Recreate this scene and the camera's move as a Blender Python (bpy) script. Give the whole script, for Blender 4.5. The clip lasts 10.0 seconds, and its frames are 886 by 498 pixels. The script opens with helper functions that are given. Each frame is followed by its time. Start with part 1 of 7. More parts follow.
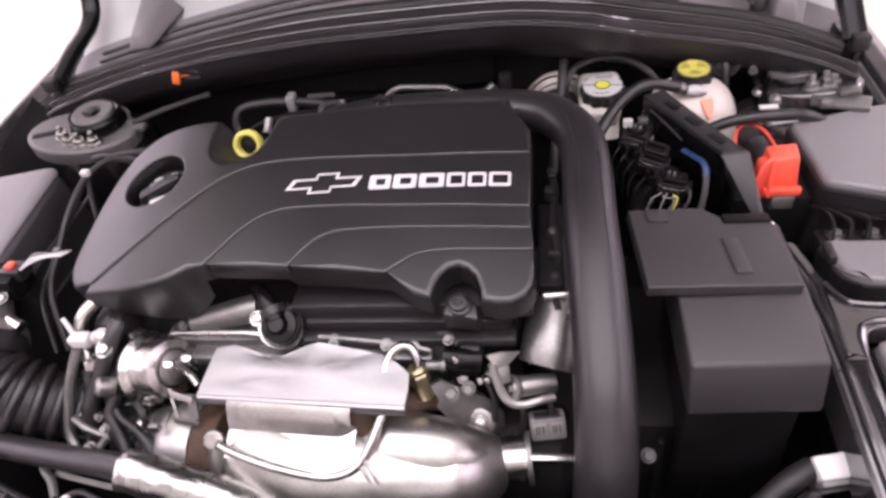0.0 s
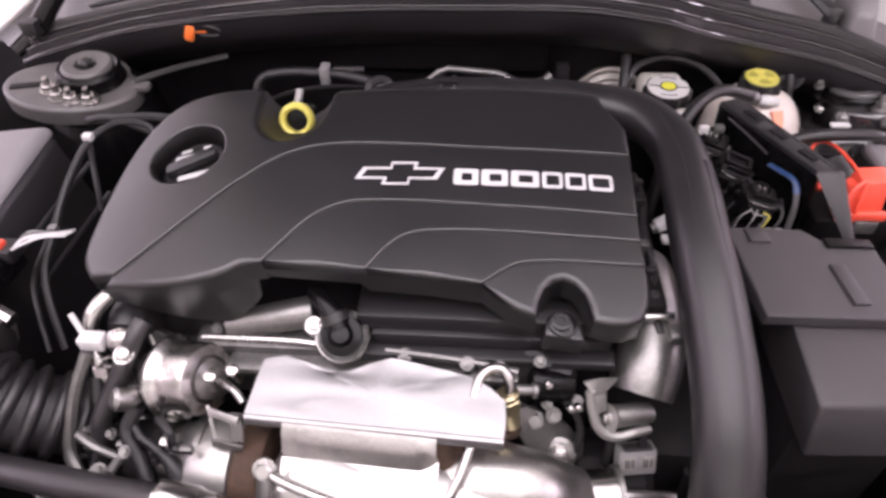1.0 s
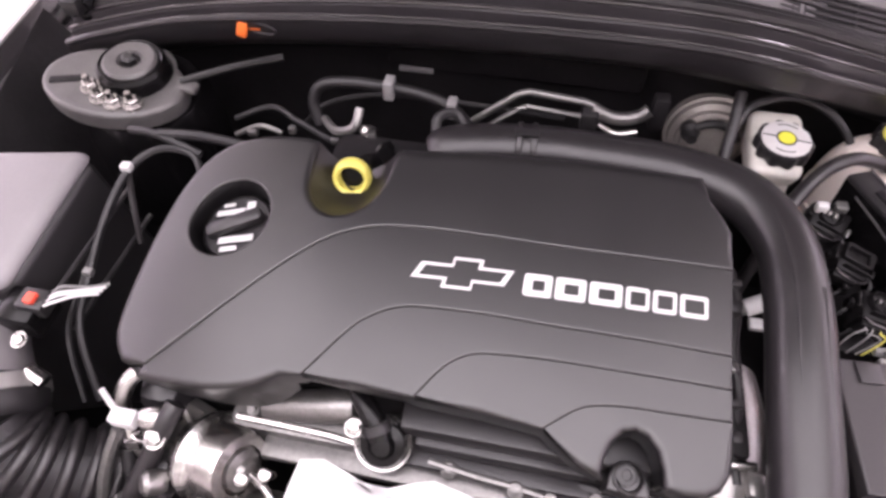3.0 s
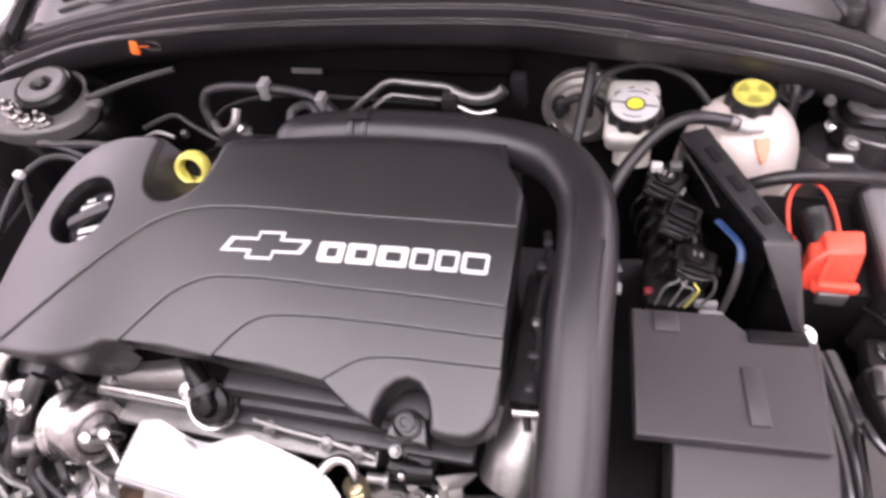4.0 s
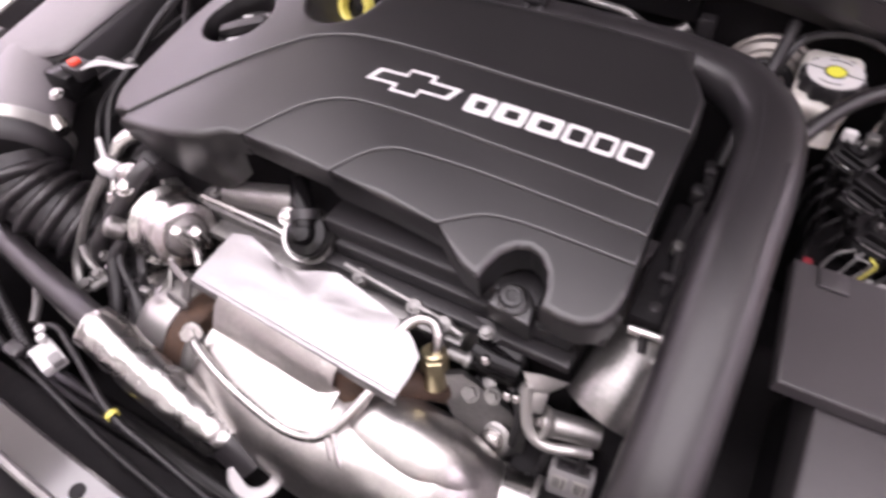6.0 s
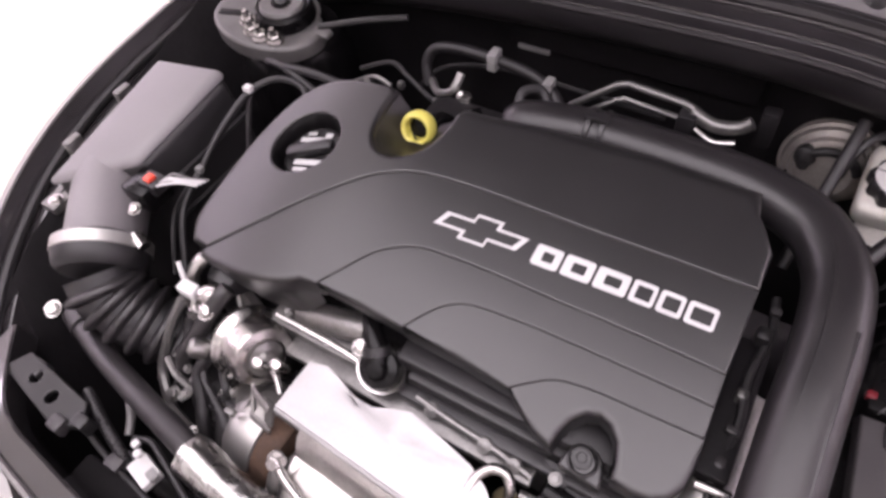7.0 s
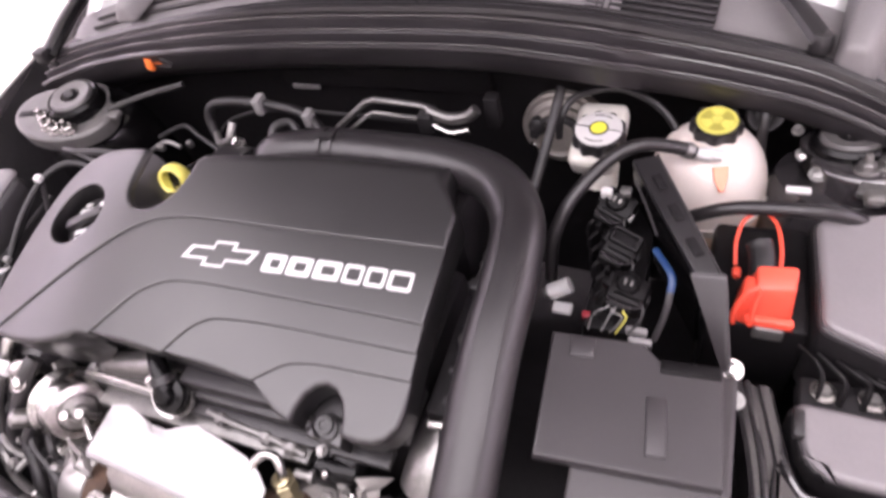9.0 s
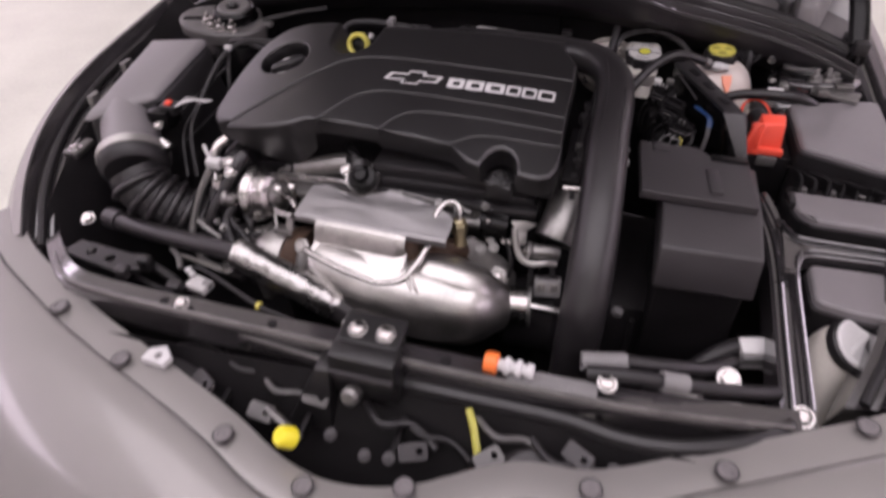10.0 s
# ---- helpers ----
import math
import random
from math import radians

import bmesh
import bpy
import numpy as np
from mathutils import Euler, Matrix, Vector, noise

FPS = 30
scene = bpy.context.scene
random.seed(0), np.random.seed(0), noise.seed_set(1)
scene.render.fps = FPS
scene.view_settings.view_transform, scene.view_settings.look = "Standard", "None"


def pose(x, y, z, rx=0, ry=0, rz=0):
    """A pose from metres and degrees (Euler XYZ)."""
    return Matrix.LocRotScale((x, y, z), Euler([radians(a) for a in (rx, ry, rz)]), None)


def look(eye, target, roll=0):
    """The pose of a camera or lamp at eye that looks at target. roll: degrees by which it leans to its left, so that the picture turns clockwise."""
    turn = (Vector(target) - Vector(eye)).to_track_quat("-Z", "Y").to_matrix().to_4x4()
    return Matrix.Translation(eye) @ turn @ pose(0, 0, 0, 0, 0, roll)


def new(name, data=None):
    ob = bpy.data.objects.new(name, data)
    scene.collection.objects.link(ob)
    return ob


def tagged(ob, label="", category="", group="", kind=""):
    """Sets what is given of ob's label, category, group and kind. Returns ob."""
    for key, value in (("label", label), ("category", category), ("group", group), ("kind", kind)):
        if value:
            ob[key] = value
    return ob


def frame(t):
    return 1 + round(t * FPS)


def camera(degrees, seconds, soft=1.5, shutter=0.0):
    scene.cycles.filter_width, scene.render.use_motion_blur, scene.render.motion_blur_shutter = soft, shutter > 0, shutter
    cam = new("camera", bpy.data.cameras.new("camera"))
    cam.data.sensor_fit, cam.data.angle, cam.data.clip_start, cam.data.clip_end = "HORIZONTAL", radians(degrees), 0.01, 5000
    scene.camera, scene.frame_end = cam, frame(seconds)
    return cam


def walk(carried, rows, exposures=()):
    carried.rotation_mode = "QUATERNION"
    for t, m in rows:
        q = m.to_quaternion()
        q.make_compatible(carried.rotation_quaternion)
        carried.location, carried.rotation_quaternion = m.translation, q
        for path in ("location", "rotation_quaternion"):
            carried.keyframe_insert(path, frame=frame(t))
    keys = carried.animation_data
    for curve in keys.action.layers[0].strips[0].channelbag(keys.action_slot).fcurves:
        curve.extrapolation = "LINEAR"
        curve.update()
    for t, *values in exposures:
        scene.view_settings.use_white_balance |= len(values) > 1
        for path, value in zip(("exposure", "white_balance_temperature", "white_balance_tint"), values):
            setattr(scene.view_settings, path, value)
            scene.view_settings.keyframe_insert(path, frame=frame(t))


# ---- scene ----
cam = camera(70.0, 10.0, soft=3.0, shutter=0.4)
PATH = [
    (0, (0.211, -0.058, 1.364), (-0.14, 1.397, 0.038), -10.7),
    (0.5, (0.138, -0.019, 1.348), (-0.122, 1.419, -0.019), -6.7),
    (1, (0.029, 0.006, 1.333), (-0.095, 1.451, -0.044), -1.3),
    (1.5, (0.004, 0.011, 1.314), (-0.137, 1.441, -0.076), -1.0),
    (2, (-0.022, 0.012, 1.285), (-0.191, 1.408, -0.138), 3.5),
    (2.2, (-0.038, 0.063, 1.31), (-0.241, 1.415, -0.149), 4.1),
    (3.3, (0.041, 0.214, 1.419), (-0.253, 1.366, -0.189), -3.6),
    (3.5, (0.12, 0.216, 1.415), (-0.226, 1.367, -0.184), -5.6),
    (4, (0.259, 0.197, 1.404), (-0.212, 1.361, -0.153), -12.1),
    (4.5, (0.307, 0.073, 1.354), (-0.059, 1.275, -0.202), -11.0),
    (5, (0.37, 0.073, 1.289), (-0.173, 1.327, -0.171), -8.9),
    (5.5, (0.295, 0.118, 1.278), (-0.327, 1.296, -0.214), -5.3),
    (6, (0.221, 0.107, 1.275), (-0.473, 1.245, -0.216), -2.6),
    (6.2, (0.178, 0.106, 1.292), (-0.512, 1.239, -0.204), -1.1),
    (7.3, (0.139, 0.239, 1.424), (-0.608, 1.191, -0.168), -9.9),
    (7.5, (0.164, 0.253, 1.412), (-0.576, 1.227, -0.17), -10.2),
    (8, (0.276, 0.31, 1.434), (-0.416, 1.326, -0.144), -14.3),
    (8.5, (0.406, 0.327, 1.427), (-0.323, 1.359, -0.123), -20.5),
    (9, (0.405, 0.231, 1.422), (-0.29, 1.326, -0.1), -17.5),
    (9.5, (0.304, 0.005, 1.468), (-0.196, 1.239, -0.024), -8.7),
    (9.7, (0.255, -0.158, 1.434), (-0.218, 1.186, 0.031), -5.6),
    (9.8, (0.252, -0.22, 1.434), (-0.217, 1.142, 0.046), -4.7),
    (9.9, (0.251, -0.282, 1.426), (-0.213, 1.104, 0.062), -4.0),
    (10, (0.253, -0.333, 1.409), (-0.201, 1.074, 0.063), -2.9),
]
EXPOSURES = [(0.0, -0.57), (1.0, -0.55), (1.5, -0.46), (2.0, -0.52), (3.5, -0.12), (4.5, -0.06), (5.5, -0.24), (6.2, -0.4), (7.5, -0.74), (8.0, -0.56), (8.5, -0.25), (9.0, -0.1), (9.5, -0.28), (9.8, -0.9), (10.0, -1.38)]
walk(cam, [(t, look(eye, target, roll)) for t, eye, target, roll in PATH], EXPOSURES)

# ---- light and exposure ----
world = bpy.data.worlds.new("room_air")
world.use_nodes = True
world.node_tree.nodes["Background"].inputs[0].default_value = (1.0, 0.93, 0.97, 1)
world.node_tree.nodes["Background"].inputs[1].default_value = 0.05
scene.world = world


def lamp(x, y, z, sx, sy, power, target):
    data = bpy.data.lights.new("ceiling_lamp", "AREA")
    data.shape, data.size, data.size_y, data.energy = "RECTANGLE", sx, sy, power
    data.color = (0.975, 0.765, 1.0)
    ob = new("ceiling_lamp", data)
    ob.matrix_world = look((x, y, z), target)


# (x, y, width, depth, watts): one broad panel over the bay, four wash the walls
PANELS = ((-0.1, -0.45, 4.2, 2.6, 92), (-4.7, 1.5, 0.9, 7.0, 270), (4.7, 1.5, 0.9, 7.0, 270), (0.0, 5.8, 6.0, 0.9, 190), (0.0, -4.2, 6.0, 0.7, 14))
for lx, ly, sx, sy, lw in PANELS:
    lamp(lx, ly, 3.03, sx, sy, lw, (lx, ly, 0))

# ---- materials ----


def mat(name, color, rough=0.5, metal=0.0, scale=300.0, var=0.15, vscale=12.0, bump=0.0, bscale=400.0, coat=0.0, trans=0.0, spec=0.5, sss=0.0, dist=0.0004):
    m = bpy.data.materials.new(name)
    m.use_nodes = True
    nt = m.node_tree
    b = nt.nodes["Principled BSDF"]
    b.inputs["Roughness"].default_value = rough
    b.inputs["Metallic"].default_value = metal
    b.inputs["Coat Weight"].default_value = coat
    b.inputs["Coat Roughness"].default_value = 0.08
    b.inputs["Specular IOR Level"].default_value = spec
    b.inputs["Transmission Weight"].default_value = trans
    if sss:
        b.inputs["Subsurface Weight"].default_value = sss
        b.inputs["Subsurface Radius"].default_value = (0.02, 0.018, 0.016)
    tc = nt.nodes.new("ShaderNodeTexCoord")
    n1 = nt.nodes.new("ShaderNodeTexNoise")
    n1.inputs["Scale"].default_value = vscale
    n1.inputs["Detail"].default_value = 6.0
    nt.links.new(tc.outputs["Object"], n1.inputs["Vector"])
    n2 = nt.nodes.new("ShaderNodeTexNoise")
    n2.inputs["Scale"].default_value = scale
    n2.inputs["Detail"].default_value = 3.0
    nt.links.new(tc.outputs["Object"], n2.inputs["Vector"])
    mixn = nt.nodes.new("ShaderNodeMix")
    mixn.inputs[0].default_value = 0.35
    nt.links.new(n1.outputs["Fac"], mixn.inputs[2])
    nt.links.new(n2.outputs["Fac"], mixn.inputs[3])
    ramp = nt.nodes.new("ShaderNodeValToRGB")
    ramp.color_ramp.elements[0].position, ramp.color_ramp.elements[1].position = 0.32, 0.68
    ramp.color_ramp.elements[0].color = (*[c * (1 - var) for c in color], 1)
    ramp.color_ramp.elements[1].color = (*[min(1, c * (1 + var)) for c in color], 1)
    nt.links.new(mixn.outputs[0], ramp.inputs[0])
    nt.links.new(ramp.outputs[0], b.inputs["Base Color"])
    rr = nt.nodes.new("ShaderNodeMapRange")
    rr.inputs[3].default_value, rr.inputs[4].default_value = max(0.02, rough * 0.8), min(1, rough * 1.2)
    nt.links.new(n1.outputs["Fac"], rr.inputs[0])
    nt.links.new(rr.outputs[0], b.inputs["Roughness"])
    if bump:
        n3 = nt.nodes.new("ShaderNodeTexNoise")
        n3.inputs["Scale"].default_value = bscale
        n3.inputs["Detail"].default_value = 4.0
        nt.links.new(tc.outputs["Object"], n3.inputs["Vector"])
        bp = nt.nodes.new("ShaderNodeBump")
        bp.inputs["Strength"].default_value = bump
        bp.inputs["Distance"].default_value = dist
        nt.links.new(n3.outputs["Fac"], bp.inputs["Height"])
        nt.links.new(bp.outputs[0], b.inputs["Normal"])
    return m


COVER = mat("moulded_black_plastic", (0.0095, 0.0088, 0.0093), 0.36, spec=0.75, var=0.06)
PLASTIC = mat("black_plastic", (0.015, 0.014, 0.015), 0.40, bump=0.25, bscale=1200, var=0.15)
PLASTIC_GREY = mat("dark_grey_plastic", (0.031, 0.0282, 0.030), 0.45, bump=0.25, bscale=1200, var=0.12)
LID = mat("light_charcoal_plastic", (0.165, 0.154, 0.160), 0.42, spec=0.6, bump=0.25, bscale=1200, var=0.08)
RUBBER = mat("black_rubber", (0.012, 0.011, 0.012), 0.5, bump=0.2, bscale=700, var=0.2)
HOSE = mat("hose_rubber", (0.017, 0.0155, 0.0165), 0.36, spec=0.50, bump=0.12, bscale=500, var=0.2)
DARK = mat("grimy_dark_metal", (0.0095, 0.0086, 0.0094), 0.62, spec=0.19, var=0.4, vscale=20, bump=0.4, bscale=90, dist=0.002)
PAINT_BLACK = mat("black_body_enamel", (0.034, 0.031, 0.033), 0.14, coat=1.0, spec=0.8, var=0.15)
RELAY = mat("deep_black_connector_plastic", (0.0045, 0.0042, 0.0045), 0.24, spec=0.22, var=0.2)
CONNECTOR = mat("matt_black_connector_plastic", (0.0068, 0.0062, 0.0067), 0.40, spec=0.14, var=0.3, bump=0.2, bscale=300)
TOWER = mat("grey_primed_steel", (0.080, 0.076, 0.075), 0.36, spec=0.6, var=0.3, vscale=30, bump=0.2, bscale=200)
COWL_BLACK = mat("cowl_black_plastic", (0.024, 0.0215, 0.0235), 0.42, var=0.2, bump=0.15, bscale=500)
SATIN_BLACK = mat("satin_black_steel", (0.010, 0.0095, 0.010), 0.38, var=0.25, bump=0.1, bscale=200)
CAST = mat("cast_aluminium", (0.27, 0.262, 0.255), 0.38, metal=0.9, var=0.25, vscale=25, bump=0.5, bscale=300, dist=0.0008)
STEEL = mat("zinc_plated_steel", (0.44, 0.425, 0.415), 0.26, metal=1.0, var=0.2, vscale=40, bump=0.1, bscale=300)
DULLSTEEL = mat("dull_bracket_steel", (0.20, 0.195, 0.19), 0.42, metal=0.8, var=0.3, vscale=30, bump=0.3, bscale=250)
POLISHED = mat("polished_steel", (0.50, 0.485, 0.47), 0.27, metal=1.0, var=0.12, vscale=30, bump=0.15, bscale=90, dist=0.001)
BEIGE_STEEL = mat("beige_passivated_steel", (0.36, 0.335, 0.31), 0.4, metal=0.55, var=0.2, vscale=30)
BRIGHT = mat("brushed_bright_steel", (0.43, 0.42, 0.405), 0.42, metal=0.85, var=0.12, vscale=30)
YELLOW_DARK = mat("olive_cap_recess", (0.32, 0.29, 0.058), 0.35, var=0.1)
SHIELD = mat("heat_shield_aluminium", (0.33, 0.322, 0.325), 0.46, metal=1.0, var=0.07, vscale=18, bump=0.3, bscale=22, dist=0.003)
# stronger tone variation imitates mottled reflections in the lower shield's metal
SHIELD_LOW = mat("mottled_heat_shield", (0.47, 0.456, 0.44), 0.35, metal=1.0, var=0.22, vscale=24, bump=0.35, bscale=14, dist=0.004)
FOIL = mat("crumpled_foil", (0.37, 0.36, 0.352), 0.28, metal=1.0, var=0.15, vscale=40, bump=0.7, bscale=30, dist=0.004)
RUST = mat("rusted_iron", (0.050, 0.027, 0.016), 0.8, var=0.5, vscale=60, bump=0.8, bscale=220, dist=0.001)
BRASS = mat("yellow_passivated_steel", (0.40, 0.35, 0.22), 0.30, metal=0.9, var=0.2)
TANK = mat("translucent_tank_plastic", (0.60, 0.54, 0.50), 0.33, sss=0.35, var=0.06, bump=0.15, bscale=80)
TANK_LOW = mat("coolant_tinted_plastic", (0.74, 0.53, 0.40), 0.33, sss=0.35, var=0.1)
RESERVOIR = mat("milky_reservoir_plastic", (0.50, 0.485, 0.445), 0.4, sss=0.25, var=0.1, bump=0.1, bscale=120)
STRUTDISC = mat("weathered_mount_steel", (0.25, 0.24, 0.225), 0.42, var=0.2, vscale=40, bump=0.2, bscale=200)
CREAM = mat("cream_filler_plastic", (0.55, 0.52, 0.47), 0.45, var=0.1)
WHITE = mat("white_print", (0.50, 0.495, 0.495), 0.45, var=0.04)
PALE = mat("pale_grey_plastic", (0.55, 0.54, 0.54), 0.45, var=0.1)
GREYMARK = mat("worn_grey_print", (0.19, 0.185, 0.185), 0.5, var=0.2)
YELLOW = mat("yellow_plastic", (0.60, 0.54, 0.12), 0.4, var=0.08, bump=0.1, bscale=300)
YELLOWCAP = mat("lemon_yellow_plastic", (0.78, 0.68, 0.03), 0.4, var=0.05)
YELLOW_LABEL = mat("yellow_cap_print", (0.44, 0.42, 0.085), 0.32, var=0.10)
CLIP_GREY = mat("grey_clip_plastic", (0.15, 0.14, 0.142), 0.45, var=0.1)
CAP_GREY = mat("printed_cap_grey", (0.46, 0.45, 0.445), 0.4, var=0.08)
LIME = mat("lime_dot", (0.56, 0.55, 0.06), 0.4, var=0.05)
RED_DARK = mat("dull_red_plastic", (0.22, 0.02, 0.03), 0.4, var=0.1)
RED = mat("red_terminal_plastic", (0.80, 0.085, 0.050), 0.38, var=0.08, bump=0.1, bscale=250)
ORANGE = mat("orange_plastic", (0.85, 0.19, 0.04), 0.4, var=0.1)
SALMON = mat("coolant_mark", (0.82, 0.30, 0.19), 0.45, var=0.1)
BLUE = mat("blue_tape", (0.009, 0.032, 0.10), 0.4, var=0.2)
SILVER = mat("champagne_grey_car_paint", (0.24, 0.23, 0.222), 0.36, metal=0.35, coat=0.6, var=0.03, scale=2500)
# opaque pale grey: white reflections on the glass are put into its colour
GLASS = mat("windscreen_painted_glare", (0.50, 0.50, 0.50), 0.05, var=0.02, trans=0.0, coat=1.0)
WALLPAINT = mat("white_wall_paint", (0.84, 0.80, 0.81), 0.7, var=0.03, vscale=2)
COWLGREY = mat("grey_cowl_plastic", (0.17, 0.160, 0.163), 0.5, bump=0.3, bscale=900, var=0.08)
CEILINGPAINT = mat("white_ceiling_paint", (0.8, 0.79, 0.78), 0.8, var=0.03, vscale=2)
CONCRETE = mat("sealed_pale_floor", (0.60, 0.62, 0.53), 0.35, var=0.12, vscale=3, scale=60, bump=0.1, bscale=60)
LAMPWHITE = mat("lamp_diffuser", (0.9, 0.9, 0.9), 0.5)
LAMPWHITE.node_tree.nodes["Principled BSDF"].inputs["Emission Color"].default_value = (1, 0.98, 0.96, 1)
LAMPWHITE.node_tree.nodes["Principled BSDF"].inputs["Emission Strength"].default_value = 4.0

# ---- building helpers ----
I4 = Matrix.Identity(4)


def thing(name, label, category, at=(0, 0, 0), group="", kind=""):
    ob = new(name)
    ob.empty_display_size = 0.02
    ob.location = at
    return tagged(ob, label, category, group, kind)


def part(name, bm, material, parent, label="", sharp=38, smooth=True):
    me = bpy.data.meshes.new(name)
    bmesh.ops.recalc_face_normals(bm, faces=bm.faces)
    bm.to_mesh(me)
    bm.free()
    me.materials.append(material)
    if smooth:
        me.shade_smooth()
        me.set_sharp_from_angle(angle=radians(sharp))
    ob = new(name, me)
    if parent:
        ob.parent = parent
        ob.matrix_parent_inverse = Matrix.Translation(-parent.location)
    return tagged(ob, label)


def solo(name, bm, material, label, category, group="", kind=""):
    return tagged(part(name, bm, material, None), label, category, group, kind)


def catmull(pts, n=6, closed=False):
    P = [Vector(p) for p in pts]
    out, m = [], len(P)
    for i in range(m if closed else m - 1):
        if closed:
            a, b, c, d = P[i - 1], P[i], P[(i + 1) % m], P[(i + 2) % m]
        else:
            a, b, c, d = P[max(i - 1, 0)], P[i], P[i + 1], P[min(i + 2, m - 1)]
        for k in range(n):
            t = k / n
            out.append(0.5 * ((2 * b) + (c - a) * t + (2 * a - 5 * b + 4 * c - d) * t * t + (3 * b - a - 3 * c + d) * t ** 3))
    if not closed:
        out.append(P[-1])
    return out


def tube(bm, pts, r, seg=12, n=6, cap=True, flat=1.0, up=(0, 0, 1), smooth=True):
    """A swept tube; r is a number or a function of the share of the way; flat squeezes it along up."""
    Q = catmull(pts, n) if smooth else [Vector(p) for p in pts]
    L = len(Q)
    rings = []
    ref = Vector(up)
    for i, q in enumerate(Q):
        tan = (Q[min(i + 1, L - 1)] - Q[max(i - 1, 0)]).normalized()
        side = tan.cross(ref)
        if side.length < 0.15:
            side = tan.cross(Vector((0.0, 1.0, 0.2)))
            if side.length < 0.15:
                side = tan.cross(Vector((1.0, 0.0, 0.0)))
        if rings and side.dot(last) < 0:
            side = -side
        side.normalize()
        last = side
        nor = side.cross(tan).normalized()
        rad = r(i / (L - 1)) if callable(r) else r
        rings.append([bm.verts.new(q + side * (math.cos(a) * rad) + nor * (math.sin(a) * rad * flat)) for a in [2 * math.pi * k / seg for k in range(seg)]])
    for A, B in zip(rings, rings[1:]):
        # align the rings where the frame flips over
        off = min(range(seg), key=lambda o: (A[0].co - B[o].co).length)
        rev = (A[1].co - B[(off + 1) % seg].co).length > (A[1].co - B[(off - 1) % seg].co).length
        s = -1 if rev else 1
        for k in range(seg):
            bm.faces.new((A[k], A[(k + 1) % seg], B[(off + s * (k + 1)) % seg], B[(off + s * k) % seg]))
    if cap:
        bm.faces.new(rings[0])
        bm.faces.new(rings[-1])
    return bm


def lathe(bm, prof, seg=24, m=I4, close=True):
    """prof: (radius, height) from the bottom up, turned about z."""
    rings = []
    for r, z in prof:
        rings.append([bm.verts.new(m @ Vector((r * math.cos(2 * math.pi * k / seg), r * math.sin(2 * math.pi * k / seg), z))) for k in range(seg)])
    for A, B in zip(rings, rings[1:]):
        for k in range(seg):
            bm.faces.new((A[k], A[(k + 1) % seg], B[(k + 1) % seg], B[k]))
    if close:
        bm.faces.new(rings[0])
        bm.faces.new(rings[-1])
    return bm


def box(bm, c, s, bev=0.002, m=I4, seg=2):
    vs = bmesh.ops.create_cube(bm, size=1.0)["verts"]
    for v in vs:
        v.co = Vector((v.co.x * s[0], v.co.y * s[1], v.co.z * s[2]))
    if bev:
        es = list({e for v in vs for e in v.link_edges})
        vs = list({v for f in bmesh.ops.bevel(bm, geom=es, offset=bev, segments=seg, affect="EDGES", profile=0.5, clamp_overlap=True)["faces"] for v in f.verts} | {v for v in vs if v.is_valid})
    mm = m @ Matrix.Translation(c)
    for v in vs:
        v.co = mm @ v.co
    return bm


def hull(bm, pts, bev=0.0, seg=2):
    """Eight corners: four below (anticlockwise), four above in the same order."""
    v = [bm.verts.new(p) for p in pts]
    for f in ((3, 2, 1, 0), (4, 5, 6, 7), (0, 1, 5, 4), (1, 2, 6, 5), (2, 3, 7, 6), (3, 0, 4, 7)):
        bm.faces.new([v[i] for i in f])
    if bev:
        es = list({e for q in v for e in q.link_edges})
        bmesh.ops.bevel(bm, geom=es, offset=bev, segments=seg, affect="EDGES", profile=0.5, clamp_overlap=True)
    return bm


def plate(bm, loops, ztop, zbot, r, m=I4):
    """A plate from an outline and holes, with a rounded rim; r: rim radius, or one for each point of the outline."""
    tops, base = [], []
    for li, loop in enumerate(loops):
        P = [Vector((p[0], p[1])) for p in loop]
        area = sum(P[i - 1].x * P[i].y - P[i].x * P[i - 1].y for i in range(len(P)))
        if (area < 0) != (li > 0):
            P.reverse()
        rs = [r] * len(P) if not isinstance(r, (list, tuple)) else (list(r) if len(r) == len(P) else [r[0]] * len(P))
        if isinstance(r, (list, tuple)) and (area < 0) != (li > 0):
            rs.reverse()
        nr = []
        for i in range(len(P)):
            a, b = (P[i] - P[i - 1]).normalized(), (P[(i + 1) % len(P)] - P[i]).normalized()
            na, nb = Vector((-a.y, a.x)), Vector((-b.y, b.x))
            h = (na + nb)
            h = h.normalized() if h.length > 1e-6 else na
            nr.append(h / max(0.45, h.dot(na)))
        rings = []
        for ins, dz in ((1.3, 0.0), (1.0, 0.0), (0.6, 0.08), (0.3, 0.3), (0.08, 0.6), (0.0, 1.0)):
            rings.append([bm.verts.new(m @ Vector((*(p + h * q * ins), ztop - q * dz))) for p, h, q in zip(P, nr, rs)])
        rings.append([bm.verts.new(m @ Vector((*p, zbot))) for p in P])
        for A, B in zip(rings, rings[1:]):
            for k in range(len(P)):
                bm.faces.new((A[k - 1], A[k], B[k], B[k - 1]))
        tops.append(rings[0])
        base.append(rings[-1])
    for group in (tops, base):
        es = []
        for ring in group:
            for k in range(len(ring)):
                es.append(bm.edges.get((ring[k - 1], ring[k])))
        bmesh.ops.triangle_fill(bm, edges=es, use_beauty=True)
    return bm


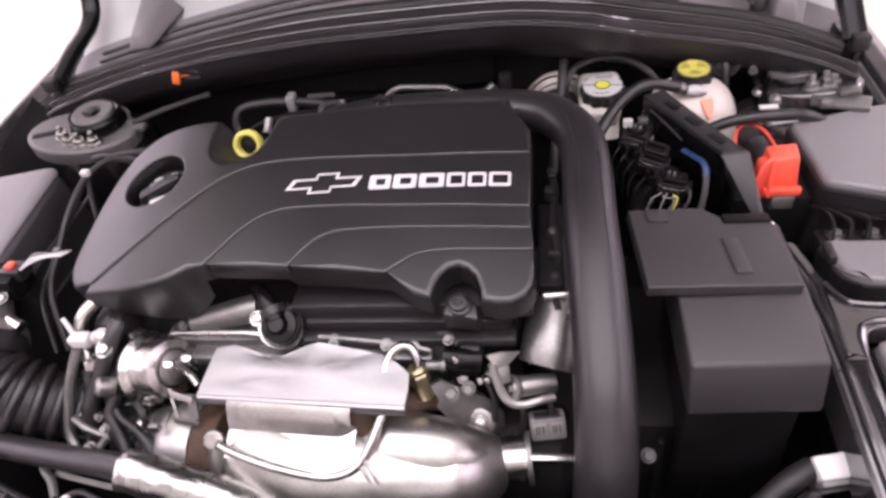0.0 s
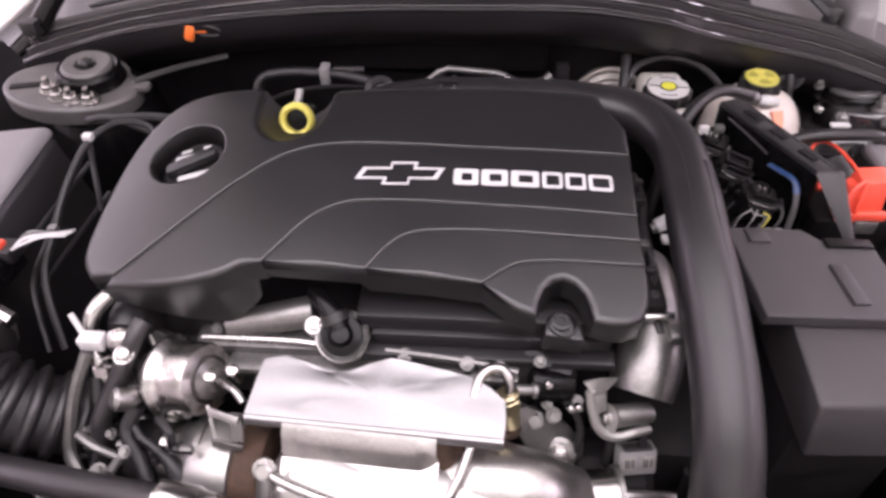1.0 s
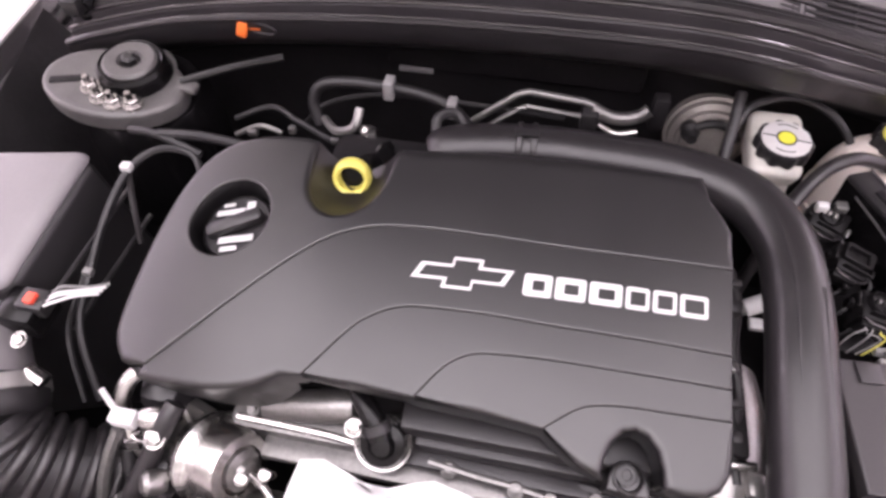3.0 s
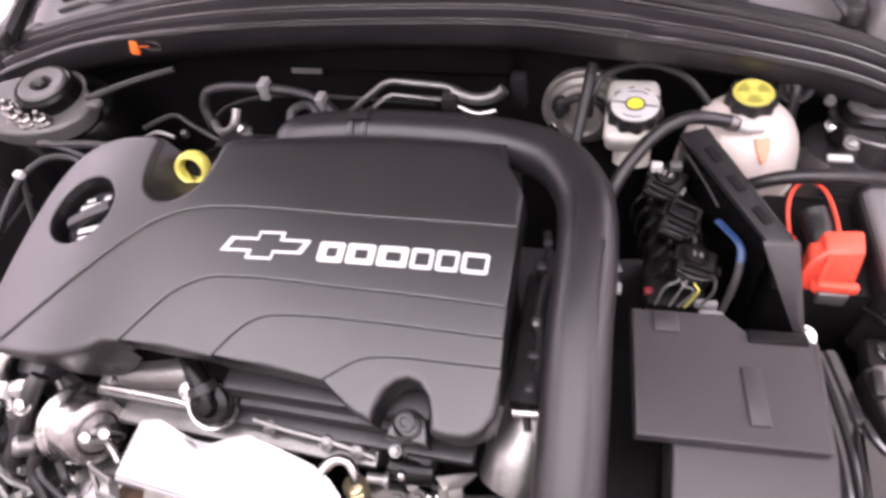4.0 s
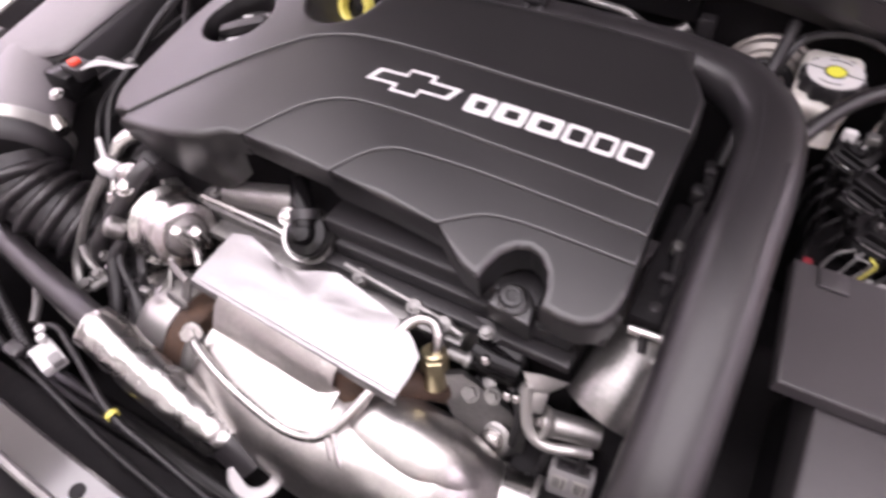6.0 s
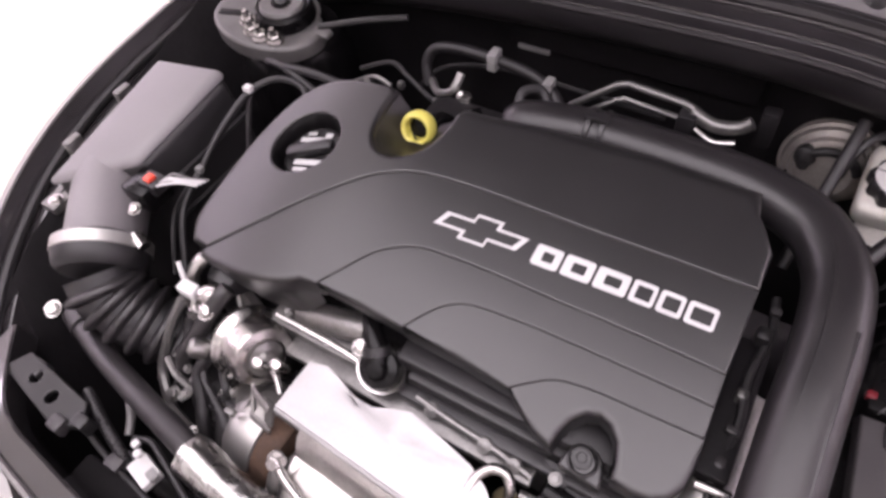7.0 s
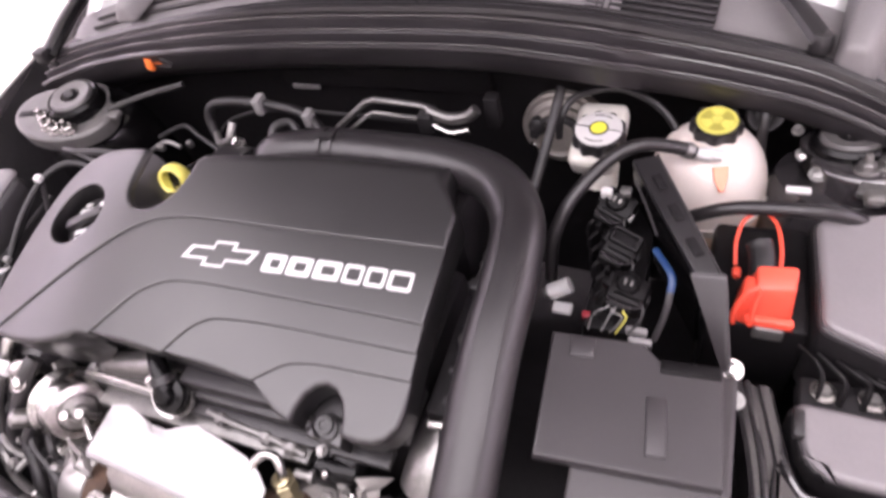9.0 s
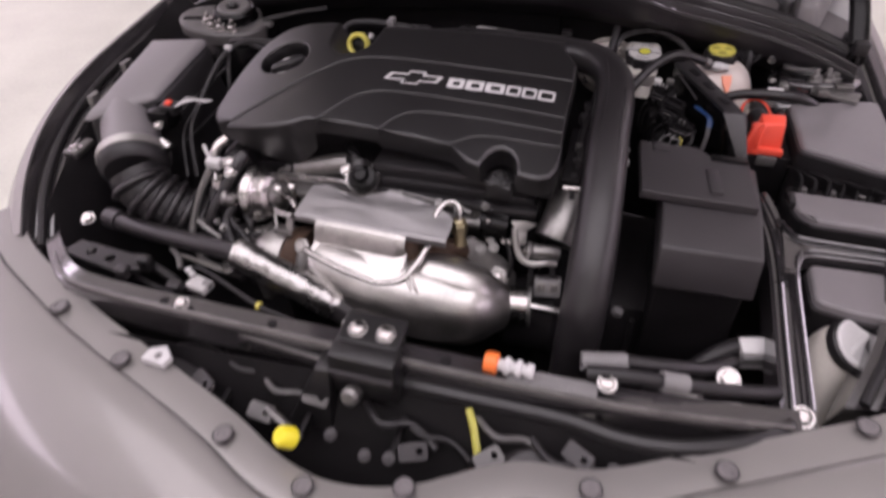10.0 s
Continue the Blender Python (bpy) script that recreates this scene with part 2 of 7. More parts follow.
def rounded(x0, x1, y0, y1, r, n=4):
    out = []
    for cx, cy, a0 in ((x1 - r, y1 - r, 0), (x0 + r, y1 - r, 90), (x0 + r, y0 + r, 180), (x1 - r, y0 + r, 270)):
        for k in range(n + 1):
            a = radians(a0 + 90 * k / n)
            out.append((cx + r * math.cos(a), cy + r * math.sin(a)))
    return out


def circle(cx, cy, r, n=28, ry=None):
    return [(cx + r * math.cos(2 * math.pi * k / n), cy + (ry or r) * math.sin(2 * math.pi * k / n)) for k in range(n)]


def toward(at, to):
    """A frame at a point whose z axis points to another."""
    q = (Vector(to) - Vector(at)).to_track_quat("Z", "Y")
    return Matrix.Translation(at) @ q.to_matrix().to_4x4()


def along(at, axis):
    return toward(at, Vector(at) + Vector(axis))


def BM():
    return bmesh.new()


def slab(bm, pts, thick, bev=0.0012):
    """A flat plate through corners given in space, thick below its face, with softened edges."""
    P = [Vector(p) for p in pts]
    nrm = Vector((0, 0, 0))
    for i in range(len(P)):
        nrm += P[i - 1].cross(P[i])
    nrm.normalize()
    if nrm.z < 0:
        nrm = -nrm
    A = [bm.verts.new(p) for p in P]
    B = [bm.verts.new(p - nrm * thick) for p in P]
    bm.faces.new(A)
    bm.faces.new(B[::-1])
    for k in range(len(P)):
        bm.faces.new((A[k - 1], A[k], B[k], B[k - 1]))
    if bev:
        es = list({e for v in A for e in v.link_edges})
        bmesh.ops.bevel(bm, geom=es, offset=bev, segments=2, affect="EDGES", profile=0.5, clamp_overlap=True)
    return bm


def hexhead(bm, m, r=0.008, h=0.006):
    lathe(bm, [(r * 1.35, 0), (r * 1.35, h * 0.25), (r * 1.3, h * 0.3)], 16, m)
    lathe(bm, [(r, h * 0.3), (r, h * 0.9), (r * 0.85, h)], 6, m)
    return bm


def bolt(at, axis=(0, 0, 1), r=0.008, h=0.007, material=None, label="hexagon bolt with a zinc finish", group="bolts in the engine bay"):
    return solo("bolt", hexhead(BM(), along(at, axis), r, h), material or STEEL, label, "bolt", group)


def hose(name, pts, r, material, label, category="hose", seg=12, n=6, group=""):
    return solo(name, tube(BM(), pts, r, seg, n), material, label, category, group)


# ---- the room ----
tagged(part("floor", box(BM(), (0, 1.5, -0.05), (12, 13, 0.1), 0), CONCRETE, None), "pale sealed concrete workshop floor", "floor", kind="structure")
tagged(part("ceiling", box(BM(), (0, 1.5, 3.15), (12, 13, 0.1), 0), CEILINGPAINT, None), "plain white painted ceiling", "ceiling", kind="structure")
for wname, c, s in (("wall_north", (0, 8.05, 1.55), (12, 0.1, 3.1)), ("wall_south", (0, -5.05, 1.55), (12, 0.1, 3.1)), ("wall_west", (-6.05, 1.5, 1.55), (0.1, 13.2, 3.1)), ("wall_east", (6.05, 1.5, 1.55), (0.1, 13.2, 3.1))):
    tagged(part(wname, box(BM(), c, s, 0), WALLPAINT, None), "bright white painted wall", "wall", kind="structure")
for lx, ly, sx, sy, lw in PANELS:
    cl = thing("ceiling_light", "wide white ceiling light panel, switched on", "ceiling light", (lx, ly, 3.1), "ceiling lights")
    hx, hy = sx / 2, sy / 2
    part("diffuser", box(BM(), (lx, ly, 3.075), (sx, sy, 0.02), 0.004), LAMPWHITE, cl)
    part("frame", plate(BM(), [rounded(lx - hx - 0.05, lx + hx + 0.05, ly - hy - 0.05, ly + hy + 0.05, 0.02), rounded(lx - hx - 0.002, lx + hx + 0.002, ly - hy - 0.002, ly + hy + 0.002, 0.01)], 3.099, 3.06, 0.004), PALE, cl)

# ---- the car's body ----
# the cowl's front lip and its rear seal
LIP = [(-0.66, 0.835, 0.895), (-0.615, 0.839, 0.91), (-0.5, 0.849, 0.938), (-0.36, 0.848, 0.96), (-0.18, 0.85, 0.975), (0.0, 0.859, 0.975), (0.15, 0.858, 0.975), (0.26, 0.863, 0.959), (0.3, 0.873, 0.945), (0.34, 0.89, 0.928), (0.42, 0.899, 0.908), (0.52, 0.894, 0.888), (0.6, 0.871, 0.869), (0.65, 0.845, 0.854)]
SEAL = [(-0.66, 0.876, 0.918), (-0.615, 0.884, 0.932), (-0.5, 0.901, 0.952), (-0.36, 0.91, 0.973), (-0.18, 0.908, 0.995), (0.0, 0.909, 0.999), (0.15, 0.908, 0.997), (0.26, 0.916, 0.981), (0.3, 0.919, 0.972), (0.34, 0.923, 0.962), (0.42, 0.924, 0.945), (0.52, 0.917, 0.924), (0.6, 0.894, 0.901), (0.65, 0.87, 0.887)]


def cowl_line(s, dy=0.0, dz=0.0):
    """A line s of the way from the lip to the seal, moved by dy and dz."""
    return [a.lerp(b, s) + Vector((0, dy, dz)) for a, b in zip(catmull(LIP, 5), catmull(SEAL, 5))]


def catmull2(pts):
    return [(v.x, v.y) for v in catmull([(p[0], p[1], 0) for p in pts], 5)]


def band(bm, rows):
    """A sheet through rows of points."""
    V = [[bm.verts.new(p) for p in row] for row in rows]
    for A, B in zip(V, V[1:]):
        for k in range(len(A) - 1):
            bm.faces.new((A[k], A[k + 1], B[k + 1], B[k]))
    return bm


def solid_sheet(bm, rows, thick=0.004):
    band(bm, rows)
    bmesh.ops.recalc_face_normals(bm, faces=bm.faces)
    bmesh.ops.solidify(bm, geom=bm.faces[:], thickness=thick)
    return bm


cowl = thing("windscreen_cowl", "black plastic cowl under the windscreen with rubber weatherstrips", "cowl", (0, 0.95, 0.9))
part("weatherstrip", tube(BM(), cowl_line(0.0), 0.0045, 8, smooth=False), HOSE, cowl, "rounded rubber lip seal")
for cs, cz, cr in ((0.02, 0.0035, 0.0016), (0.37, 0.0040, 0.0020), (0.71, 0.0055, 0.0020)):
    part("ledge_bead", tube(BM(), cowl_line(cs, 0, cz), cr, 6, smooth=False), PAINT_BLACK, cowl, "fine glossy moulded bead")
part("upper_seal", tube(BM(), cowl_line(1.0), 0.0085, 8, smooth=False), HOSE, cowl, "black rubber hood seal")
part("rear_bead", tube(BM(), cowl_line(1.0, 0.018, -0.002), 0.005, 8, smooth=False), HOSE, cowl, "thin rubber bead")
part("ledge", solid_sheet(BM(), [cowl_line(0.06, 0, -0.006), cowl_line(0.28, 0.002, -0.012), cowl_line(0.34, 0, 0.0), cowl_line(0.40, 0, 0.001), cowl_line(0.62, 0.002, -0.008), cowl_line(0.68, 0, 0.002), cowl_line(0.74, 0, 0.002), cowl_line(0.92, 0.002, -0.008)], 0.003), COWL_BLACK, cowl)
part("front_skirt", solid_sheet(BM(), [cowl_line(0.0, 0.001, -0.003), cowl_line(0.0, 0.008, -0.03), cowl_line(0.0, 0.034, -0.052), cowl_line(0.0, 0.062, -0.075)]), COWL_BLACK, cowl)
part("vent_panel", solid_sheet(BM(), [cowl_line(1.0, 0.010, -0.012), cowl_line(1.0, 0.022, -0.016), cowl_line(1.0, 0.05, -0.006), cowl_line(1.0, 0.088, 0.010), cowl_line(1.0, 0.094, 0.006)], 0.004), COWLGREY, cowl, "grey moulded plastic vent panel")
for rdy, rdz in ((0.034, -0.008), (0.056, 0.001), (0.074, 0.008)):
    part("panel_ridge", tube(BM(), cowl_line(1.0, rdy, rdz)[6:42], 0.0035, 6, smooth=False), PLASTIC_GREY, cowl, "darker moulded ridge")
part("corner_trim", hull(BM(), [(0.535, 0.912, 0.905), (0.580, 0.902, 0.900), (0.625, 1.03, 0.95), (0.550, 1.05, 0.955), (0.540, 0.918, 0.950), (0.565, 0.908, 0.950), (0.600, 1.03, 1.005), (0.565, 1.04, 1.005)], 0.008, 3), COWLGREY, cowl, "grey rubber corner trim")
part("corner_trim", hull(BM(), [(-0.52, 0.925, 0.955), (-0.475, 0.93, 0.955), (-0.44, 1.03, 0.985), (-0.54, 1.06, 0.985), (-0.505, 0.93, 0.985), (-0.485, 0.932, 0.985), (-0.46, 1.02, 1.02), (-0.515, 1.05, 1.03)], 0.008, 3), COWLGREY, cowl, "grey rubber corner trim")
# vent grilles: bars and ribs over a dark recess
for gx0, gx1, gy0, gy1, gz in ((0.208, 0.276, 0.958, 0.994, 0.979), (0.282, 0.408, 0.944, 0.992, 0.962)):
    gm = Matrix.Translation(((gx0 + gx1) / 2, (gy0 + gy1) / 2, gz)) @ pose(0, 0, 0, 20, 8, -3)
    gw, gd = gx1 - gx0, gy1 - gy0
    part("grille_recess", box(BM(), (0, 0, -0.003), (gw, gd, 0.004), 0.001, gm), DARK, cowl)
    nx = 9 if gw < 0.1 else 2
    for k in range(nx + 1):
        part("grille_bar", box(BM(), (-gw / 2 + gw * k / nx, 0, -0.0006), (0.0022, gd, 0.004), 0, gm), PLASTIC, cowl)
    for k in range(6):
        part("grille_slat", box(BM(), (0, -gd / 2 + gd * k / 5, 0.0005), (gw, 0.0042, 0.004), 0.0006, gm @ pose(0, 0, 0, 0, 0, 0)), PLASTIC_GREY, cowl)

ws = thing("windscreen", "raked windscreen with a black lower border", "windscreen", (0, 1.2, 0.97))
part("pane", solid_sheet(BM(), [cowl_line(1.0, 0.096, 0.004), cowl_line(1.0, 0.40, 0.20), cowl_line(1.0, 0.78, 0.42)], 0.005), GLASS, ws)
part("border", solid_sheet(BM(), [cowl_line(1.0, 0.092, 0.008), cowl_line(1.0, 0.102, 0.014)], 0.002), COWLGREY, ws)


def wiper(pts, blade, label):
    w = thing("windscreen_wiper", label, "wiper", pts[0], "windscreen wipers")
    part("arm", tube(BM(), pts, lambda s: 0.0145 - 0.006 * s, 8, 5, flat=0.6), PLASTIC, w)
    part("spindle_cap", lathe(BM(), [(0.0125, -0.012), (0.0125, 0.004), (0.009, 0.009)], 18, Matrix.Translation(pts[0])), PLASTIC, w)
    part("blade", tube(BM(), blade, 0.006, 6, 3), RUBBER, w)


wiper([(0.522, 0.938, 0.942), (0.494, 0.975, 0.960), (0.448, 1.03, 0.985), (0.37, 1.12, 1.04)], [(0.46, 1.08, 1.03), (0.1, 1.20, 1.12), (-0.1, 1.24, 1.14)], "black wiper arm parked over the cowl")
wiper([(0.190, 0.972, 0.990), (0.150, 0.990, 1.003), (0.07, 1.04, 1.025), (-0.1, 1.12, 1.07)], [(0.05, 1.09, 1.05), (-0.3, 1.14, 1.08), (-0.5, 1.13, 1.07)], "black wiper arm parked across the cowl centre")

firewall = tagged(part("firewall", band(BM(), [cowl_line(0.0, 0.064, -0.03), cowl_line(0.0, 0.094, -0.13), cowl_line(0.0, 0.094, -0.55)]), DARK, None), "black painted bulkhead behind the engine", "bulkhead", kind="structure")
tagged(part("bulkhead_mat", box(BM(), (-0.06, 0.945, 0.885), (0.36, 0.02, 0.09), 0.008), DARK, None), "black sound-deadening mat on the bulkhead", "insulation mat")
solo("label_plate", box(BM(), (-0.196, 0.931, 0.844), (0.050, 0.006, 0.007), 0.001), GREYMARK, "small worn grey plate on the bulkhead", "plate")

# inner wings and floor of the bay
for side, wn in ((-1, "inner_wing"), (1, "inner_wing")):
    iw = BM()
    top_row = [(0.60, 0.10, 0.70), (0.66, 0.35, 0.79), (0.71, 0.60, 0.84), (0.735, 0.90, 0.90)] if side < 0 else [(0.60, 0.10, 0.70), (0.65, 0.35, 0.765), (0.68, 0.60, 0.795), (0.69, 0.90, 0.815)]
    band(iw, [[Vector((side * x, y, z)) for x, y, z in row] for row in (
        top_row,
        [(0.58, 0.12, 0.66), (0.63, 0.35, 0.73), (0.66, 0.60, 0.76), (0.665, 0.90, 0.79)],
        [(0.55, 0.14, 0.40), (0.58, 0.35, 0.45), (0.60, 0.60, 0.45), (0.62, 0.95, 0.45)])])
    tagged(part(wn, iw, DARK if side < 0 else SATIN_BLACK, None), "black painted inner wing panel", "wing panel", "inner wings", "structure")
tagged(part("undertray", box(BM(), (0, 0.45, 0.36), (1.5, 1.2, 0.02), 0), DARK, None), "dark undertray below the engine", "undertray", kind="structure")
for side in (-1, 1):
    tagged(part("tyre_block", box(BM(), (side * 0.76, 0.85, 0.32), (0.2, 0.62, 0.62), 0.1, seg=4), RUBBER, None), "black rubber front tyre", "tyre", "tyres")

# wings (front fenders): outer champagne skin and black inner edge
for side in (-1, 1):
    wing = thing("front_wing", "champagne grey painted front wing of the car", "car wing", (side * 0.8, 0.6, 0.35), "front wings")
    edge = [(0.640, 0.215, 0.765), (0.706, 0.32, 0.797), (0.760, 0.45, 0.824), (0.782, 0.60, 0.850), (0.776, 0.80, 0.876), (0.762, 1.05, 0.905), (0.757, 1.3, 0.92)]
    if side > 0:
        edge = [(0.625, 0.215, 0.765), (0.67, 0.32, 0.792), (0.70, 0.45, 0.812), (0.712, 0.60, 0.828), (0.710, 0.80, 0.842), (0.705, 1.05, 0.862), (0.70, 1.3, 0.875)]
    E0 = catmull([(side * x, y, z) for x, y, z in edge], 5)
    sk = BM()
    solid_sheet(sk, [E0, [p + Vector((side * 0.016, -0.005, -0.007)) for p in E0], [p + Vector((side * 0.040, -0.015, -0.035)) for p in E0], [p + Vector((side * 0.075, -0.03, -0.11)) for p in E0], [p + Vector((side * 0.10, -0.035, -0.30)) for p in E0], [Vector((p.x + side * 0.125, p.y - 0.035, 0.33)) for p in E0]], 0.003)
    part("skin", sk, SILVER, wing)
    part("gutter", solid_sheet(BM(), [[p + Vector((side * 0.001, 0, -0.004)) for p in E0], [p + Vector((-side * 0.012, 0, -0.03)) for p in E0], [p + Vector((-side * 0.045, 0, -0.036)) for p in E0], [p + Vector((-side * 0.055, 0, -0.08)) for p in E0]], 0.003), PAINT_BLACK, wing, "black enamelled inner gutter")
    part("edge_seal", tube(BM(), [p + Vector((-side * 0.03, 0, -0.022)) for p in E0], 0.007, 8, smooth=False), RUBBER, wing, "black rubber edge seal")

# the open bonnet overhead
hood = thing("bonnet", "open car bonnet with a dark lined underside", "bonnet", (0, 1.02, 1.0))
hb = BM()
hull(hb, [(-0.64, 1.075, 1.10), (0.64, 1.075, 1.10), (0.52, 0.56, 1.95), (-0.52, 0.56, 1.95), (-0.64, 1.095, 1.105), (0.64, 1.095, 1.105), (0.52, 0.575, 1.962), (-0.52, 0.575, 1.962)], 0.006)
part("liner", hb, DARK, hood, "black felt liner")
hb = BM()
hull(hb, [(-0.66, 1.098, 1.09), (0.66, 1.098, 1.09), (0.54, 0.576, 1.970), (-0.54, 0.576, 1.970), (-0.66, 1.12, 1.095), (0.66, 1.12, 1.095), (0.54, 0.594, 1.985), (-0.54, 0.594, 1.985)], 0.006)
part("skin", hb, SILVER, hood)
for side in (-1, 1):
    hg = part("hinge", tube(BM(), [(side * 0.640, 0.865, 0.935 if side < 0 else 0.905), (side * 0.632, 0.93, 0.962), (side * 0.624, 1.0, 0.985), (side * 0.628, 1.04, 1.02), (side * 0.63, 1.08, 1.11)], 0.018, 8, 5, flat=0.6), RELAY, hood, "black steel hinge arm")
    part("hinge_base", box(BM(), (side * 0.645, 0.90, 0.905 if side < 0 else 0.885), (0.030, 0.07, 0.035), 0.004), RELAY, hg)
    part("hinge_bracket", box(BM(), (side * 0.642, 0.858, 0.94 if side < 0 else 0.905), (0.024, 0.022, 0.022), 0.003), RUBBER, hg)

# strut towers
def strut(side, sx, sy, top):
    st = thing("strut_tower", "suspension strut top mount on a black turret" if side < 0 else "suspension strut top mount with bright nuts and a steel plate", "strut mount", (sx, sy, top - 0.12), "strut towers")
    m = Matrix.Translation((sx, sy, top)) @ Euler((radians(5 if side < 0 else -12), radians(-4 * side), 0)).to_matrix().to_4x4()
    part("turret", lathe(BM(), [(0.095, -0.24), (0.088, -0.10), (0.080, -0.062), (0.074, -0.052), (0.060, -0.050)], 36, m), RELAY if side < 0 else PAINT_BLACK, st)
    if side < 0:
        part("flange", plate(BM(), [circle(-0.022, -0.018, 0.094, 36, 0.060), circle(0.0, 0.002, 0.043, 26)], -0.022, -0.046, 0.006, m), TOWER, st, "grey pressed steel flange")
        part("slot", box(BM(), (-0.082, -0.004, -0.0215), (0.046, 0.011, 0.003), 0.001, m @ Matrix.Rotation(radians(18), 4, "Z")), DARK, st, "dark slot")
        part("flange_ear", box(BM(), (0.070, -0.004, -0.026), (0.028, 0.018, 0.010), 0.004, m), TOWER, st)
    else:
        part("flange", plate(BM(), [circle(0.026, -0.026, 0.066, 34, 0.050), circle(0.0, 0.004, 0.042, 26, 0.036)], -0.013, -0.050, 0.008, m), PAINT_BLACK, st, "black painted pressed flange")
    part("mount", lathe(BM(), [(0.050, -0.045), (0.050, -0.030), (0.046, -0.020), (0.043, -0.012), (0.043, -0.006), (0.039, -0.001), (0.034, -0.003)], 32, m), RELAY, st)
    disc = part("cap_disc", lathe(BM(), [(0.034, -0.006), (0.034, 0.0), (0.031, 0.003), (0.016, 0.002), (0.013, -0.003)], 28, m), TOWER, st, "grey steel washer disc")
    part("rod_nut", lathe(BM(), [(0.010, -0.004), (0.010, 0.005), (0.006, 0.008)], 6, m), SATIN_BLACK, disc)
    for a in ((222, 246, 268, 292) if side < 0 else (282, 306, 330)):
        a = radians(a)
        mm = m @ Matrix.Translation((0.056 * math.cos(a), 0.056 * math.sin(a), -0.022 if side < 0 else -0.013))
        nb = hexhead(BM(), mm, 0.0095, 0.012)
        lathe(nb, [(0.0045, 0.01), (0.0045, 0.020), (0.0035, 0.022)], 10, mm)
        part("stud_nut", nb, STEEL if side < 0 else DULLSTEEL, st, "zinc nut")
    if side > 0:
        # scuffed plates, with small tabs added to imitate wrinkled reflections on the turret
        part("wing_brace", hull(BM(), [(0.575, 0.80, 0.838), (0.645, 0.775, 0.838), (0.655, 0.80, 0.842), (0.585, 0.83, 0.842), (0.575, 0.80, 0.846), (0.645, 0.775, 0.846), (0.655, 0.80, 0.850), (0.585, 0.83, 0.850)], 0.002), DULLSTEEL, st, "bright scuffed steel brace")
        part("brace_tab", box(BM(), (0.628, 0.812, 0.852), (0.030, 0.016, 0.012), 0.004), DULLSTEEL, st)
        part("brace_tab", box(BM(), (0.590, 0.790, 0.850), (0.018, 0.018, 0.014), 0.004), DULLSTEEL, st)
        part("side_plate", hull(BM(), [(0.555, 0.770, 0.800), (0.615, 0.752, 0.806), (0.622, 0.772, 0.824), (0.560, 0.792, 0.822), (0.555, 0.767, 0.795), (0.615, 0.749, 0.801), (0.622, 0.769, 0.819), (0.560, 0.789, 0.817)], 0.002), STRUTDISC, st, "scuffed grey steel side plate")
        part("side_tab", box(BM(), (0.560, 0.772, 0.820), (0.016, 0.012, 0.016), 0.004), DULLSTEEL, st)
        part("side_tab", box(BM(), (0.603, 0.758, 0.824), (0.022, 0.010, 0.010), 0.003), DULLSTEEL, st)
        part("side_clip", box(BM(), (0.520, 0.800, 0.842), (0.026, 0.010, 0.005), 0.002), PALE, st, "pale clip")
    return st


strut(-1, -0.530, 0.784, 0.921)
strut(1, 0.574, 0.890, 0.848)
bolt((0.530, 0.880, 0.822), (-0.1, -0.4, 0.9), 0.0075, 0.006, STEEL)
bolt((0.542, 0.838, 0.832), (-0.1, -0.4, 0.9), 0.0075, 0.006, DULLSTEEL)
bolt((0.516, 0.884, 0.855), (-0.2, -0.3, 0.9), 0.005, 0.010, DULLSTEEL)
hose("cowl_flange", [(-0.47, 0.785, 0.896), (-0.41, 0.815, 0.904), (-0.35, 0.842, 0.908)], 0.005, SATIN_BLACK, "black folded flange below the cowl", "flange", 8)
clip = thing("wiring_clip", "orange clip with a black cable loop on the cowl", "wiring clip", (-0.392, 0.855, 0.935))
clip.location = clip.location + Vector((0.0, -0.018, -0.008))
part("clip_body", box(BM(), (-0.400, 0.851, 0.940), (0.014, 0.012, 0.026), 0.003, Matrix.Translation((-0.4, 0.851, 0.94)) @ pose(0, 0, 0, 0, 20, 0) @ Matrix.Translation((0.4, -0.851, -0.94))), ORANGE, clip, "orange plastic clip")
part("clip_tongue", box(BM(), (-0.386, 0.851, 0.943), (0.022, 0.006, 0.008), 0.002), ORANGE, clip)
part("cable", tube(BM(), [(-0.388, 0.85, 0.946), (-0.368, 0.847, 0.950), (-0.356, 0.848, 0.943), (-0.362, 0.85, 0.935), (-0.386, 0.851, 0.936)], 0.0022, 6), RUBBER, clip)

# ---- front end ----
INNER = [(-0.70, 0.285), (-0.62, 0.212), (-0.49, 0.147), (-0.38, 0.10), (-0.225, 0.045), (-0.133, 0.010), (-0.05, -0.028), (0.02, -0.040), (0.10, -0.022), (0.204, 0.034), (0.292, 0.045), (0.382, 0.085), (0.505, 0.145), (0.62, 0.205), (0.70, 0.285)]
IN = [Vector((x, y, 0.745 + 0.02 * abs(x))) for x, y in catmull2(INNER)]


def out(d, dz):
    res = []
    for i, p in enumerate(IN):
        t = (IN[min(i + 1, len(IN) - 1)] - IN[max(i - 1, 0)]).normalized()
        res.append(p + Vector((t.y, -t.x, 0)) * d + Vector((0, 0, dz)))
    return res


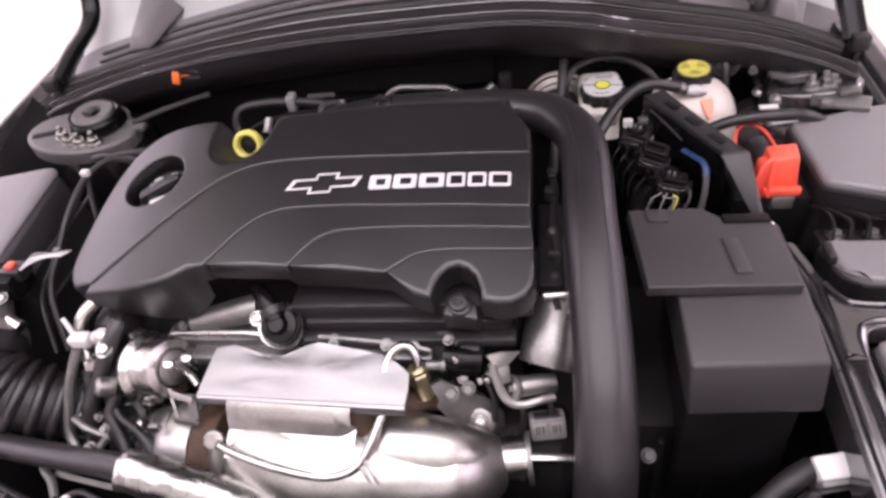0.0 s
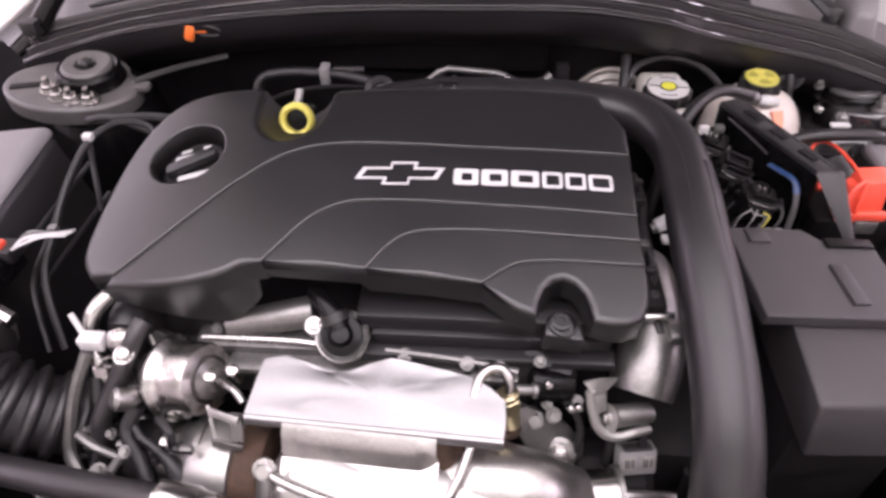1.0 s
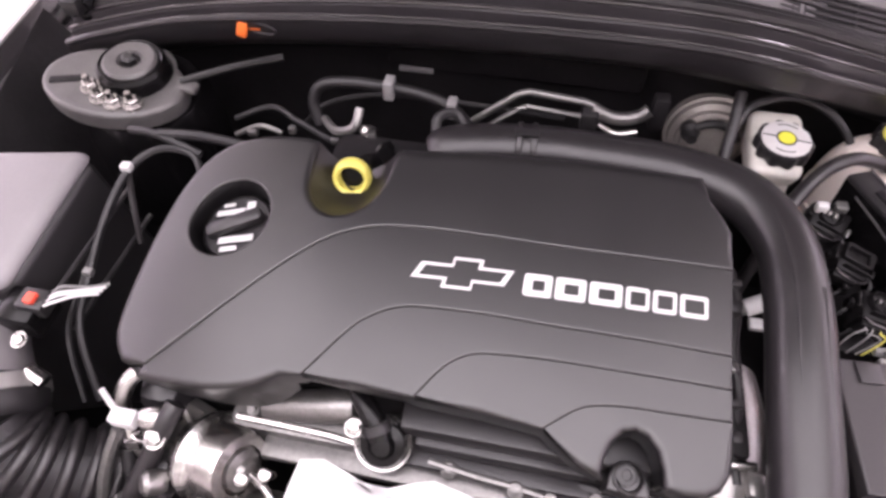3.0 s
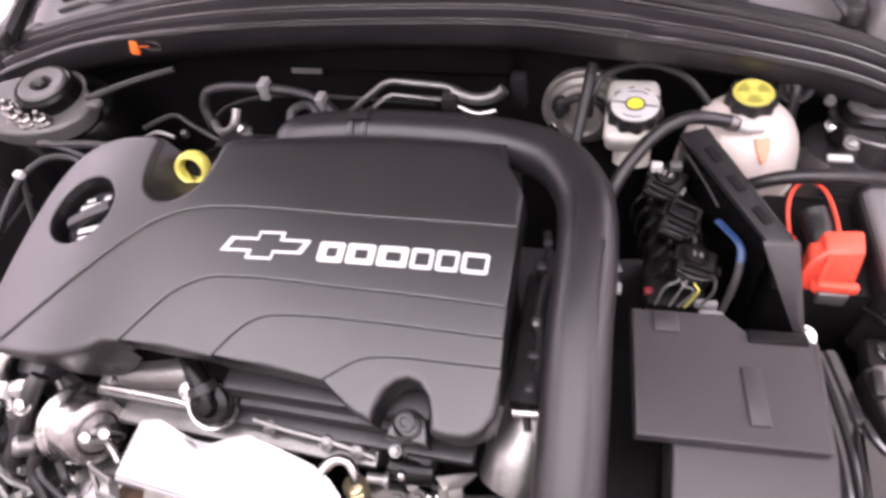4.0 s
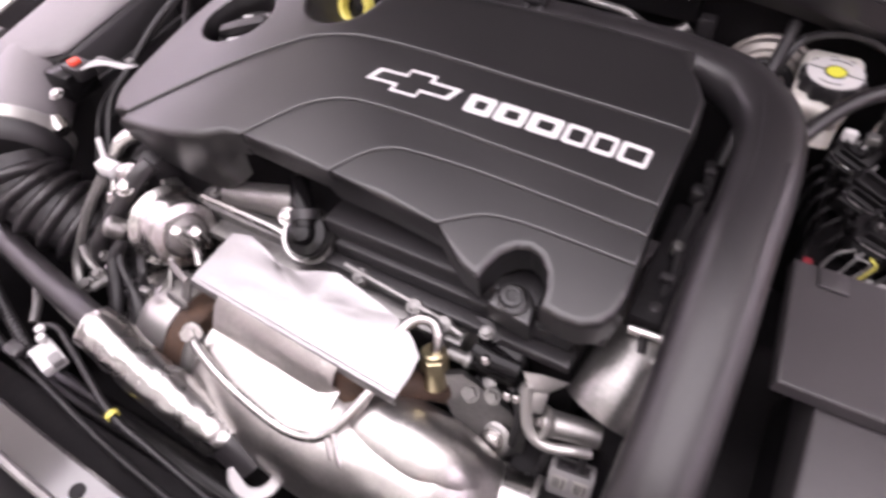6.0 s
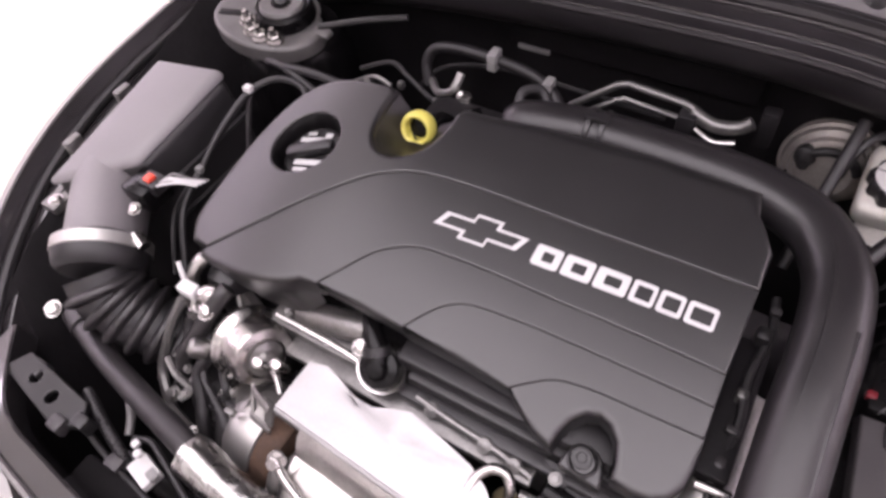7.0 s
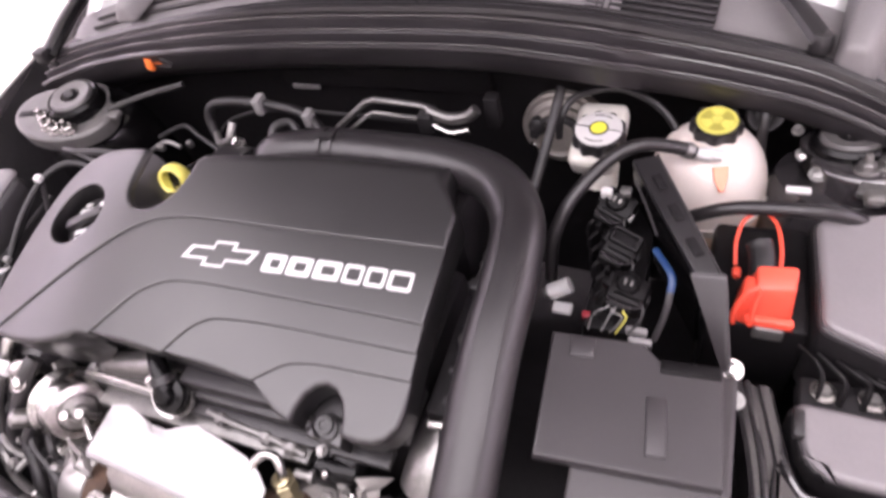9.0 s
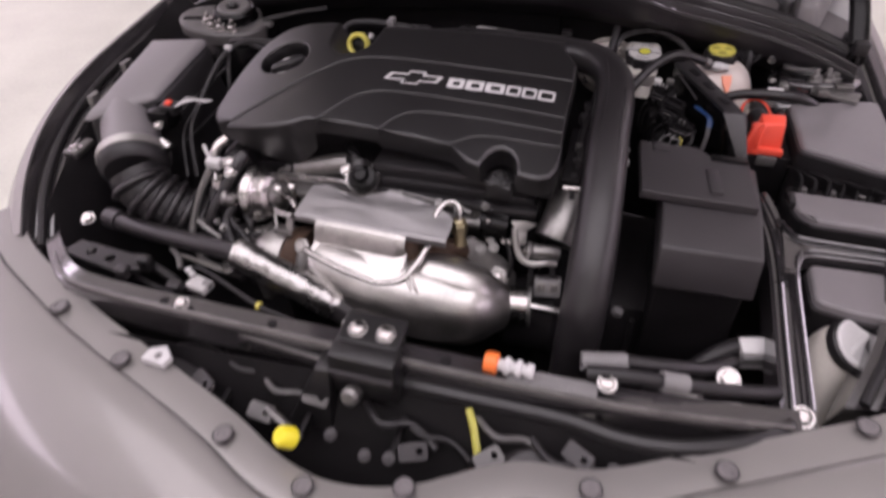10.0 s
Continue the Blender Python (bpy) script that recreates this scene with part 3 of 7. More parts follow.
bumper = thing("front_bumper", "champagne grey painted front bumper cover", "bumper", (0, -0.15, 0.3))
part("top_flange", solid_sheet(BM(), [out(-0.004, -0.03), out(0.0, 0.0), out(0.025, 0.004), out(0.045, 0.003)], 0.004), SILVER, bumper, "grey bolted top flange")
part("skin", solid_sheet(BM(), [out(0.048, 0.006), out(0.056, 0.010), out(0.13, -0.004), out(0.20, -0.04), out(0.26, -0.10), out(0.28, -0.25), out(0.27, -0.45)], 0.004), SILVER, bumper)
part("seam", solid_sheet(BM(), [out(0.043, -0.004), out(0.050, -0.004)], 0.003), RUBBER, bumper, "dark panel gap")
for i, (fx, fy) in enumerate(((-0.462, 0.097), (-0.318, 0.040), (-0.130, -0.023), (-0.012, -0.057), (0.097, -0.031), (0.292, 0.017), (0.430, 0.073), (0.582, 0.166))):
    fz = 0.753 + 0.02 * abs(fx)
    fb = lathe(BM(), [(0.011, -0.002), (0.011, 0.003), (0.009, 0.005), (0.006, 0.0045), (0.005, 0.003)], 18, Matrix.Translation((fx, fy, fz)))
    part("push_clip", fb, CLIP_GREY, bumper, "grey plastic push clip")
    part("clip_gap", lathe(BM(), [(0.0112, 0.0005), (0.0112, 0.0026), (0.0128, 0.0026), (0.0128, 0.0005)], 18, Matrix.Translation((fx, fy, fz)), False), RUBBER, bumper, "dark ring round the clip")

rad = thing("radiator_support", "black steel radiator support frame", "radiator support", (0, 0.14, 0.4))
UR = catmull([(-0.60, 0.235, 0.752), (-0.50, 0.160, 0.768), (-0.40, 0.140, 0.774), (-0.2, 0.126, 0.786), (0.0, 0.120, 0.791), (0.2, 0.122, 0.786), (0.35, 0.134, 0.774), (0.52, 0.173, 0.745)], 6)
part("upper_rail", band(BM(), [[p + Vector((0, off, dz)) for p in UR] for off, dz in ((-0.019, -0.045), (-0.019, -0.003), (-0.016, 0.0), (0.014, 0.0), (0.017, -0.003), (0.017, -0.045))]), PAINT_BLACK, rad, "glossy black upper rail")
for hx in (-0.30, -0.14, 0.10, 0.23):
    hy = min(UR, key=lambda p: abs(p.x - hx))
    part("rail_hole", lathe(BM(), [(0.0065, 0.0), (0.0065, 0.0012)], 14, Matrix.Translation(hy)), DARK, rad, "round dark hole")
part("rail_lip", tube(BM(), [(-0.58, 0.215, 0.75), (-0.49, 0.145, 0.772), (-0.39, 0.125, 0.779), (-0.2, 0.110, 0.792), (0.0, 0.104, 0.797), (0.2, 0.106, 0.792), (0.35, 0.118, 0.779), (0.51, 0.157, 0.748)], 0.004, 6), DULLSTEEL, rad, "grey folded edge")
part("second_rail", tube(BM(), [(-0.50, 0.150, 0.752), (-0.457, 0.138, 0.758), (-0.275, 0.128, 0.762), (-0.16, 0.112, 0.764), (-0.055, 0.100, 0.766)], 0.009, 8, 6), SATIN_BLACK, rad, "narrow black rail")
part("second_rail_edge", tube(BM(), [(-0.49, 0.143, 0.762), (-0.457, 0.132, 0.768), (-0.275, 0.122, 0.772), (-0.16, 0.106, 0.774), (-0.055, 0.094, 0.776)], 0.003, 6, 6), DULLSTEEL, rad, "thin grey rail edge")
part("front_rail", tube(BM(), [(0.04, 0.098, 0.757), (0.154, 0.096, 0.760), (0.253, 0.095, 0.760), (0.318, 0.088, 0.757), (0.38, 0.094, 0.755), (0.448, 0.120, 0.750), (0.51, 0.165, 0.74)], 0.010, 8, 6), SATIN_BLACK, rad)
part("radiator", box(BM(), (0.0, 0.165, 0.50), (0.86, 0.04, 0.36), 0.006), DARK, rad, "dark finned radiator core")
part("fan_shroud", box(BM(), (0.0, 0.20, 0.49), (0.80, 0.03, 0.36), 0.008), RELAY, rad)
part("label_plate", box(BM(), (0.232, 0.1215, 0.7875), (0.105, 0.022, 0.004), 0.001, I4), GREYMARK, rad, "worn grey label")
part("air_panel", solid_sheet(BM(), [[Vector((-0.42 + 0.09 * k, 0.105 - 0.012 * abs(k - 5) ** 0.5, 0.755)) for k in range(11)], [Vector((-0.40 + 0.085 * k, 0.05 - 0.002 * abs(k - 5), 0.70)) for k in range(11)], [Vector((-0.38 + 0.08 * k, 0.0, 0.66)) for k in range(11)]], 0.004), CONNECTOR, rad, "black plastic air panel")
for k in range(6):
    part("panel_rib", box(BM(), (-0.30 + 0.12 * k, 0.055, 0.712), (0.008, 0.075, 0.014), 0.002, I4), CONNECTOR, rad)
latch = thing("bonnet_latch", "black bonnet latch bracket with two bright bolts", "latch", (0.012, 0.10, 0.76))
part("bracket", box(BM(), (0.012, 0.088, 0.783), (0.086, 0.034, 0.076), 0.006), SATIN_BLACK, latch)
part("bracket_lip", box(BM(), (0.012, 0.070, 0.790), (0.080, 0.006, 0.012), 0.002), PLASTIC_GREY, latch, "lighter grey lip")
lt = BM()
plate(lt, [rounded(-0.028, 0.052, 0.095, 0.145, 0.008)], 0.824, 0.812, 0.003)
part("top_plate", lt, SATIN_BLACK, latch)
part("leg", hull(BM(), [(-0.10, 0.04, 0.68), (-0.03, 0.04, 0.68), (-0.03, 0.075, 0.68), (-0.10, 0.075, 0.68), (-0.05, 0.07, 0.79), (-0.03, 0.07, 0.79), (-0.03, 0.10, 0.79), (-0.05, 0.10, 0.79)], 0.004), SATIN_BLACK, latch)
part("pawl", lathe(BM(), [(0.012, -0.01), (0.012, 0.008), (0.008, 0.012)], 18, along((0.0, 0.062, 0.765), (0, -1, 0.5))), DULLSTEEL, latch, "grey steel pawl")
for bx_ in (-0.005, 0.031):
    bolt((bx_, 0.115, 0.824), (0, -0.1, 1), 0.0095, 0.008, STEEL)
bolt((0.294, 0.133, 0.792), (0, -0.2, 1), 0.009, 0.009, STEEL)
bolt((0.529, 0.190, 0.728), (0, -0.4, 1), 0.0105, 0.01, STEEL)
bolt((-0.27, 0.125, 0.788), (0, -0.2, 1), 0.008, 0.009, STEEL)
oc = thing("drain_plug", "orange capped plug with a pale ribbed body", "plug", (0.17, 0.13, 0.79))
ma = along((0.150, 0.126, 0.798), (1, -0.03, -0.02))
part("cap", lathe(BM(), [(0.011, 0.0), (0.0132, 0.003), (0.0132, 0.015), (0.011, 0.017)], 16, ma), ORANGE, oc, "bright orange cap")
part("body", lathe(BM(), [(0.0075, 0.016), (0.0075, 0.024), (0.011, 0.025), (0.011, 0.031), (0.0075, 0.032), (0.0075, 0.038), (0.011, 0.039), (0.011, 0.045), (0.0075, 0.046), (0.0075, 0.051), (0.010, 0.052), (0.010, 0.058), (0.008, 0.060)], 16, ma), PALE, oc, "pale ribbed body")
yc = thing("tow_plug", "bright yellow plastic cap on a small stem", "cap", (-0.047, -0.02, 0.77))
my = along((-0.040, -0.014, 0.772), (-0.45, -0.45, 0.75))
part("cap", lathe(BM(), [(0.0102, 0.0), (0.0124, 0.002), (0.0124, 0.018), (0.0095, 0.022)], 18, my), YELLOWCAP, yc)
part("stem", tube(BM(), [(-0.035, -0.01, 0.765), (-0.06, 0.0, 0.775), (-0.085, 0.012, 0.775)], 0.005, 8), DULLSTEEL, yc)
ha = thing("headlamp_adjuster", "white triangular headlamp adjuster bracket with a black bulb cover", "headlamp bracket", (-0.273, 0.06, 0.74))
hb_ = BM()
plate(hb_, [[(-0.290, 0.046), (-0.256, 0.043), (-0.252, 0.058), (-0.268, 0.073), (-0.288, 0.064)], circle(-0.270, 0.056, 0.005, 12)], 0.765, 0.755, 0.002)
part("bracket", hb_, PALE, ha, "white plastic bracket")
mbc = along((-0.248, 0.078, 0.715), (0.25, 0.35, 0.9))
part("bulb_cover", lathe(BM(), [(0.046, -0.04), (0.046, 0.004), (0.040, 0.014), (0.02, 0.018)], 28, mbc), RUBBER, ha)
part("ring", lathe(BM(), [(0.048, -0.002), (0.0515, 0.003), (0.049, 0.008)], 28, mbc, False), BRIGHT, ha, "bright ring")

hose("cream_strip", [(0.140, 0.086, 0.752), (0.150, 0.070, 0.742), (0.158, 0.052, 0.728), (0.166, 0.035, 0.712)], 0.005, YELLOW_LABEL, "thin yellowish plastic strip hanging at the front", "strip", 8, 4)
hn = thing("horn", "round dark horn behind the bumper", "horn", (0.23, 0.04, 0.68))
part("disc", lathe(BM(), [(0.045, -0.012), (0.048, 0.0), (0.040, 0.010), (0.02, 0.013), (0.012, 0.006)], 26, along((0.23, 0.035, 0.700), (0, -0.5, 0.85))), PLASTIC_GREY, hn)
part("bracket", box(BM(), (0.23, 0.062, 0.705), (0.022, 0.06, 0.006), 0.002), DULLSTEEL, hn)
for at in ((0.315, 0.055, 0.742), (0.335, 0.06, 0.738), (-0.015, 0.02, 0.735), (0.03, 0.012, 0.72), (0.06, 0.015, 0.722)):
    bolt(at, (0, -0.4, 0.9), 0.006, 0.006, PLASTIC_GREY, "dull bolt head on the front panel")

for k, (cx_, cy_, cz_) in enumerate(((-0.21, 0.050, 0.735), (-0.12, 0.035, 0.722), (0.085, 0.030, 0.722), (0.175, 0.040, 0.730), (0.275, 0.062, 0.742), (-0.05, 0.060, 0.745))):
    sb_ = thing("stay_bracket", "small dark steel stay bracket behind the bumper", "bracket", (cx_, cy_, cz_), "stay brackets behind the bumper")
    msb = Matrix.Translation((cx_, cy_, cz_)) @ pose(0, 0, 0, 20 + 8 * (k % 3), 0, 25 * (k % 4) - 30)
    part("foot", plate(BM(), [rounded(-0.018, 0.018, -0.011, 0.011, 0.004), circle(0.008, 0.0, 0.004, 12)], 0.003, -0.001, 0.001, msb), TOWER if k % 2 else PLASTIC_GREY, sb_)
    part("arm", box(BM(), (-0.016, 0, -0.014), (0.003, 0.018, 0.030), 0.001, msb), SATIN_BLACK, sb_)
# washer filler
wf = thing("washer_filler", "cream washer bottle neck with a grey cap", "washer bottle", (0.60, 0.25, 0.5))
mw = along((0.600, 0.324, 0.722), (0.45, -0.30, 0.84))
part("neck", tube(BM(), [(0.575, 0.26, 0.50), (0.575, 0.285, 0.60), (0.580, 0.310, 0.665), (0.592, 0.327, 0.708), (0.600, 0.324, 0.722)], lambda s: 0.044 - 0.013 * s, 18, 5), CREAM, wf)
part("cap", lathe(BM(), [(0.0345, 0.0), (0.0365, 0.003), (0.0365, 0.013), (0.034, 0.016)], 28, mw), RUBBER, wf, "black cap skirt")
part("cap_top", lathe(BM(), [(0.0335, 0.015), (0.0335, 0.0185), (0.031, 0.0205), (0.020, 0.0195)], 28, mw), PALE, wf, "pale grey cap top")
part("cap_grip", box(BM(), (0, 0, 0.0215), (0.046, 0.007, 0.006), 0.002, mw), PALE, wf)

# small hardware behind the bumper
bolt((-0.578, 0.292, 0.745), (0.2, -0.3, 0.9), 0.009, 0.010, STEEL)
sv = thing("slotted_bracket", "black slotted steel bracket behind the headlamp", "bracket", (-0.50, 0.215, 0.74))
part("plate", plate(BM(), [[(-0.555, 0.205), (-0.44, 0.185), (-0.40, 0.20), (-0.42, 0.225), (-0.54, 0.235)], circle(-0.505, 0.216, 0.008, 12), circle(-0.465, 0.208, 0.008, 12)], 0.756, 0.748, 0.002), SATIN_BLACK, sv)
part("lug", box(BM(), (-0.395, 0.205, 0.764), (0.020, 0.016, 0.024), 0.003), SATIN_BLACK, sv)
solo("coupling_sleeve", tube(BM(), [(0.262, 0.196, 0.745), (0.318, 0.208, 0.745)], 0.013, 14, 3), GREYMARK, "grey plastic sleeve on a pipe", "sleeve")
hose("radiator_bleed_hose", [(0.318, 0.208, 0.745), (0.37, 0.222, 0.735), (0.42, 0.245, 0.715), (0.46, 0.275, 0.705)], 0.011, HOSE, "black bleed hose beside the radiator", "hose", 12)
bolt((0.442, 0.215, 0.742), (0, -0.5, 0.85), 0.011, 0.012, STEEL)
bolt((0.300, 0.300, 0.738), (0, -0.5, 0.85), 0.006, 0.008, PLASTIC_GREY, "dull bolt head in the dark gap")
wiresets = ((-0.15, 0.075, 0.735), (-0.09, 0.065, 0.725), (0.06, 0.055, 0.73), (0.11, 0.05, 0.72), (0.20, 0.065, 0.735), (0.27, 0.055, 0.73))
for wi, (wx, wy, wz) in enumerate(wiresets):
    hose("small_cable", [(wx - 0.05, wy + 0.02, wz + 0.006), (wx - 0.02, wy - 0.004 * (wi % 3), wz + 0.010), (wx + 0.015, wy + 0.006, wz), (wx + 0.05, wy - 0.012, wz - 0.012)], 0.0035 + 0.0008 * (wi % 3), TOWER if wi % 3 == 1 else RUBBER, "thin metal pipe behind the bumper" if wi % 3 == 1 else "thin black cable behind the bumper", "cable", 8, 5, "cables behind the bumper")

# ---- engine cover ----
SL = math.atan(0.21)
CM = Matrix.Translation((0, 0.56, 0.928)) @ Matrix.Rotation(SL, 4, "X")


def cv(pts):
    return [(x, (y - 0.56) / math.cos(SL)) for x, y in pts]


def smooth2(pts, n=4):
    return [(v.x, v.y) for v in catmull([(x, y, 0) for x, y in pts], n)]


G1 = smooth2([(0.184, 0.583), (0.10, 0.575), (0.03, 0.569), (-0.05, 0.565), (-0.11, 0.561), (-0.15, 0.554), (-0.185, 0.538), (-0.215, 0.513), (-0.25, 0.478), (-0.285, 0.441), (-0.322, 0.404)])
G2 = smooth2([(0.184, 0.503), (0.10, 0.499), (0.03, 0.495), (-0.03, 0.493), (-0.085, 0.489), (-0.112, 0.483), (-0.137, 0.467), (-0.152, 0.449), (-0.165, 0.430), (-0.177, 0.413)])
G3 = smooth2([(0.185, 0.475), (0.10, 0.470), (0.03, 0.466), (-0.018, 0.461), (-0.040, 0.456), (-0.059, 0.442), (-0.079, 0.413)])
G4 = smooth2([(0.187, 0.449), (0.14, 0.445), (0.10, 0.442), (0.075, 0.438), (0.060, 0.433), (0.047, 0.424), (0.030, 0.410)])
REAR = [(0.184, 0.600), (0.184, 0.622), (0.172, 0.642), (0.163, 0.653), (0.158, 0.682), (0.05, 0.673), (-0.05, 0.661), (-0.141, 0.648)]
SCOOP = smooth2([(-0.145, 0.636), (-0.149, 0.605), (-0.158, 0.581), (-0.178, 0.565), (-0.200, 0.565), (-0.217, 0.581), (-0.223, 0.605), (-0.224, 0.642)], 3)
LEFT = smooth2([(-0.240, 0.646), (-0.285, 0.646), (-0.325, 0.634), (-0.352, 0.602), (-0.366, 0.550), (-0.371, 0.482), (-0.368, 0.432), (-0.350, 0.406)], 3)
FRONT1 = smooth2([(-0.330, 0.394), (-0.29, 0.390), (-0.25, 0.391), (-0.216, 0.399), (-0.196, 0.410)], 3)
ARCH = [(0.062, 0.389), (0.081, 0.384), (0.083, 0.398), (0.088, 0.412), (0.097, 0.422), (0.107, 0.426), (0.117, 0.423), (0.126, 0.414), (0.131, 0.401), (0.133, 0.386)]
RIGHT = [(0.150, 0.384), (0.166, 0.386), (0.179, 0.394), (0.187, 0.408), (0.189, 0.424)]

cover = thing("engine_cover", "matt black moulded plastic engine cover with stepped ridges and white lettering", "engine cover", (0, 0.56, 0.85))
holes = [cv(circle(-0.291, 0.550, 0.041, 30))]
STEP, RIM = 0.0024, 0.0022


def tuck(line):
    """The same line a little further back, so that a lower panel runs under the one behind it."""
    return [(x, y + 0.0024) for x, y in line]


def top_panel(loops, level, rims):
    bm = BM()
    plate(bm, loops, 0.003 - STEP * level, -0.03, rims, CM)
    part("top_panel", bm, COVER, cover)


top_panel([cv([*G1, *LEFT[::-1], *SCOOP[::-1], *REAR[::-1]]), holes[0]], 0, [RIM] * len(G1) + [0.007] * len(LEFT) + [0.006] * len(SCOOP) + [0.014] * (len(REAR) - 4) + [0.005] * 4)
top_panel([cv([*tuck(G1)[::-1], *G2, *FRONT1[::-1]])], 1, [0.0003] * len(G1) + [RIM] * len(G2) + [0.006] * len(FRONT1))
top_panel([cv([*tuck(G2)[::-1], *G3, (-0.128, 0.4135)])], 2, [0.0003] * len(G2) + [RIM] * len(G3) + [0.005])
top_panel([cv([*tuck(G3)[::-1], *G4, (-0.025, 0.4125)])], 3, [0.0003] * len(G3) + [RIM] * len(G4) + [0.005])
top_panel([cv([*tuck(G4)[::-1], *RIGHT[::-1], *ARCH[::-1]])], 4, [0.0003] * len(G4) + [0.006] * (len(RIGHT) + len(ARCH)))
# skirt walls: a shell just inside the panels' outline
OUTL = [*FRONT1, (-0.189, 0.4115), (-0.177, 0.413), (-0.128, 0.4135), (-0.092, 0.413), (-0.079, 0.413), (-0.025, 0.4125), (0.030, 0.410), *ARCH, *RIGHT, (0.187, 0.449), (0.184, 0.503), (0.184, 0.583), *REAR, *SCOOP, *LEFT]


def skirt(bm, pts, depths, m, inset=0.0006):
    V0 = [bm.verts.new(m @ Vector((x, y, -0.013))) for x, y in pts]
    V1 = [bm.verts.new(m @ Vector((x * 1.004, y, -d))) for (x, y), d in zip(pts, depths)]
    V2 = [bm.verts.new(m @ Vector((x * 0.985, y + (0.003 if y < 0 else -0.003), -d))) for (x, y), d in zip(pts, depths)]
    V3 = [bm.verts.new(m @ Vector((x * 0.985, y + (0.003 if y < 0 else -0.003), -0.015))) for x, y in pts]
    for A, B in ((V0, V1), (V1, V2), (V2, V3)):
        for k in range(len(A)):
            bm.faces.new((A[k - 1], A[k], B[k], B[k - 1]))


sb = BM()
depths = []
for x, y in OUTL:
    d = 0.042
    if y < 0.43 and x < -0.19:
        d = 0.018 + 0.066 * min(1.0, max(0.0, (x + 0.33) / 0.10)) ** 0.8 - 0.020 * max(0.0, (x + 0.23) / 0.035) ** 2
    elif y < 0.43 and x < -0.09:
        d = 0.020
    depths.append(d)
skirt(sb, cv(OUTL), depths, CM)
part("skirt", sb, COVER, cover)
# dipstick scoop floor
sc = BM()
SC2 = cv([(-0.142, 0.648), *SCOOP, (-0.240, 0.648)])
rows = []
for k, (f, z) in enumerate(((1.0, -0.004), (0.82, -0.016), (0.6, -0.026), (0.3, -0.032))):
    cx, cy = -0.186, 0.072
    rows.append([CM @ Vector((cx + (x - cx) * f, cy + (y - cy) * f, z)) for x, y in SC2])
band(sc, rows)
part("scoop", sc, COVER, cover, "smooth dished recess")
# oil filler well and cap
wl = BM()
lathe(wl, [(0.0412, -0.004), (0.0405, -0.03), (0.039, -0.05)], 30, CM @ Matrix.Translation((-0.291, (0.550 - 0.56) / math.cos(SL), 0)), False)
part("filler_well", wl, COVER, cover)
oil = thing("oil_filler_cap", "black oil filler cap with pale printed marks", "oil cap", (-0.291, 0.55, 0.87))
mo = CM @ Matrix.Translation((-0.291, -0.010, -0.029))
part("cap", lathe(BM(), [(0.037, -0.03), (0.037, 0.008), (0.034, 0.012), (0.033, 0.010)], 30, mo), PLASTIC, oil)
gb = BM()
box(gb, (0, 0, 0.017), (0.058, 0.016, 0.014), 0.005, mo @ Matrix.Rotation(radians(24), 4, "Z"))
part("grip", gb, PLASTIC, oil)
# white print, made larger to take in the cap's glossy reflections
mk = BM()
rot = mo @ Matrix.Rotation(radians(10), 4, "Z")
box(mk, (-0.008, 0.016, 0.0125), (0.030, 0.006, 0.001), 0, rot)
box(mk, (-0.011, 0.0245, 0.0125), (0.012, 0.004, 0.001), 0, rot)
box(mk, (0.013, 0.020, 0.0125), (0.009, 0.011, 0.001), 0, rot)
box(mk, (0.002, -0.016, 0.0125), (0.036, 0.007, 0.001), 0, rot)
box(mk, (-0.004, -0.026, 0.0125), (0.018, 0.005, 0.001), 0, rot)
part("printed_mark", mk, WHITE, oil, "white printed bars, enlarged for glossy reflections")

# dipstick
dip = thing("oil_dipstick", "yellow plastic dipstick handle ring on a black stem", "dipstick", (-0.194, 0.635, 0.90))
mdp = along((-0.190, 0.630, 0.939), (0.12, -0.93, 0.40))
db = BM()
ringp = [(0.0125, 0.0), (0.0180, -0.001), (0.0198, 0.003), (0.0200, 0.010), (0.0187, 0.015), (0.0160, 0.0175), (0.0132, 0.0155), (0.0120, 0.008)]
lathe(db, ringp + [ringp[0]], 32, mdp, False)
part("handle_ring", db, YELLOW, dip)
# near-black disc closes the ring so that its hole looks shaded
part("web", lathe(BM(), [(0.0124, 0.001), (0.0124, 0.004), (0.009, 0.0045)], 24, mdp), RELAY, dip, "dark disc added for the ring's shaded hole")
part("neck", lathe(BM(), [(0.005, -0.016), (0.007, -0.012), (0.008, -0.004), (0.010, 0.0)], 18, mdp), YELLOW, dip)
part("stem", tube(BM(), [(-0.188, 0.646, 0.931), (-0.185, 0.664, 0.925), (-0.183, 0.678, 0.900), (-0.182, 0.682, 0.84)], 0.0085, 14, 5), RELAY, dip, "black plastic stem")

# bolt in the arch recess
ab = BM()
mb = CM @ Matrix.Translation((0.106, (0.401 - 0.56) / math.cos(SL), -0.034))
plate(ab, [cv([(0.090, 0.379), (0.128, 0.377), (0.127, 0.390), (0.123, 0.399), (0.116, 0.404), (0.108, 0.406), (0.100, 0.404), (0.094, 0.399), (0.091, 0.390)])], -0.032, -0.060, 0.003, CM)
part("boss", ab, COVER, cover)
part("boss_ring", lathe(BM(), [(0.0135, 0.001), (0.0135, 0.006), (0.0118, 0.007), (0.0105, 0.004), (0.0095, 0.002)], 24, mb @ Matrix.Translation((0.002, -0.010, 0)), False), COVER, cover)
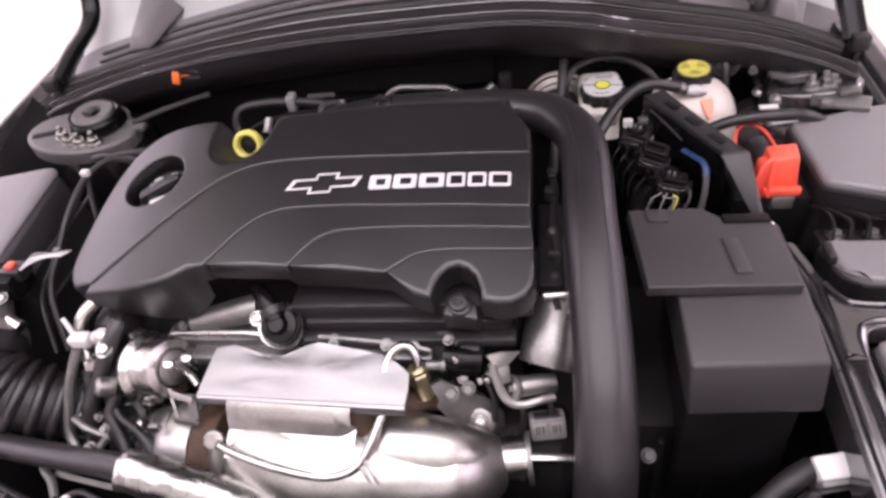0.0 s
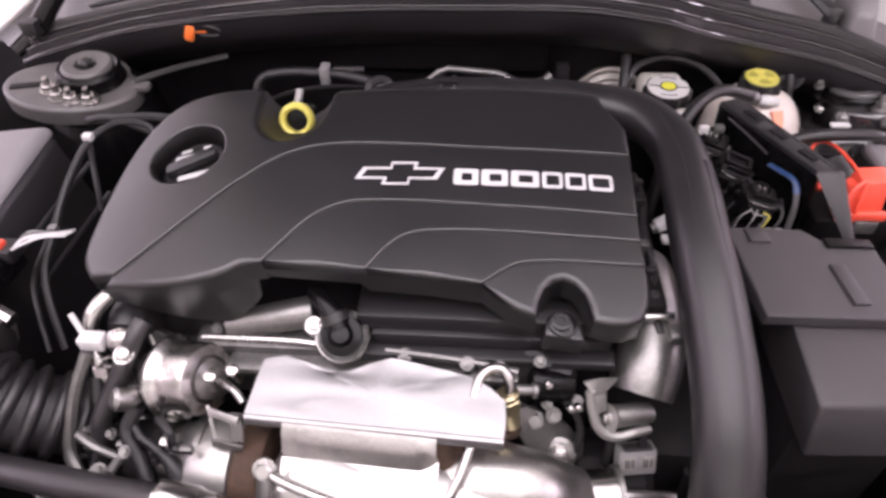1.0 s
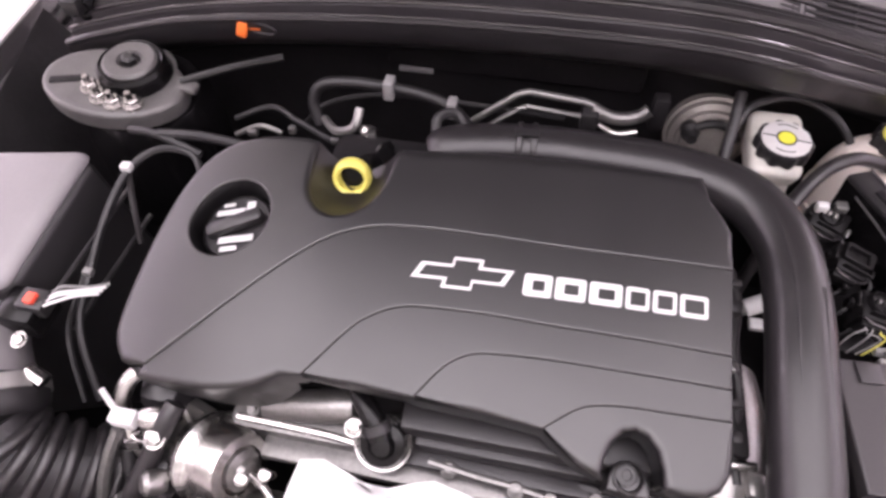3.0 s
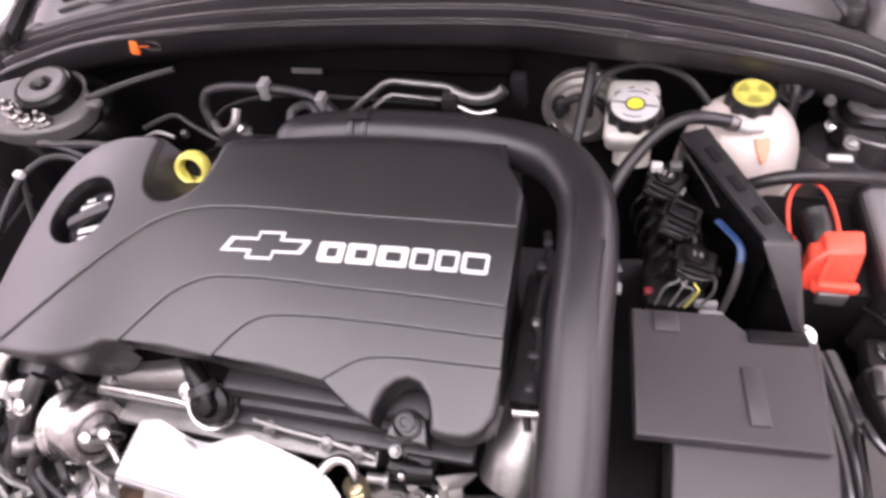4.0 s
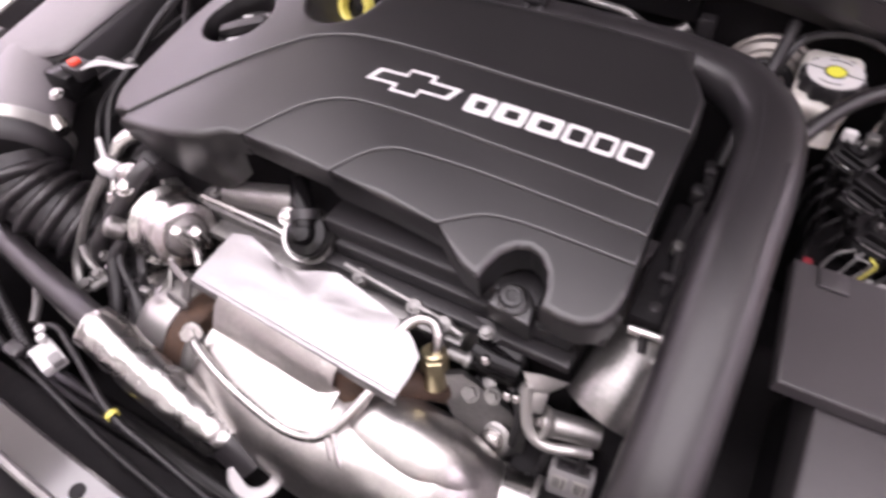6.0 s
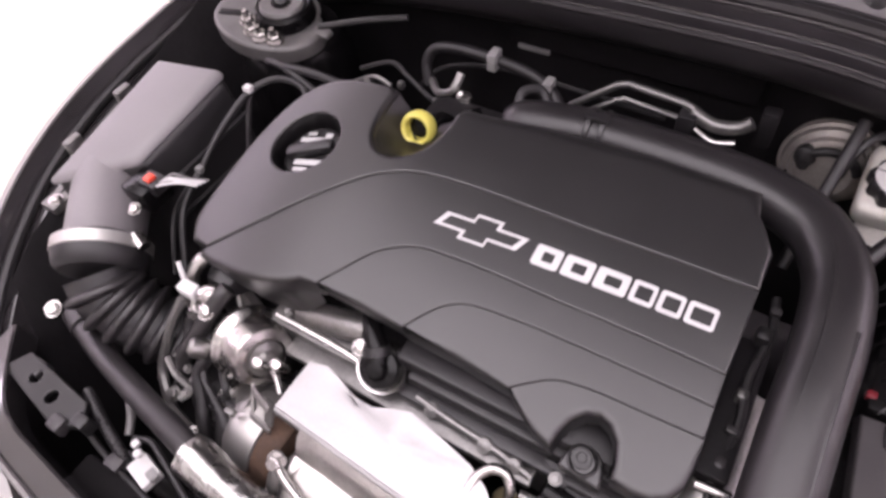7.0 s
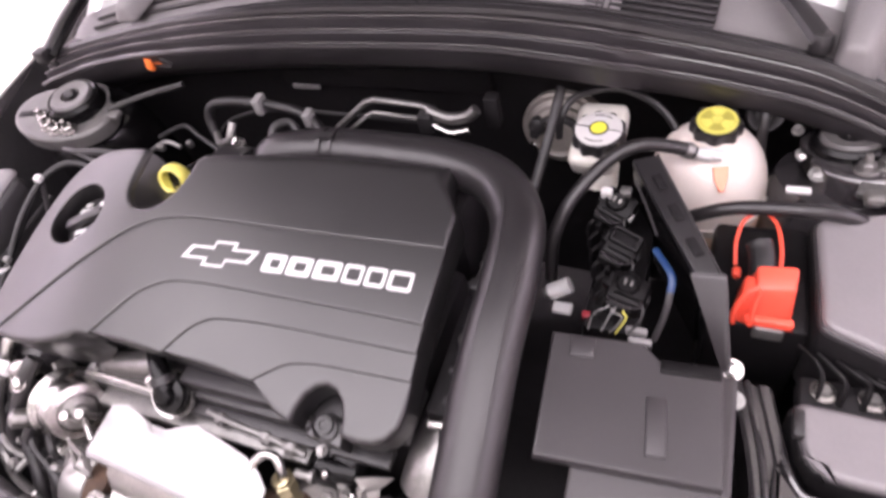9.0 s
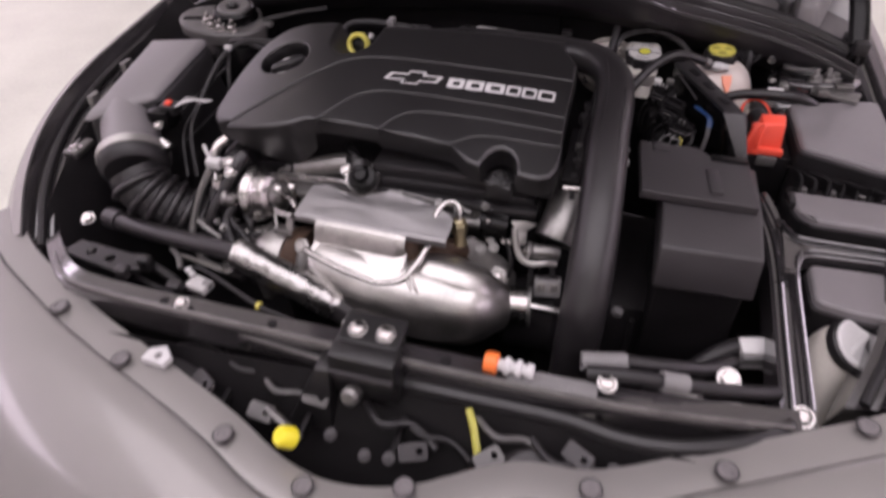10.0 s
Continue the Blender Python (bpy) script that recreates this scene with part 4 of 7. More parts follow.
part("fixing_bolt", lathe(BM(), [(0.0095, 0.0), (0.0095, 0.004), (0.007, 0.005), (0.0045, 0.0045), (0.004, 0.003)], 20, mb @ Matrix.Translation((0, -0.008, 0.002))), SATIN_BLACK, cover, "black round fixing bolt")

# emblem and lettering drawn as plain shapes, on a line that rises a little
def rising(pts):
    return cv([(x, y + 0.083 * x) for x, y in pts])


def emblem_loop(w, h, hw, hh, s, ox=-0.058, oy=0.5308):
    pts = [(-w - s, -h), (-w + s, h), (-hw + s * 0.9, h), (-hw + s * 1.15, hh), (hw + s * 0.95, hh), (hw + s * 0.7, h), (w + s, h), (w - s, -h), (hw - s * 0.9, -h), (hw - s * 1.15, -hh), (-hw - s * 0.95, -hh), (-hw - s * 0.7, -h)]
    return rising([(ox + x, oy + y) for x, y in pts])


eb = BM()
plate(eb, [emblem_loop(0.0420, 0.0078, 0.0140, 0.0152, 0.0036), emblem_loop(0.0365, 0.0050, 0.0112, 0.0124, 0.0026)], 0.0009, -0.001, 0.0002, CM)
part("emblem_outline", eb, WHITE, cover, "white outlined emblem shape")
x = -0.003
for k, wdt in enumerate((0.0255, 0.0275, 0.0295, 0.0215, 0.0215, 0.0255)):
    lb = BM()
    y0, y1 = 0.5170, 0.5382
    bx, by = (0.0082, 0.0058) if k < 3 else (0.0044, 0.0042)
    plate(lb, [rising(rounded(x, x + wdt, y0, y1, 0.003)), rising(rounded(x + bx, x + wdt - bx * 0.8, y0 + by, y1 - by, 0.001))], 0.0009, -0.001, 0.0002, CM)
    part("letter_bar", lb, WHITE, cover, "white printed bar" if k < 3 else "thin white printed bar")
    x += wdt + 0.0028

# the cover is slightly domed and higher towards the filler side
def crown(x, y):
    v = y - 0.56
    return 0.0178 - 0.0766 * x - 0.0064 * v - 0.165 * x * x - 0.149 * v * v - 0.55 * max(0.0, -x - 0.15) ** 2


for piece in (*cover.children, *oil.children):
    for v in piece.data.vertices:
        v.co.z += crown(v.co.x, v.co.y)

# ---- engine ----
engine = thing("engine", "transverse petrol engine block under the cover", "engine", (0, 0.5, 0.4))
part("block", box(BM(), (-0.08, 0.53, 0.60), (0.50, 0.22, 0.44), 0.012), DARK, engine, "grimy dark cylinder block")
cb = BM()
box(cb, (0.045, 0.440, 0.842), (0.28, 0.06, 0.022), 0.004)
part("cam_cover", cb, PLASTIC, engine, "black cam cover")
part("cam_cover_rib", box(BM(), (0.04, 0.414, 0.826), (0.24, 0.022, 0.016), 0.003), PLASTIC, engine)
part("cam_cover_rib", box(BM(), (0.04, 0.400, 0.812), (0.25, 0.022, 0.012), 0.003), PLASTIC, engine)
part("head", box(BM(), (-0.09, 0.435, 0.77), (0.36, 0.08, 0.085), 0.008), DULLSTEEL, engine, "cast aluminium cylinder head")
part("cam_housing", tube(BM(), [(-0.235, 0.422, 0.814), (-0.210, 0.423, 0.820), (-0.180, 0.425, 0.827), (-0.160, 0.427, 0.831), (-0.142, 0.429, 0.834)], lambda s: 0.012 + 0.005 * math.sin(math.pi * (0.1 + 0.5 * s)), 20, 6), CAST, engine, "rounded aluminium cam housing")
part("head_flange", box(BM(), (-0.08, 0.390, 0.796), (0.30, 0.03, 0.012), 0.003), DULLSTEEL, engine)
part("thermostat_housing", tube(BM(), [(0.216, 0.545, 0.795), (0.216, 0.500, 0.800), (0.212, 0.455, 0.797), (0.205, 0.415, 0.785), (0.198, 0.392, 0.768)], lambda s: 0.033 + 0.004 * math.sin(math.pi * s), 32, 6), CAST, engine, "smooth cast aluminium housing")
part("housing_lug", box(BM(), (0.228, 0.425, 0.828), (0.018, 0.022, 0.014), 0.004), CAST, engine)
part("gasket_edge", tube(BM(), [(-0.26, 0.405, 0.812), (-0.16, 0.402, 0.816), (-0.12, 0.396, 0.815)], 0.0042, 8, 4), STEEL, engine, "bright gasket edge")
part("gasket_edge", tube(BM(), [(-0.065, 0.396, 0.816), (-0.02, 0.390, 0.818), (0.02, 0.388, 0.814), (0.05, 0.384, 0.812), (0.068, 0.382, 0.808)], 0.0038, 8, 5), DULLSTEEL, engine, "bright wavy gasket edge")
for gx, gy in ((-0.245, 0.412), (0.090, 0.388)):
    part("flange_bolt", hexhead(BM(), along((gx, gy, 0.819), (0, -0.3, 1)), 0.0048, 0.007), DULLSTEEL, engine, "small flange bolt")
for gx, gy, gz in ((0.018, 0.387, 0.812), (0.050, 0.384, 0.810), (-0.045, 0.393, 0.813)):
    lug = part("flange_lug", lathe(BM(), [(0.0085, -0.006), (0.0085, 0.003), (0.0070, 0.005)], 18, along((gx, gy, gz), (0, -0.5, 0.85))), DULLSTEEL, engine, "rounded flange lug")
    part("lug_bolt", hexhead(BM(), along((gx, gy - 0.0025, gz + 0.0042), (0, -0.5, 0.85)), 0.0042, 0.0022), DULLSTEEL, lug)
part("timing_cover", box(BM(), (-0.335, 0.50, 0.72), (0.05, 0.22, 0.25), 0.02), PLASTIC, engine)
part("coil_ledge", box(BM(), (0.205, 0.52, 0.83), (0.03, 0.15, 0.03), 0.004), DARK, engine)

sens = thing("camshaft_actuator", "black round solenoid in a steel ring with a stub plug", "solenoid", (-0.110, 0.402, 0.82))
ms = along((-0.109, 0.402, 0.829), (0.08, -0.58, 0.81))
part("ring", lathe(BM(), [(0.0245, -0.012), (0.0280, -0.004), (0.0285, 0.002), (0.0268, 0.006), (0.0245, 0.005), (0.0232, -0.002)], 34, ms), STEEL, sens, "bright steel ring")
part("body", lathe(BM(), [(0.0230, 0.0), (0.0230, 0.008), (0.0205, 0.0125), (0.0125, 0.0150), (0.0115, 0.0125)], 30, ms), RELAY, sens, "glossy black domed body")
part("hub", lathe(BM(), [(0.0115, 0.010), (0.0110, 0.019), (0.0085, 0.022), (0.003, 0.0225)], 20, ms), RELAY, sens)
part("plug", tube(BM(), [(-0.111, 0.400, 0.843), (-0.117, 0.409, 0.852), (-0.127, 0.420, 0.858), (-0.140, 0.434, 0.860)], lambda s: 0.0125 - 0.003 * s, 12, 4), RELAY, sens, "black stub plug")
part("plug_collar", tube(BM(), [(-0.1135, 0.404, 0.847), (-0.1175, 0.410, 0.853)], 0.0145, 14, 2), PLASTIC, sens)
part("screw_boss", lathe(BM(), [(0.0105, -0.010), (0.0105, 0.002), (0.009, 0.004)], 18, along((-0.138, 0.408, 0.834), (0, -0.5, 0.85))), CAST, sens)
part("screw", hexhead(BM(), along((-0.138, 0.406, 0.8385), (0, -0.5, 0.85)), 0.0068, 0.006), STEEL, sens, "bright screw")

# heat shields and manifold
hs = thing("heat_shield", "bright dented sheet aluminium heat shield", "heat shield", (-0.06, 0.34, 0.80))
SHO = [(-0.190, 0.318), (-0.186, 0.350), (-0.182, 0.372), (-0.160, 0.376), (-0.140, 0.370), (-0.118, 0.363), (-0.095, 0.362), (-0.075, 0.369), (-0.055, 0.374), (-0.030, 0.369), (0.0, 0.362), (0.020, 0.357), (0.040, 0.347), (0.055, 0.334), (0.056, 0.316), (0.054, 0.300)]


def shield_z(x, y):
    return 0.812 + 0.24 * (y - 0.318) + 0.060 * (x + 0.19)


sh = BM()
cen = Vector((-0.065, 0.338))
rings = []
for f in (1.0, 0.97, 0.85, 0.68, 0.5, 0.32, 0.15):
    ring = []
    for (x0, y0), (x1, y1) in zip(SHO, SHO[1:] + SHO[:1]):
        for q in range(4):
            p = Vector((x0 + (x1 - x0) * q / 4, y0 + (y1 - y0) * q / 4)).lerp(cen, 1 - f)
            edge = min(1.0, (1 - f) * 6)
            z = shield_z(p.x, p.y) + edge * (0.0022 * noise.noise(Vector((p.x * 26, p.y * 40, 1))) + 0.0012 * noise.noise(Vector((p.x * 70, p.y * 60, 4))))
            z -= 0.004 * math.exp(-((p.x + 0.108) / 0.03) ** 2 - ((p.y - 0.368) / 0.012) ** 2)
            ring.append(sh.verts.new((p.x, p.y, z)))
    rings.append(ring)
for A, B in zip(rings, rings[1:]):
    for k in range(len(A)):
        sh.faces.new((A[k - 1], A[k], B[k], B[k - 1]))
sh.faces.new(rings[-1])
bmesh.ops.recalc_face_normals(sh, faces=sh.faces)
bmesh.ops.solidify(sh, geom=sh.faces[:], thickness=0.0025)
part("top_sheet", sh, SHIELD, hs)
fl = BM()
F0 = [Vector((-0.190 + 0.244 * k / 16, 0.3175 - 0.018 * k / 16, shield_z(-0.190 + 0.244 * k / 16, 0.3175 - 0.018 * k / 16) - 0.0005)) for k in range(17)]
solid_sheet(fl, [F0, [p + Vector((0, -0.003, -0.0015)) for p in F0], [p + Vector((0, -0.0045, -0.005)) for p in F0], [p + Vector((0, -0.0045, -0.011)) for p in F0]], 0.002)
part("front_lip", fl, SHIELD, hs, "folded bright edge")
low = thing("manifold_shield", "bulging mottled aluminium manifold heat shield", "heat shield", (-0.03, 0.28, 0.68))
us = BM()
rows = []
for k in range(19):
    s = k / 18
    xx = -0.152 + 0.146 * s
    yy = 0.310 - 0.010 * s
    end = 0.012 * max(0.0, (s - 0.86) / 0.14) ** 2
    rows.append([Vector((xx, yy + 0.004, 0.812 + 0.006 * s)), Vector((xx, yy - 0.006, 0.806 + 0.006 * s)), Vector((xx, yy - 0.012, 0.795 + 0.006 * s)), Vector((xx + 0.002 * s, yy - 0.018 + end, 0.783 + 0.004 * s)), Vector((xx + 0.002 * s, yy - 0.030 + end, 0.779 + 0.004 * s)), Vector((xx, yy - 0.046 + end, 0.772 + 0.002 * s))])
solid_sheet(us, rows, 0.002)
part("upper_sheet", us, SHIELD_LOW, low, "flat sloping upper sheet")
brl = BM()
tube(brl, [(-0.150, 0.303, 0.724), (-0.140, 0.300, 0.725), (-0.10, 0.292, 0.722), (-0.04, 0.286, 0.716), (0.02, 0.284, 0.712), (0.075, 0.290, 0.706), (0.12, 0.302, 0.698), (0.14, 0.308, 0.69)], lambda s: (0.054 + 0.011 * math.sin(math.pi * min(1, s * 1.1)) - 0.024 * max(0, (s - 0.75) / 0.25)) * min(1.0, 0.62 + 3.4 * s - 4.5 * s * s if s < 0.17 else 1.0), 32, 8)
for v in brl.verts:
    v.co += Vector((0, 1, 1)) * (0.0028 * noise.noise(v.co * 18))
part("barrel", brl, SHIELD_LOW, low)
dome = BM()
tube(dome, [(-0.004, 0.304, 0.722), (0.020, 0.300, 0.738), (0.050, 0.297, 0.742), (0.085, 0.297, 0.735), (0.112, 0.302, 0.715), (0.132, 0.306, 0.699)], lambda s: (0.048 - 0.016 * s) * min(1.0, 0.7 + 2.4 * s), 28, 8)
part("elbow", dome, SHIELD_LOW, low, "bright domed elbow")
for off in (0.0, 0.008):
    part("crease", tube(BM(), [(0.002 + off, 0.262, 0.778), (0.014 + off, 0.249, 0.765), (0.026 + off, 0.240, 0.748), (0.032 + off, 0.236, 0.735)], 0.0026, 8, 5), SHIELD_LOW, low, "raised crease")
for dx, dz in ((-0.134, 0.8015), (-0.018, 0.8070)):
    part("dimple", lathe(BM(), [(0.010, -0.002), (0.0085, 0.0015), (0.004, 0.003), (0.001, 0.003)], 18, along((dx, 0.3025 - 0.06 * (dx + 0.134), dz), (0, -0.8, 0.6))), SHIELD_LOW, low, "pressed dimple")
dn = thing("exhaust_downpipe", "bright steel pipe stub with a clamp", "pipe", (0.17, 0.31, 0.64))
part("pipe", tube(BM(), [(0.122, 0.306, 0.700), (0.145, 0.309, 0.703), (0.175, 0.312, 0.704)], 0.027, 24, 4), STEEL, dn)
part("clamp", tube(BM(), [(0.128, 0.307, 0.701), (0.137, 0.308, 0.702)], 0.0305, 24, 3), STEEL, dn)
part("lip", lathe(BM(), [(0.024, -0.001), (0.0295, 0.0), (0.0295, 0.005), (0.022, 0.005)], 24, along((0.173, 0.312, 0.704), (1, 0.1, 0.02)), False), DULLSTEEL, dn, "dull rolled lip")
part("rod", tube(BM(), [(0.176, 0.312, 0.704), (0.235, 0.316, 0.698)], 0.006, 8, 2), STEEL, dn)
hose("turbo_oil_pipe", [(-0.168, 0.284, 0.781), (-0.155, 0.272, 0.781), (-0.123, 0.261, 0.778), (-0.083, 0.253, 0.771), (-0.034, 0.249, 0.765), (-0.002, 0.256, 0.771), (0.014, 0.276, 0.784), (0.023, 0.300, 0.797), (0.028, 0.322, 0.806)], 0.0052, STEEL, "thin bent steel turbocharger pipe", "pipe", 12, 8)
uni = thing("pipe_union", "brass coloured pipe union on the manifold", "union", (0.058, 0.350, 0.80))
mu = along((0.060, 0.348, 0.802), (-0.15, 0.25, 0.95))
part("nut", lathe(BM(), [(0.0125, -0.004), (0.0125, 0.008), (0.010, 0.010)], 6, mu), BRASS, uni)
part("collar", lathe(BM(), [(0.0095, 0.009), (0.0115, 0.011), (0.0115, 0.015), (0.0095, 0.017)], 18, mu), BRASS, uni, "pale brass collar")
part("neck", lathe(BM(), [(0.010, -0.024), (0.0085, -0.004)], 14, mu), BRASS, uni)
part("loop", tube(BM(), [(0.026, 0.338, 0.826), (0.030, 0.354, 0.832), (0.040, 0.364, 0.837), (0.052, 0.365, 0.836), (0.059, 0.358, 0.828), (0.060, 0.351, 0.815)], 0.0052, 12, 6), STEEL, uni, "bright bent pipe")
rs = thing("exhaust_flange", "rusty cast iron exhaust flange with bolts", "flange", (-0.175, 0.30, 0.69))
mfl = along((-0.204, 0.308, 0.716), (1, -0.04, 0.03))
part("flange", lathe(BM(), [(0.040, 0.0), (0.055, 0.001), (0.0575, 0.004), (0.0575, 0.026), (0.055, 0.030), (0.036, 0.034)], 44, mfl), RUST, rs, "rust brown cast flange")
part("collar", lathe(BM(), [(0.042, -0.050), (0.050, -0.047), (0.0545, -0.038), (0.0565, -0.020), (0.0555, -0.002), (0.050, 0.001)], 44, mfl), BRIGHT, rs, "pale cast turbine collar")
part("stud_sleeve", tube(BM(), [(-0.164, 0.282, 0.774), (-0.166, 0.268, 0.758), (-0.167, 0.256, 0.736)], 0.0100, 14, 4), DULLSTEEL, rs, "dull steel stud sleeve")
part("manifold_branch", tube(BM(), [(-0.010, 0.318, 0.780), (0.020, 0.324, 0.778), (0.042, 0.336, 0.774), (0.058, 0.348, 0.764), (0.068, 0.36, 0.745)], lambda s: 0.017 - 0.004 * s, 18, 5), RUST, rs, "rust brown manifold branch")
part("flange_end", tube(BM(), [(-0.012, 0.320, 0.806), (-0.006, 0.312, 0.788), (0.000, 0.306, 0.770), (0.002, 0.304, 0.75)], 0.018, 14, 4), RUST, rs)
for at, br0 in (((-0.166, 0.280, 0.781), 0.0082), ((-0.168, 0.250, 0.740), 0.0090)):
    bolt(at, (0.15, -0.7, 0.7), br0, 0.012, STEEL, "bright domed bolt on the exhaust flange")
bolt((-0.153, 0.250, 0.716), (0.3, -0.7, 0.5), 0.0085, 0.009, STEEL)
tc = thing("wastegate_actuator", "round satin metal wastegate actuator can", "actuator", (-0.265, 0.362, 0.78))
mt = along((-0.272, 0.366, 0.796), (0.90, -0.25, 0.32))
part("can", lathe(BM(), [(0.026, -0.028), (0.038, -0.022), (0.0415, -0.012), (0.0420, 0.0), (0.0385, 0.003), (0.0370, 0.008), (0.0365, 0.030), (0.0335, 0.036), (0.024, 0.038), (0.022, 0.034)], 40, mt), POLISHED, tc)
part("rim", lathe(BM(), [(0.0415, -0.010), (0.0445, -0.008), (0.0450, -0.003), (0.0415, 0.001)], 40, mt, False), STEEL, tc, "rolled rim")
part("boss", lathe(BM(), [(0.020, 0.030), (0.020, 0.040), (0.012, 0.043), (0.010, 0.050), (0.004, 0.052)], 24, mt), CAST, tc, "cast centre boss")
part("rod", tube(BM(), [(-0.228, 0.354, 0.812), (-0.208, 0.343, 0.813), (-0.196, 0.332, 0.808)], 0.0042, 10, 4), STEEL, tc, "thin bright rod")
bk = BM()
slab(bk, [(-0.230, 0.325, 0.808), (-0.195, 0.314, 0.811), (-0.196, 0.308, 0.806), (-0.228, 0.318, 0.803)], 0.003)
slab(bk, [(-0.231, 0.326, 0.808), (-0.227, 0.318, 0.803), (-0.222, 0.304, 0.784), (-0.225, 0.311, 0.784)], 0.003, 0)
slab(bk, [(-0.226, 0.304, 0.785), (-0.192, 0.298, 0.785), (-0.194, 0.296, 0.778), (-0.224, 0.300, 0.777)], 0.003)
slab(bk, [(-0.206, 0.320, 0.808), (-0.194, 0.318, 0.809), (-0.192, 0.302, 0.786), (-0.204, 0.304, 0.785)], 0.003, 0)
part("bracket", bk, CAST, tc, "stamped aluminium bracket")
for at in ((-0.226, 0.345, 0.824), (-0.206, 0.352, 0.826)):
    part("bracket_stud", lathe(BM(), [(0.0042, -0.02), (0.0042, 0.008), (0.006, 0.009), (0.006, 0.014), (0.004, 0.015)], 10, along(at, (0.1, -0.3, 1))), STEEL, tc, "bright threaded stud")
turbo = thing("turbocharger", "cast turbocharger housing beside the heat shield", "turbocharger", (-0.26, 0.30, 0.7))
mtu = along((-0.246, 0.318, 0.728), (-1, 0.02, 0.0))
part("housing", lathe(BM(), [(0.044, -0.004), (0.042, 0.006), (0.034, 0.016), (0.031, 0.028)], 36, mtu), CAST, turbo, "pale cast neck")
part("band", lathe(BM(), [(0.0315, 0.026), (0.0345, 0.028), (0.0345, 0.040), (0.0315, 0.042)], 36, mtu), POLISHED, turbo, "bright band")
part("inlet", lathe(BM(), [(0.030, 0.040), (0.033, 0.046), (0.033, 0.075), (0.028, 0.082)], 30, mtu), DARK, turbo, "dark compressor inlet")
part("drain_elbow", tube(BM(), [(-0.244, 0.282, 0.742), (-0.242, 0.270, 0.730), (-0.238, 0.262, 0.712), (-0.234, 0.262, 0.68)], 0.0115, 12, 5), DULLSTEEL, turbo)
part("oil_hose", tube(BM(), [(-0.306, 0.341, 0.784), (-0.312, 0.325, 0.782), (-0.302, 0.310, 0.776), (-0.284, 0.300, 0.768), (-0.266, 0.290, 0.752), (-0.256, 0.276, 0.730), (-0.246, 0.266, 0.704)], lambda s: 0.0042 if s < 0.55 else 0.0042 + 0.010 * min(1.0, (s - 0.55) * 4), 12, 6), RUBBER, turbo, "black oil hose")
fb = BM()
lathe(fb, [(0.006, 0.0), (0.010, 0.002), (0.010, 0.010), (0.006, 0.012), (0.006, 0.020)], 6, along((-0.312, 0.350, 0.786), (0.8, -0.3, -0.3)))
lathe(fb, [(0.0045, 0.018), (0.0075, 0.020), (0.0075, 0.028)], 6, along((-0.312, 0.350, 0.786), (0.8, -0.3, -0.3)))
part("fitting", fb, STEEL, turbo, "small bright fitting")
part("rear_plate", slab(slab(BM(), [(-0.342, 0.380, 0.772), (-0.300, 0.372, 0.772), (-0.284, 0.398, 0.812), (-0.318, 0.408, 0.820)], 0.012, 0.003), [(-0.345, 0.378, 0.768), (-0.296, 0.370, 0.768), (-0.296, 0.364, 0.762), (-0.345, 0.372, 0.762)], 0.006, 0.001), CAST, turbo, "cast aluminium backing plate")
part("plate_rib", tube(BM(), [(-0.316, 0.402, 0.816), (-0.302, 0.386, 0.798), (-0.290, 0.374, 0.780)], 0.004, 10, 4), CAST, turbo)

# right-hand brackets beside the manifold
br = thing("lifting_bracket", "bright folded steel lifting bracket", "bracket", (0.15, 0.36, 0.76))
part("plate", slab(slab(BM(), [(0.133, 0.371, 0.813), (0.150, 0.377, 0.812), (0.170, 0.385, 0.803), (0.156, 0.371, 0.797), (0.143, 0.364, 0.800)], 0.003), [(0.143, 0.364, 0.800), (0.157, 0.371, 0.797), (0.158, 0.360, 0.781), (0.146, 0.355, 0.781)], 0.003), BRIGHT, br)
part("hook", tube(BM(), [(0.139, 0.367, 0.804), (0.143, 0.358, 0.786), (0.149, 0.350, 0.771), (0.158, 0.346, 0.762), (0.172, 0.347, 0.758), (0.190, 0.353, 0.758), (0.204, 0.360, 0.754)], 0.0050, 12, 6), BRIGHT, br, "bright bent hook")
part("spacer", tube(BM(), [(0.160, 0.361, 0.769), (0.186, 0.368, 0.766), (0.206, 0.373, 0.763)], lambda s: 0.0125 - 0.002 * s, 18, 3), CAST, br, "turned steel spacer")
msp = along((0.162, 0.3605, 0.7695), (-0.75, -0.45, 0.5))
part("washer", lathe(BM(), [(0.0140, 0.0), (0.0150, 0.002), (0.0150, 0.005), (0.0075, 0.006), (0.0065, 0.003)], 22, msp), CAST, br, "round steel washer")
part("washer_bolt", hexhead(BM(), msp @ Matrix.Translation((0, 0, 0.005)), 0.0055, 0.005), STEEL, br)
pmp = thing("pump_bracket", "dull grey curved pump bracket plate with a flanged bolt", "bracket", (0.10, 0.35, 0.69))
part("plate", slab(BM(), [(0.060, 0.352, 0.778), (0.072, 0.344, 0.757), (0.090, 0.338, 0.726), (0.106, 0.334, 0.692), (0.128, 0.338, 0.682), (0.146, 0.352, 0.690), (0.146, 0.366, 0.712), (0.124, 0.372, 0.738), (0.096, 0.370, 0.758), (0.080, 0.364, 0.778)], 0.010, 0.0025), DULLSTEEL, pmp)
mpb = along((0.118, 0.351, 0.7125), (0.02, -0.80, 0.60))
part("bolt_flange", lathe(BM(), [(0.0185, -0.004), (0.0185, 0.003), (0.016, 0.005), (0.010, 0.0055)], 26, mpb), CAST, pmp, "round bolt flange")
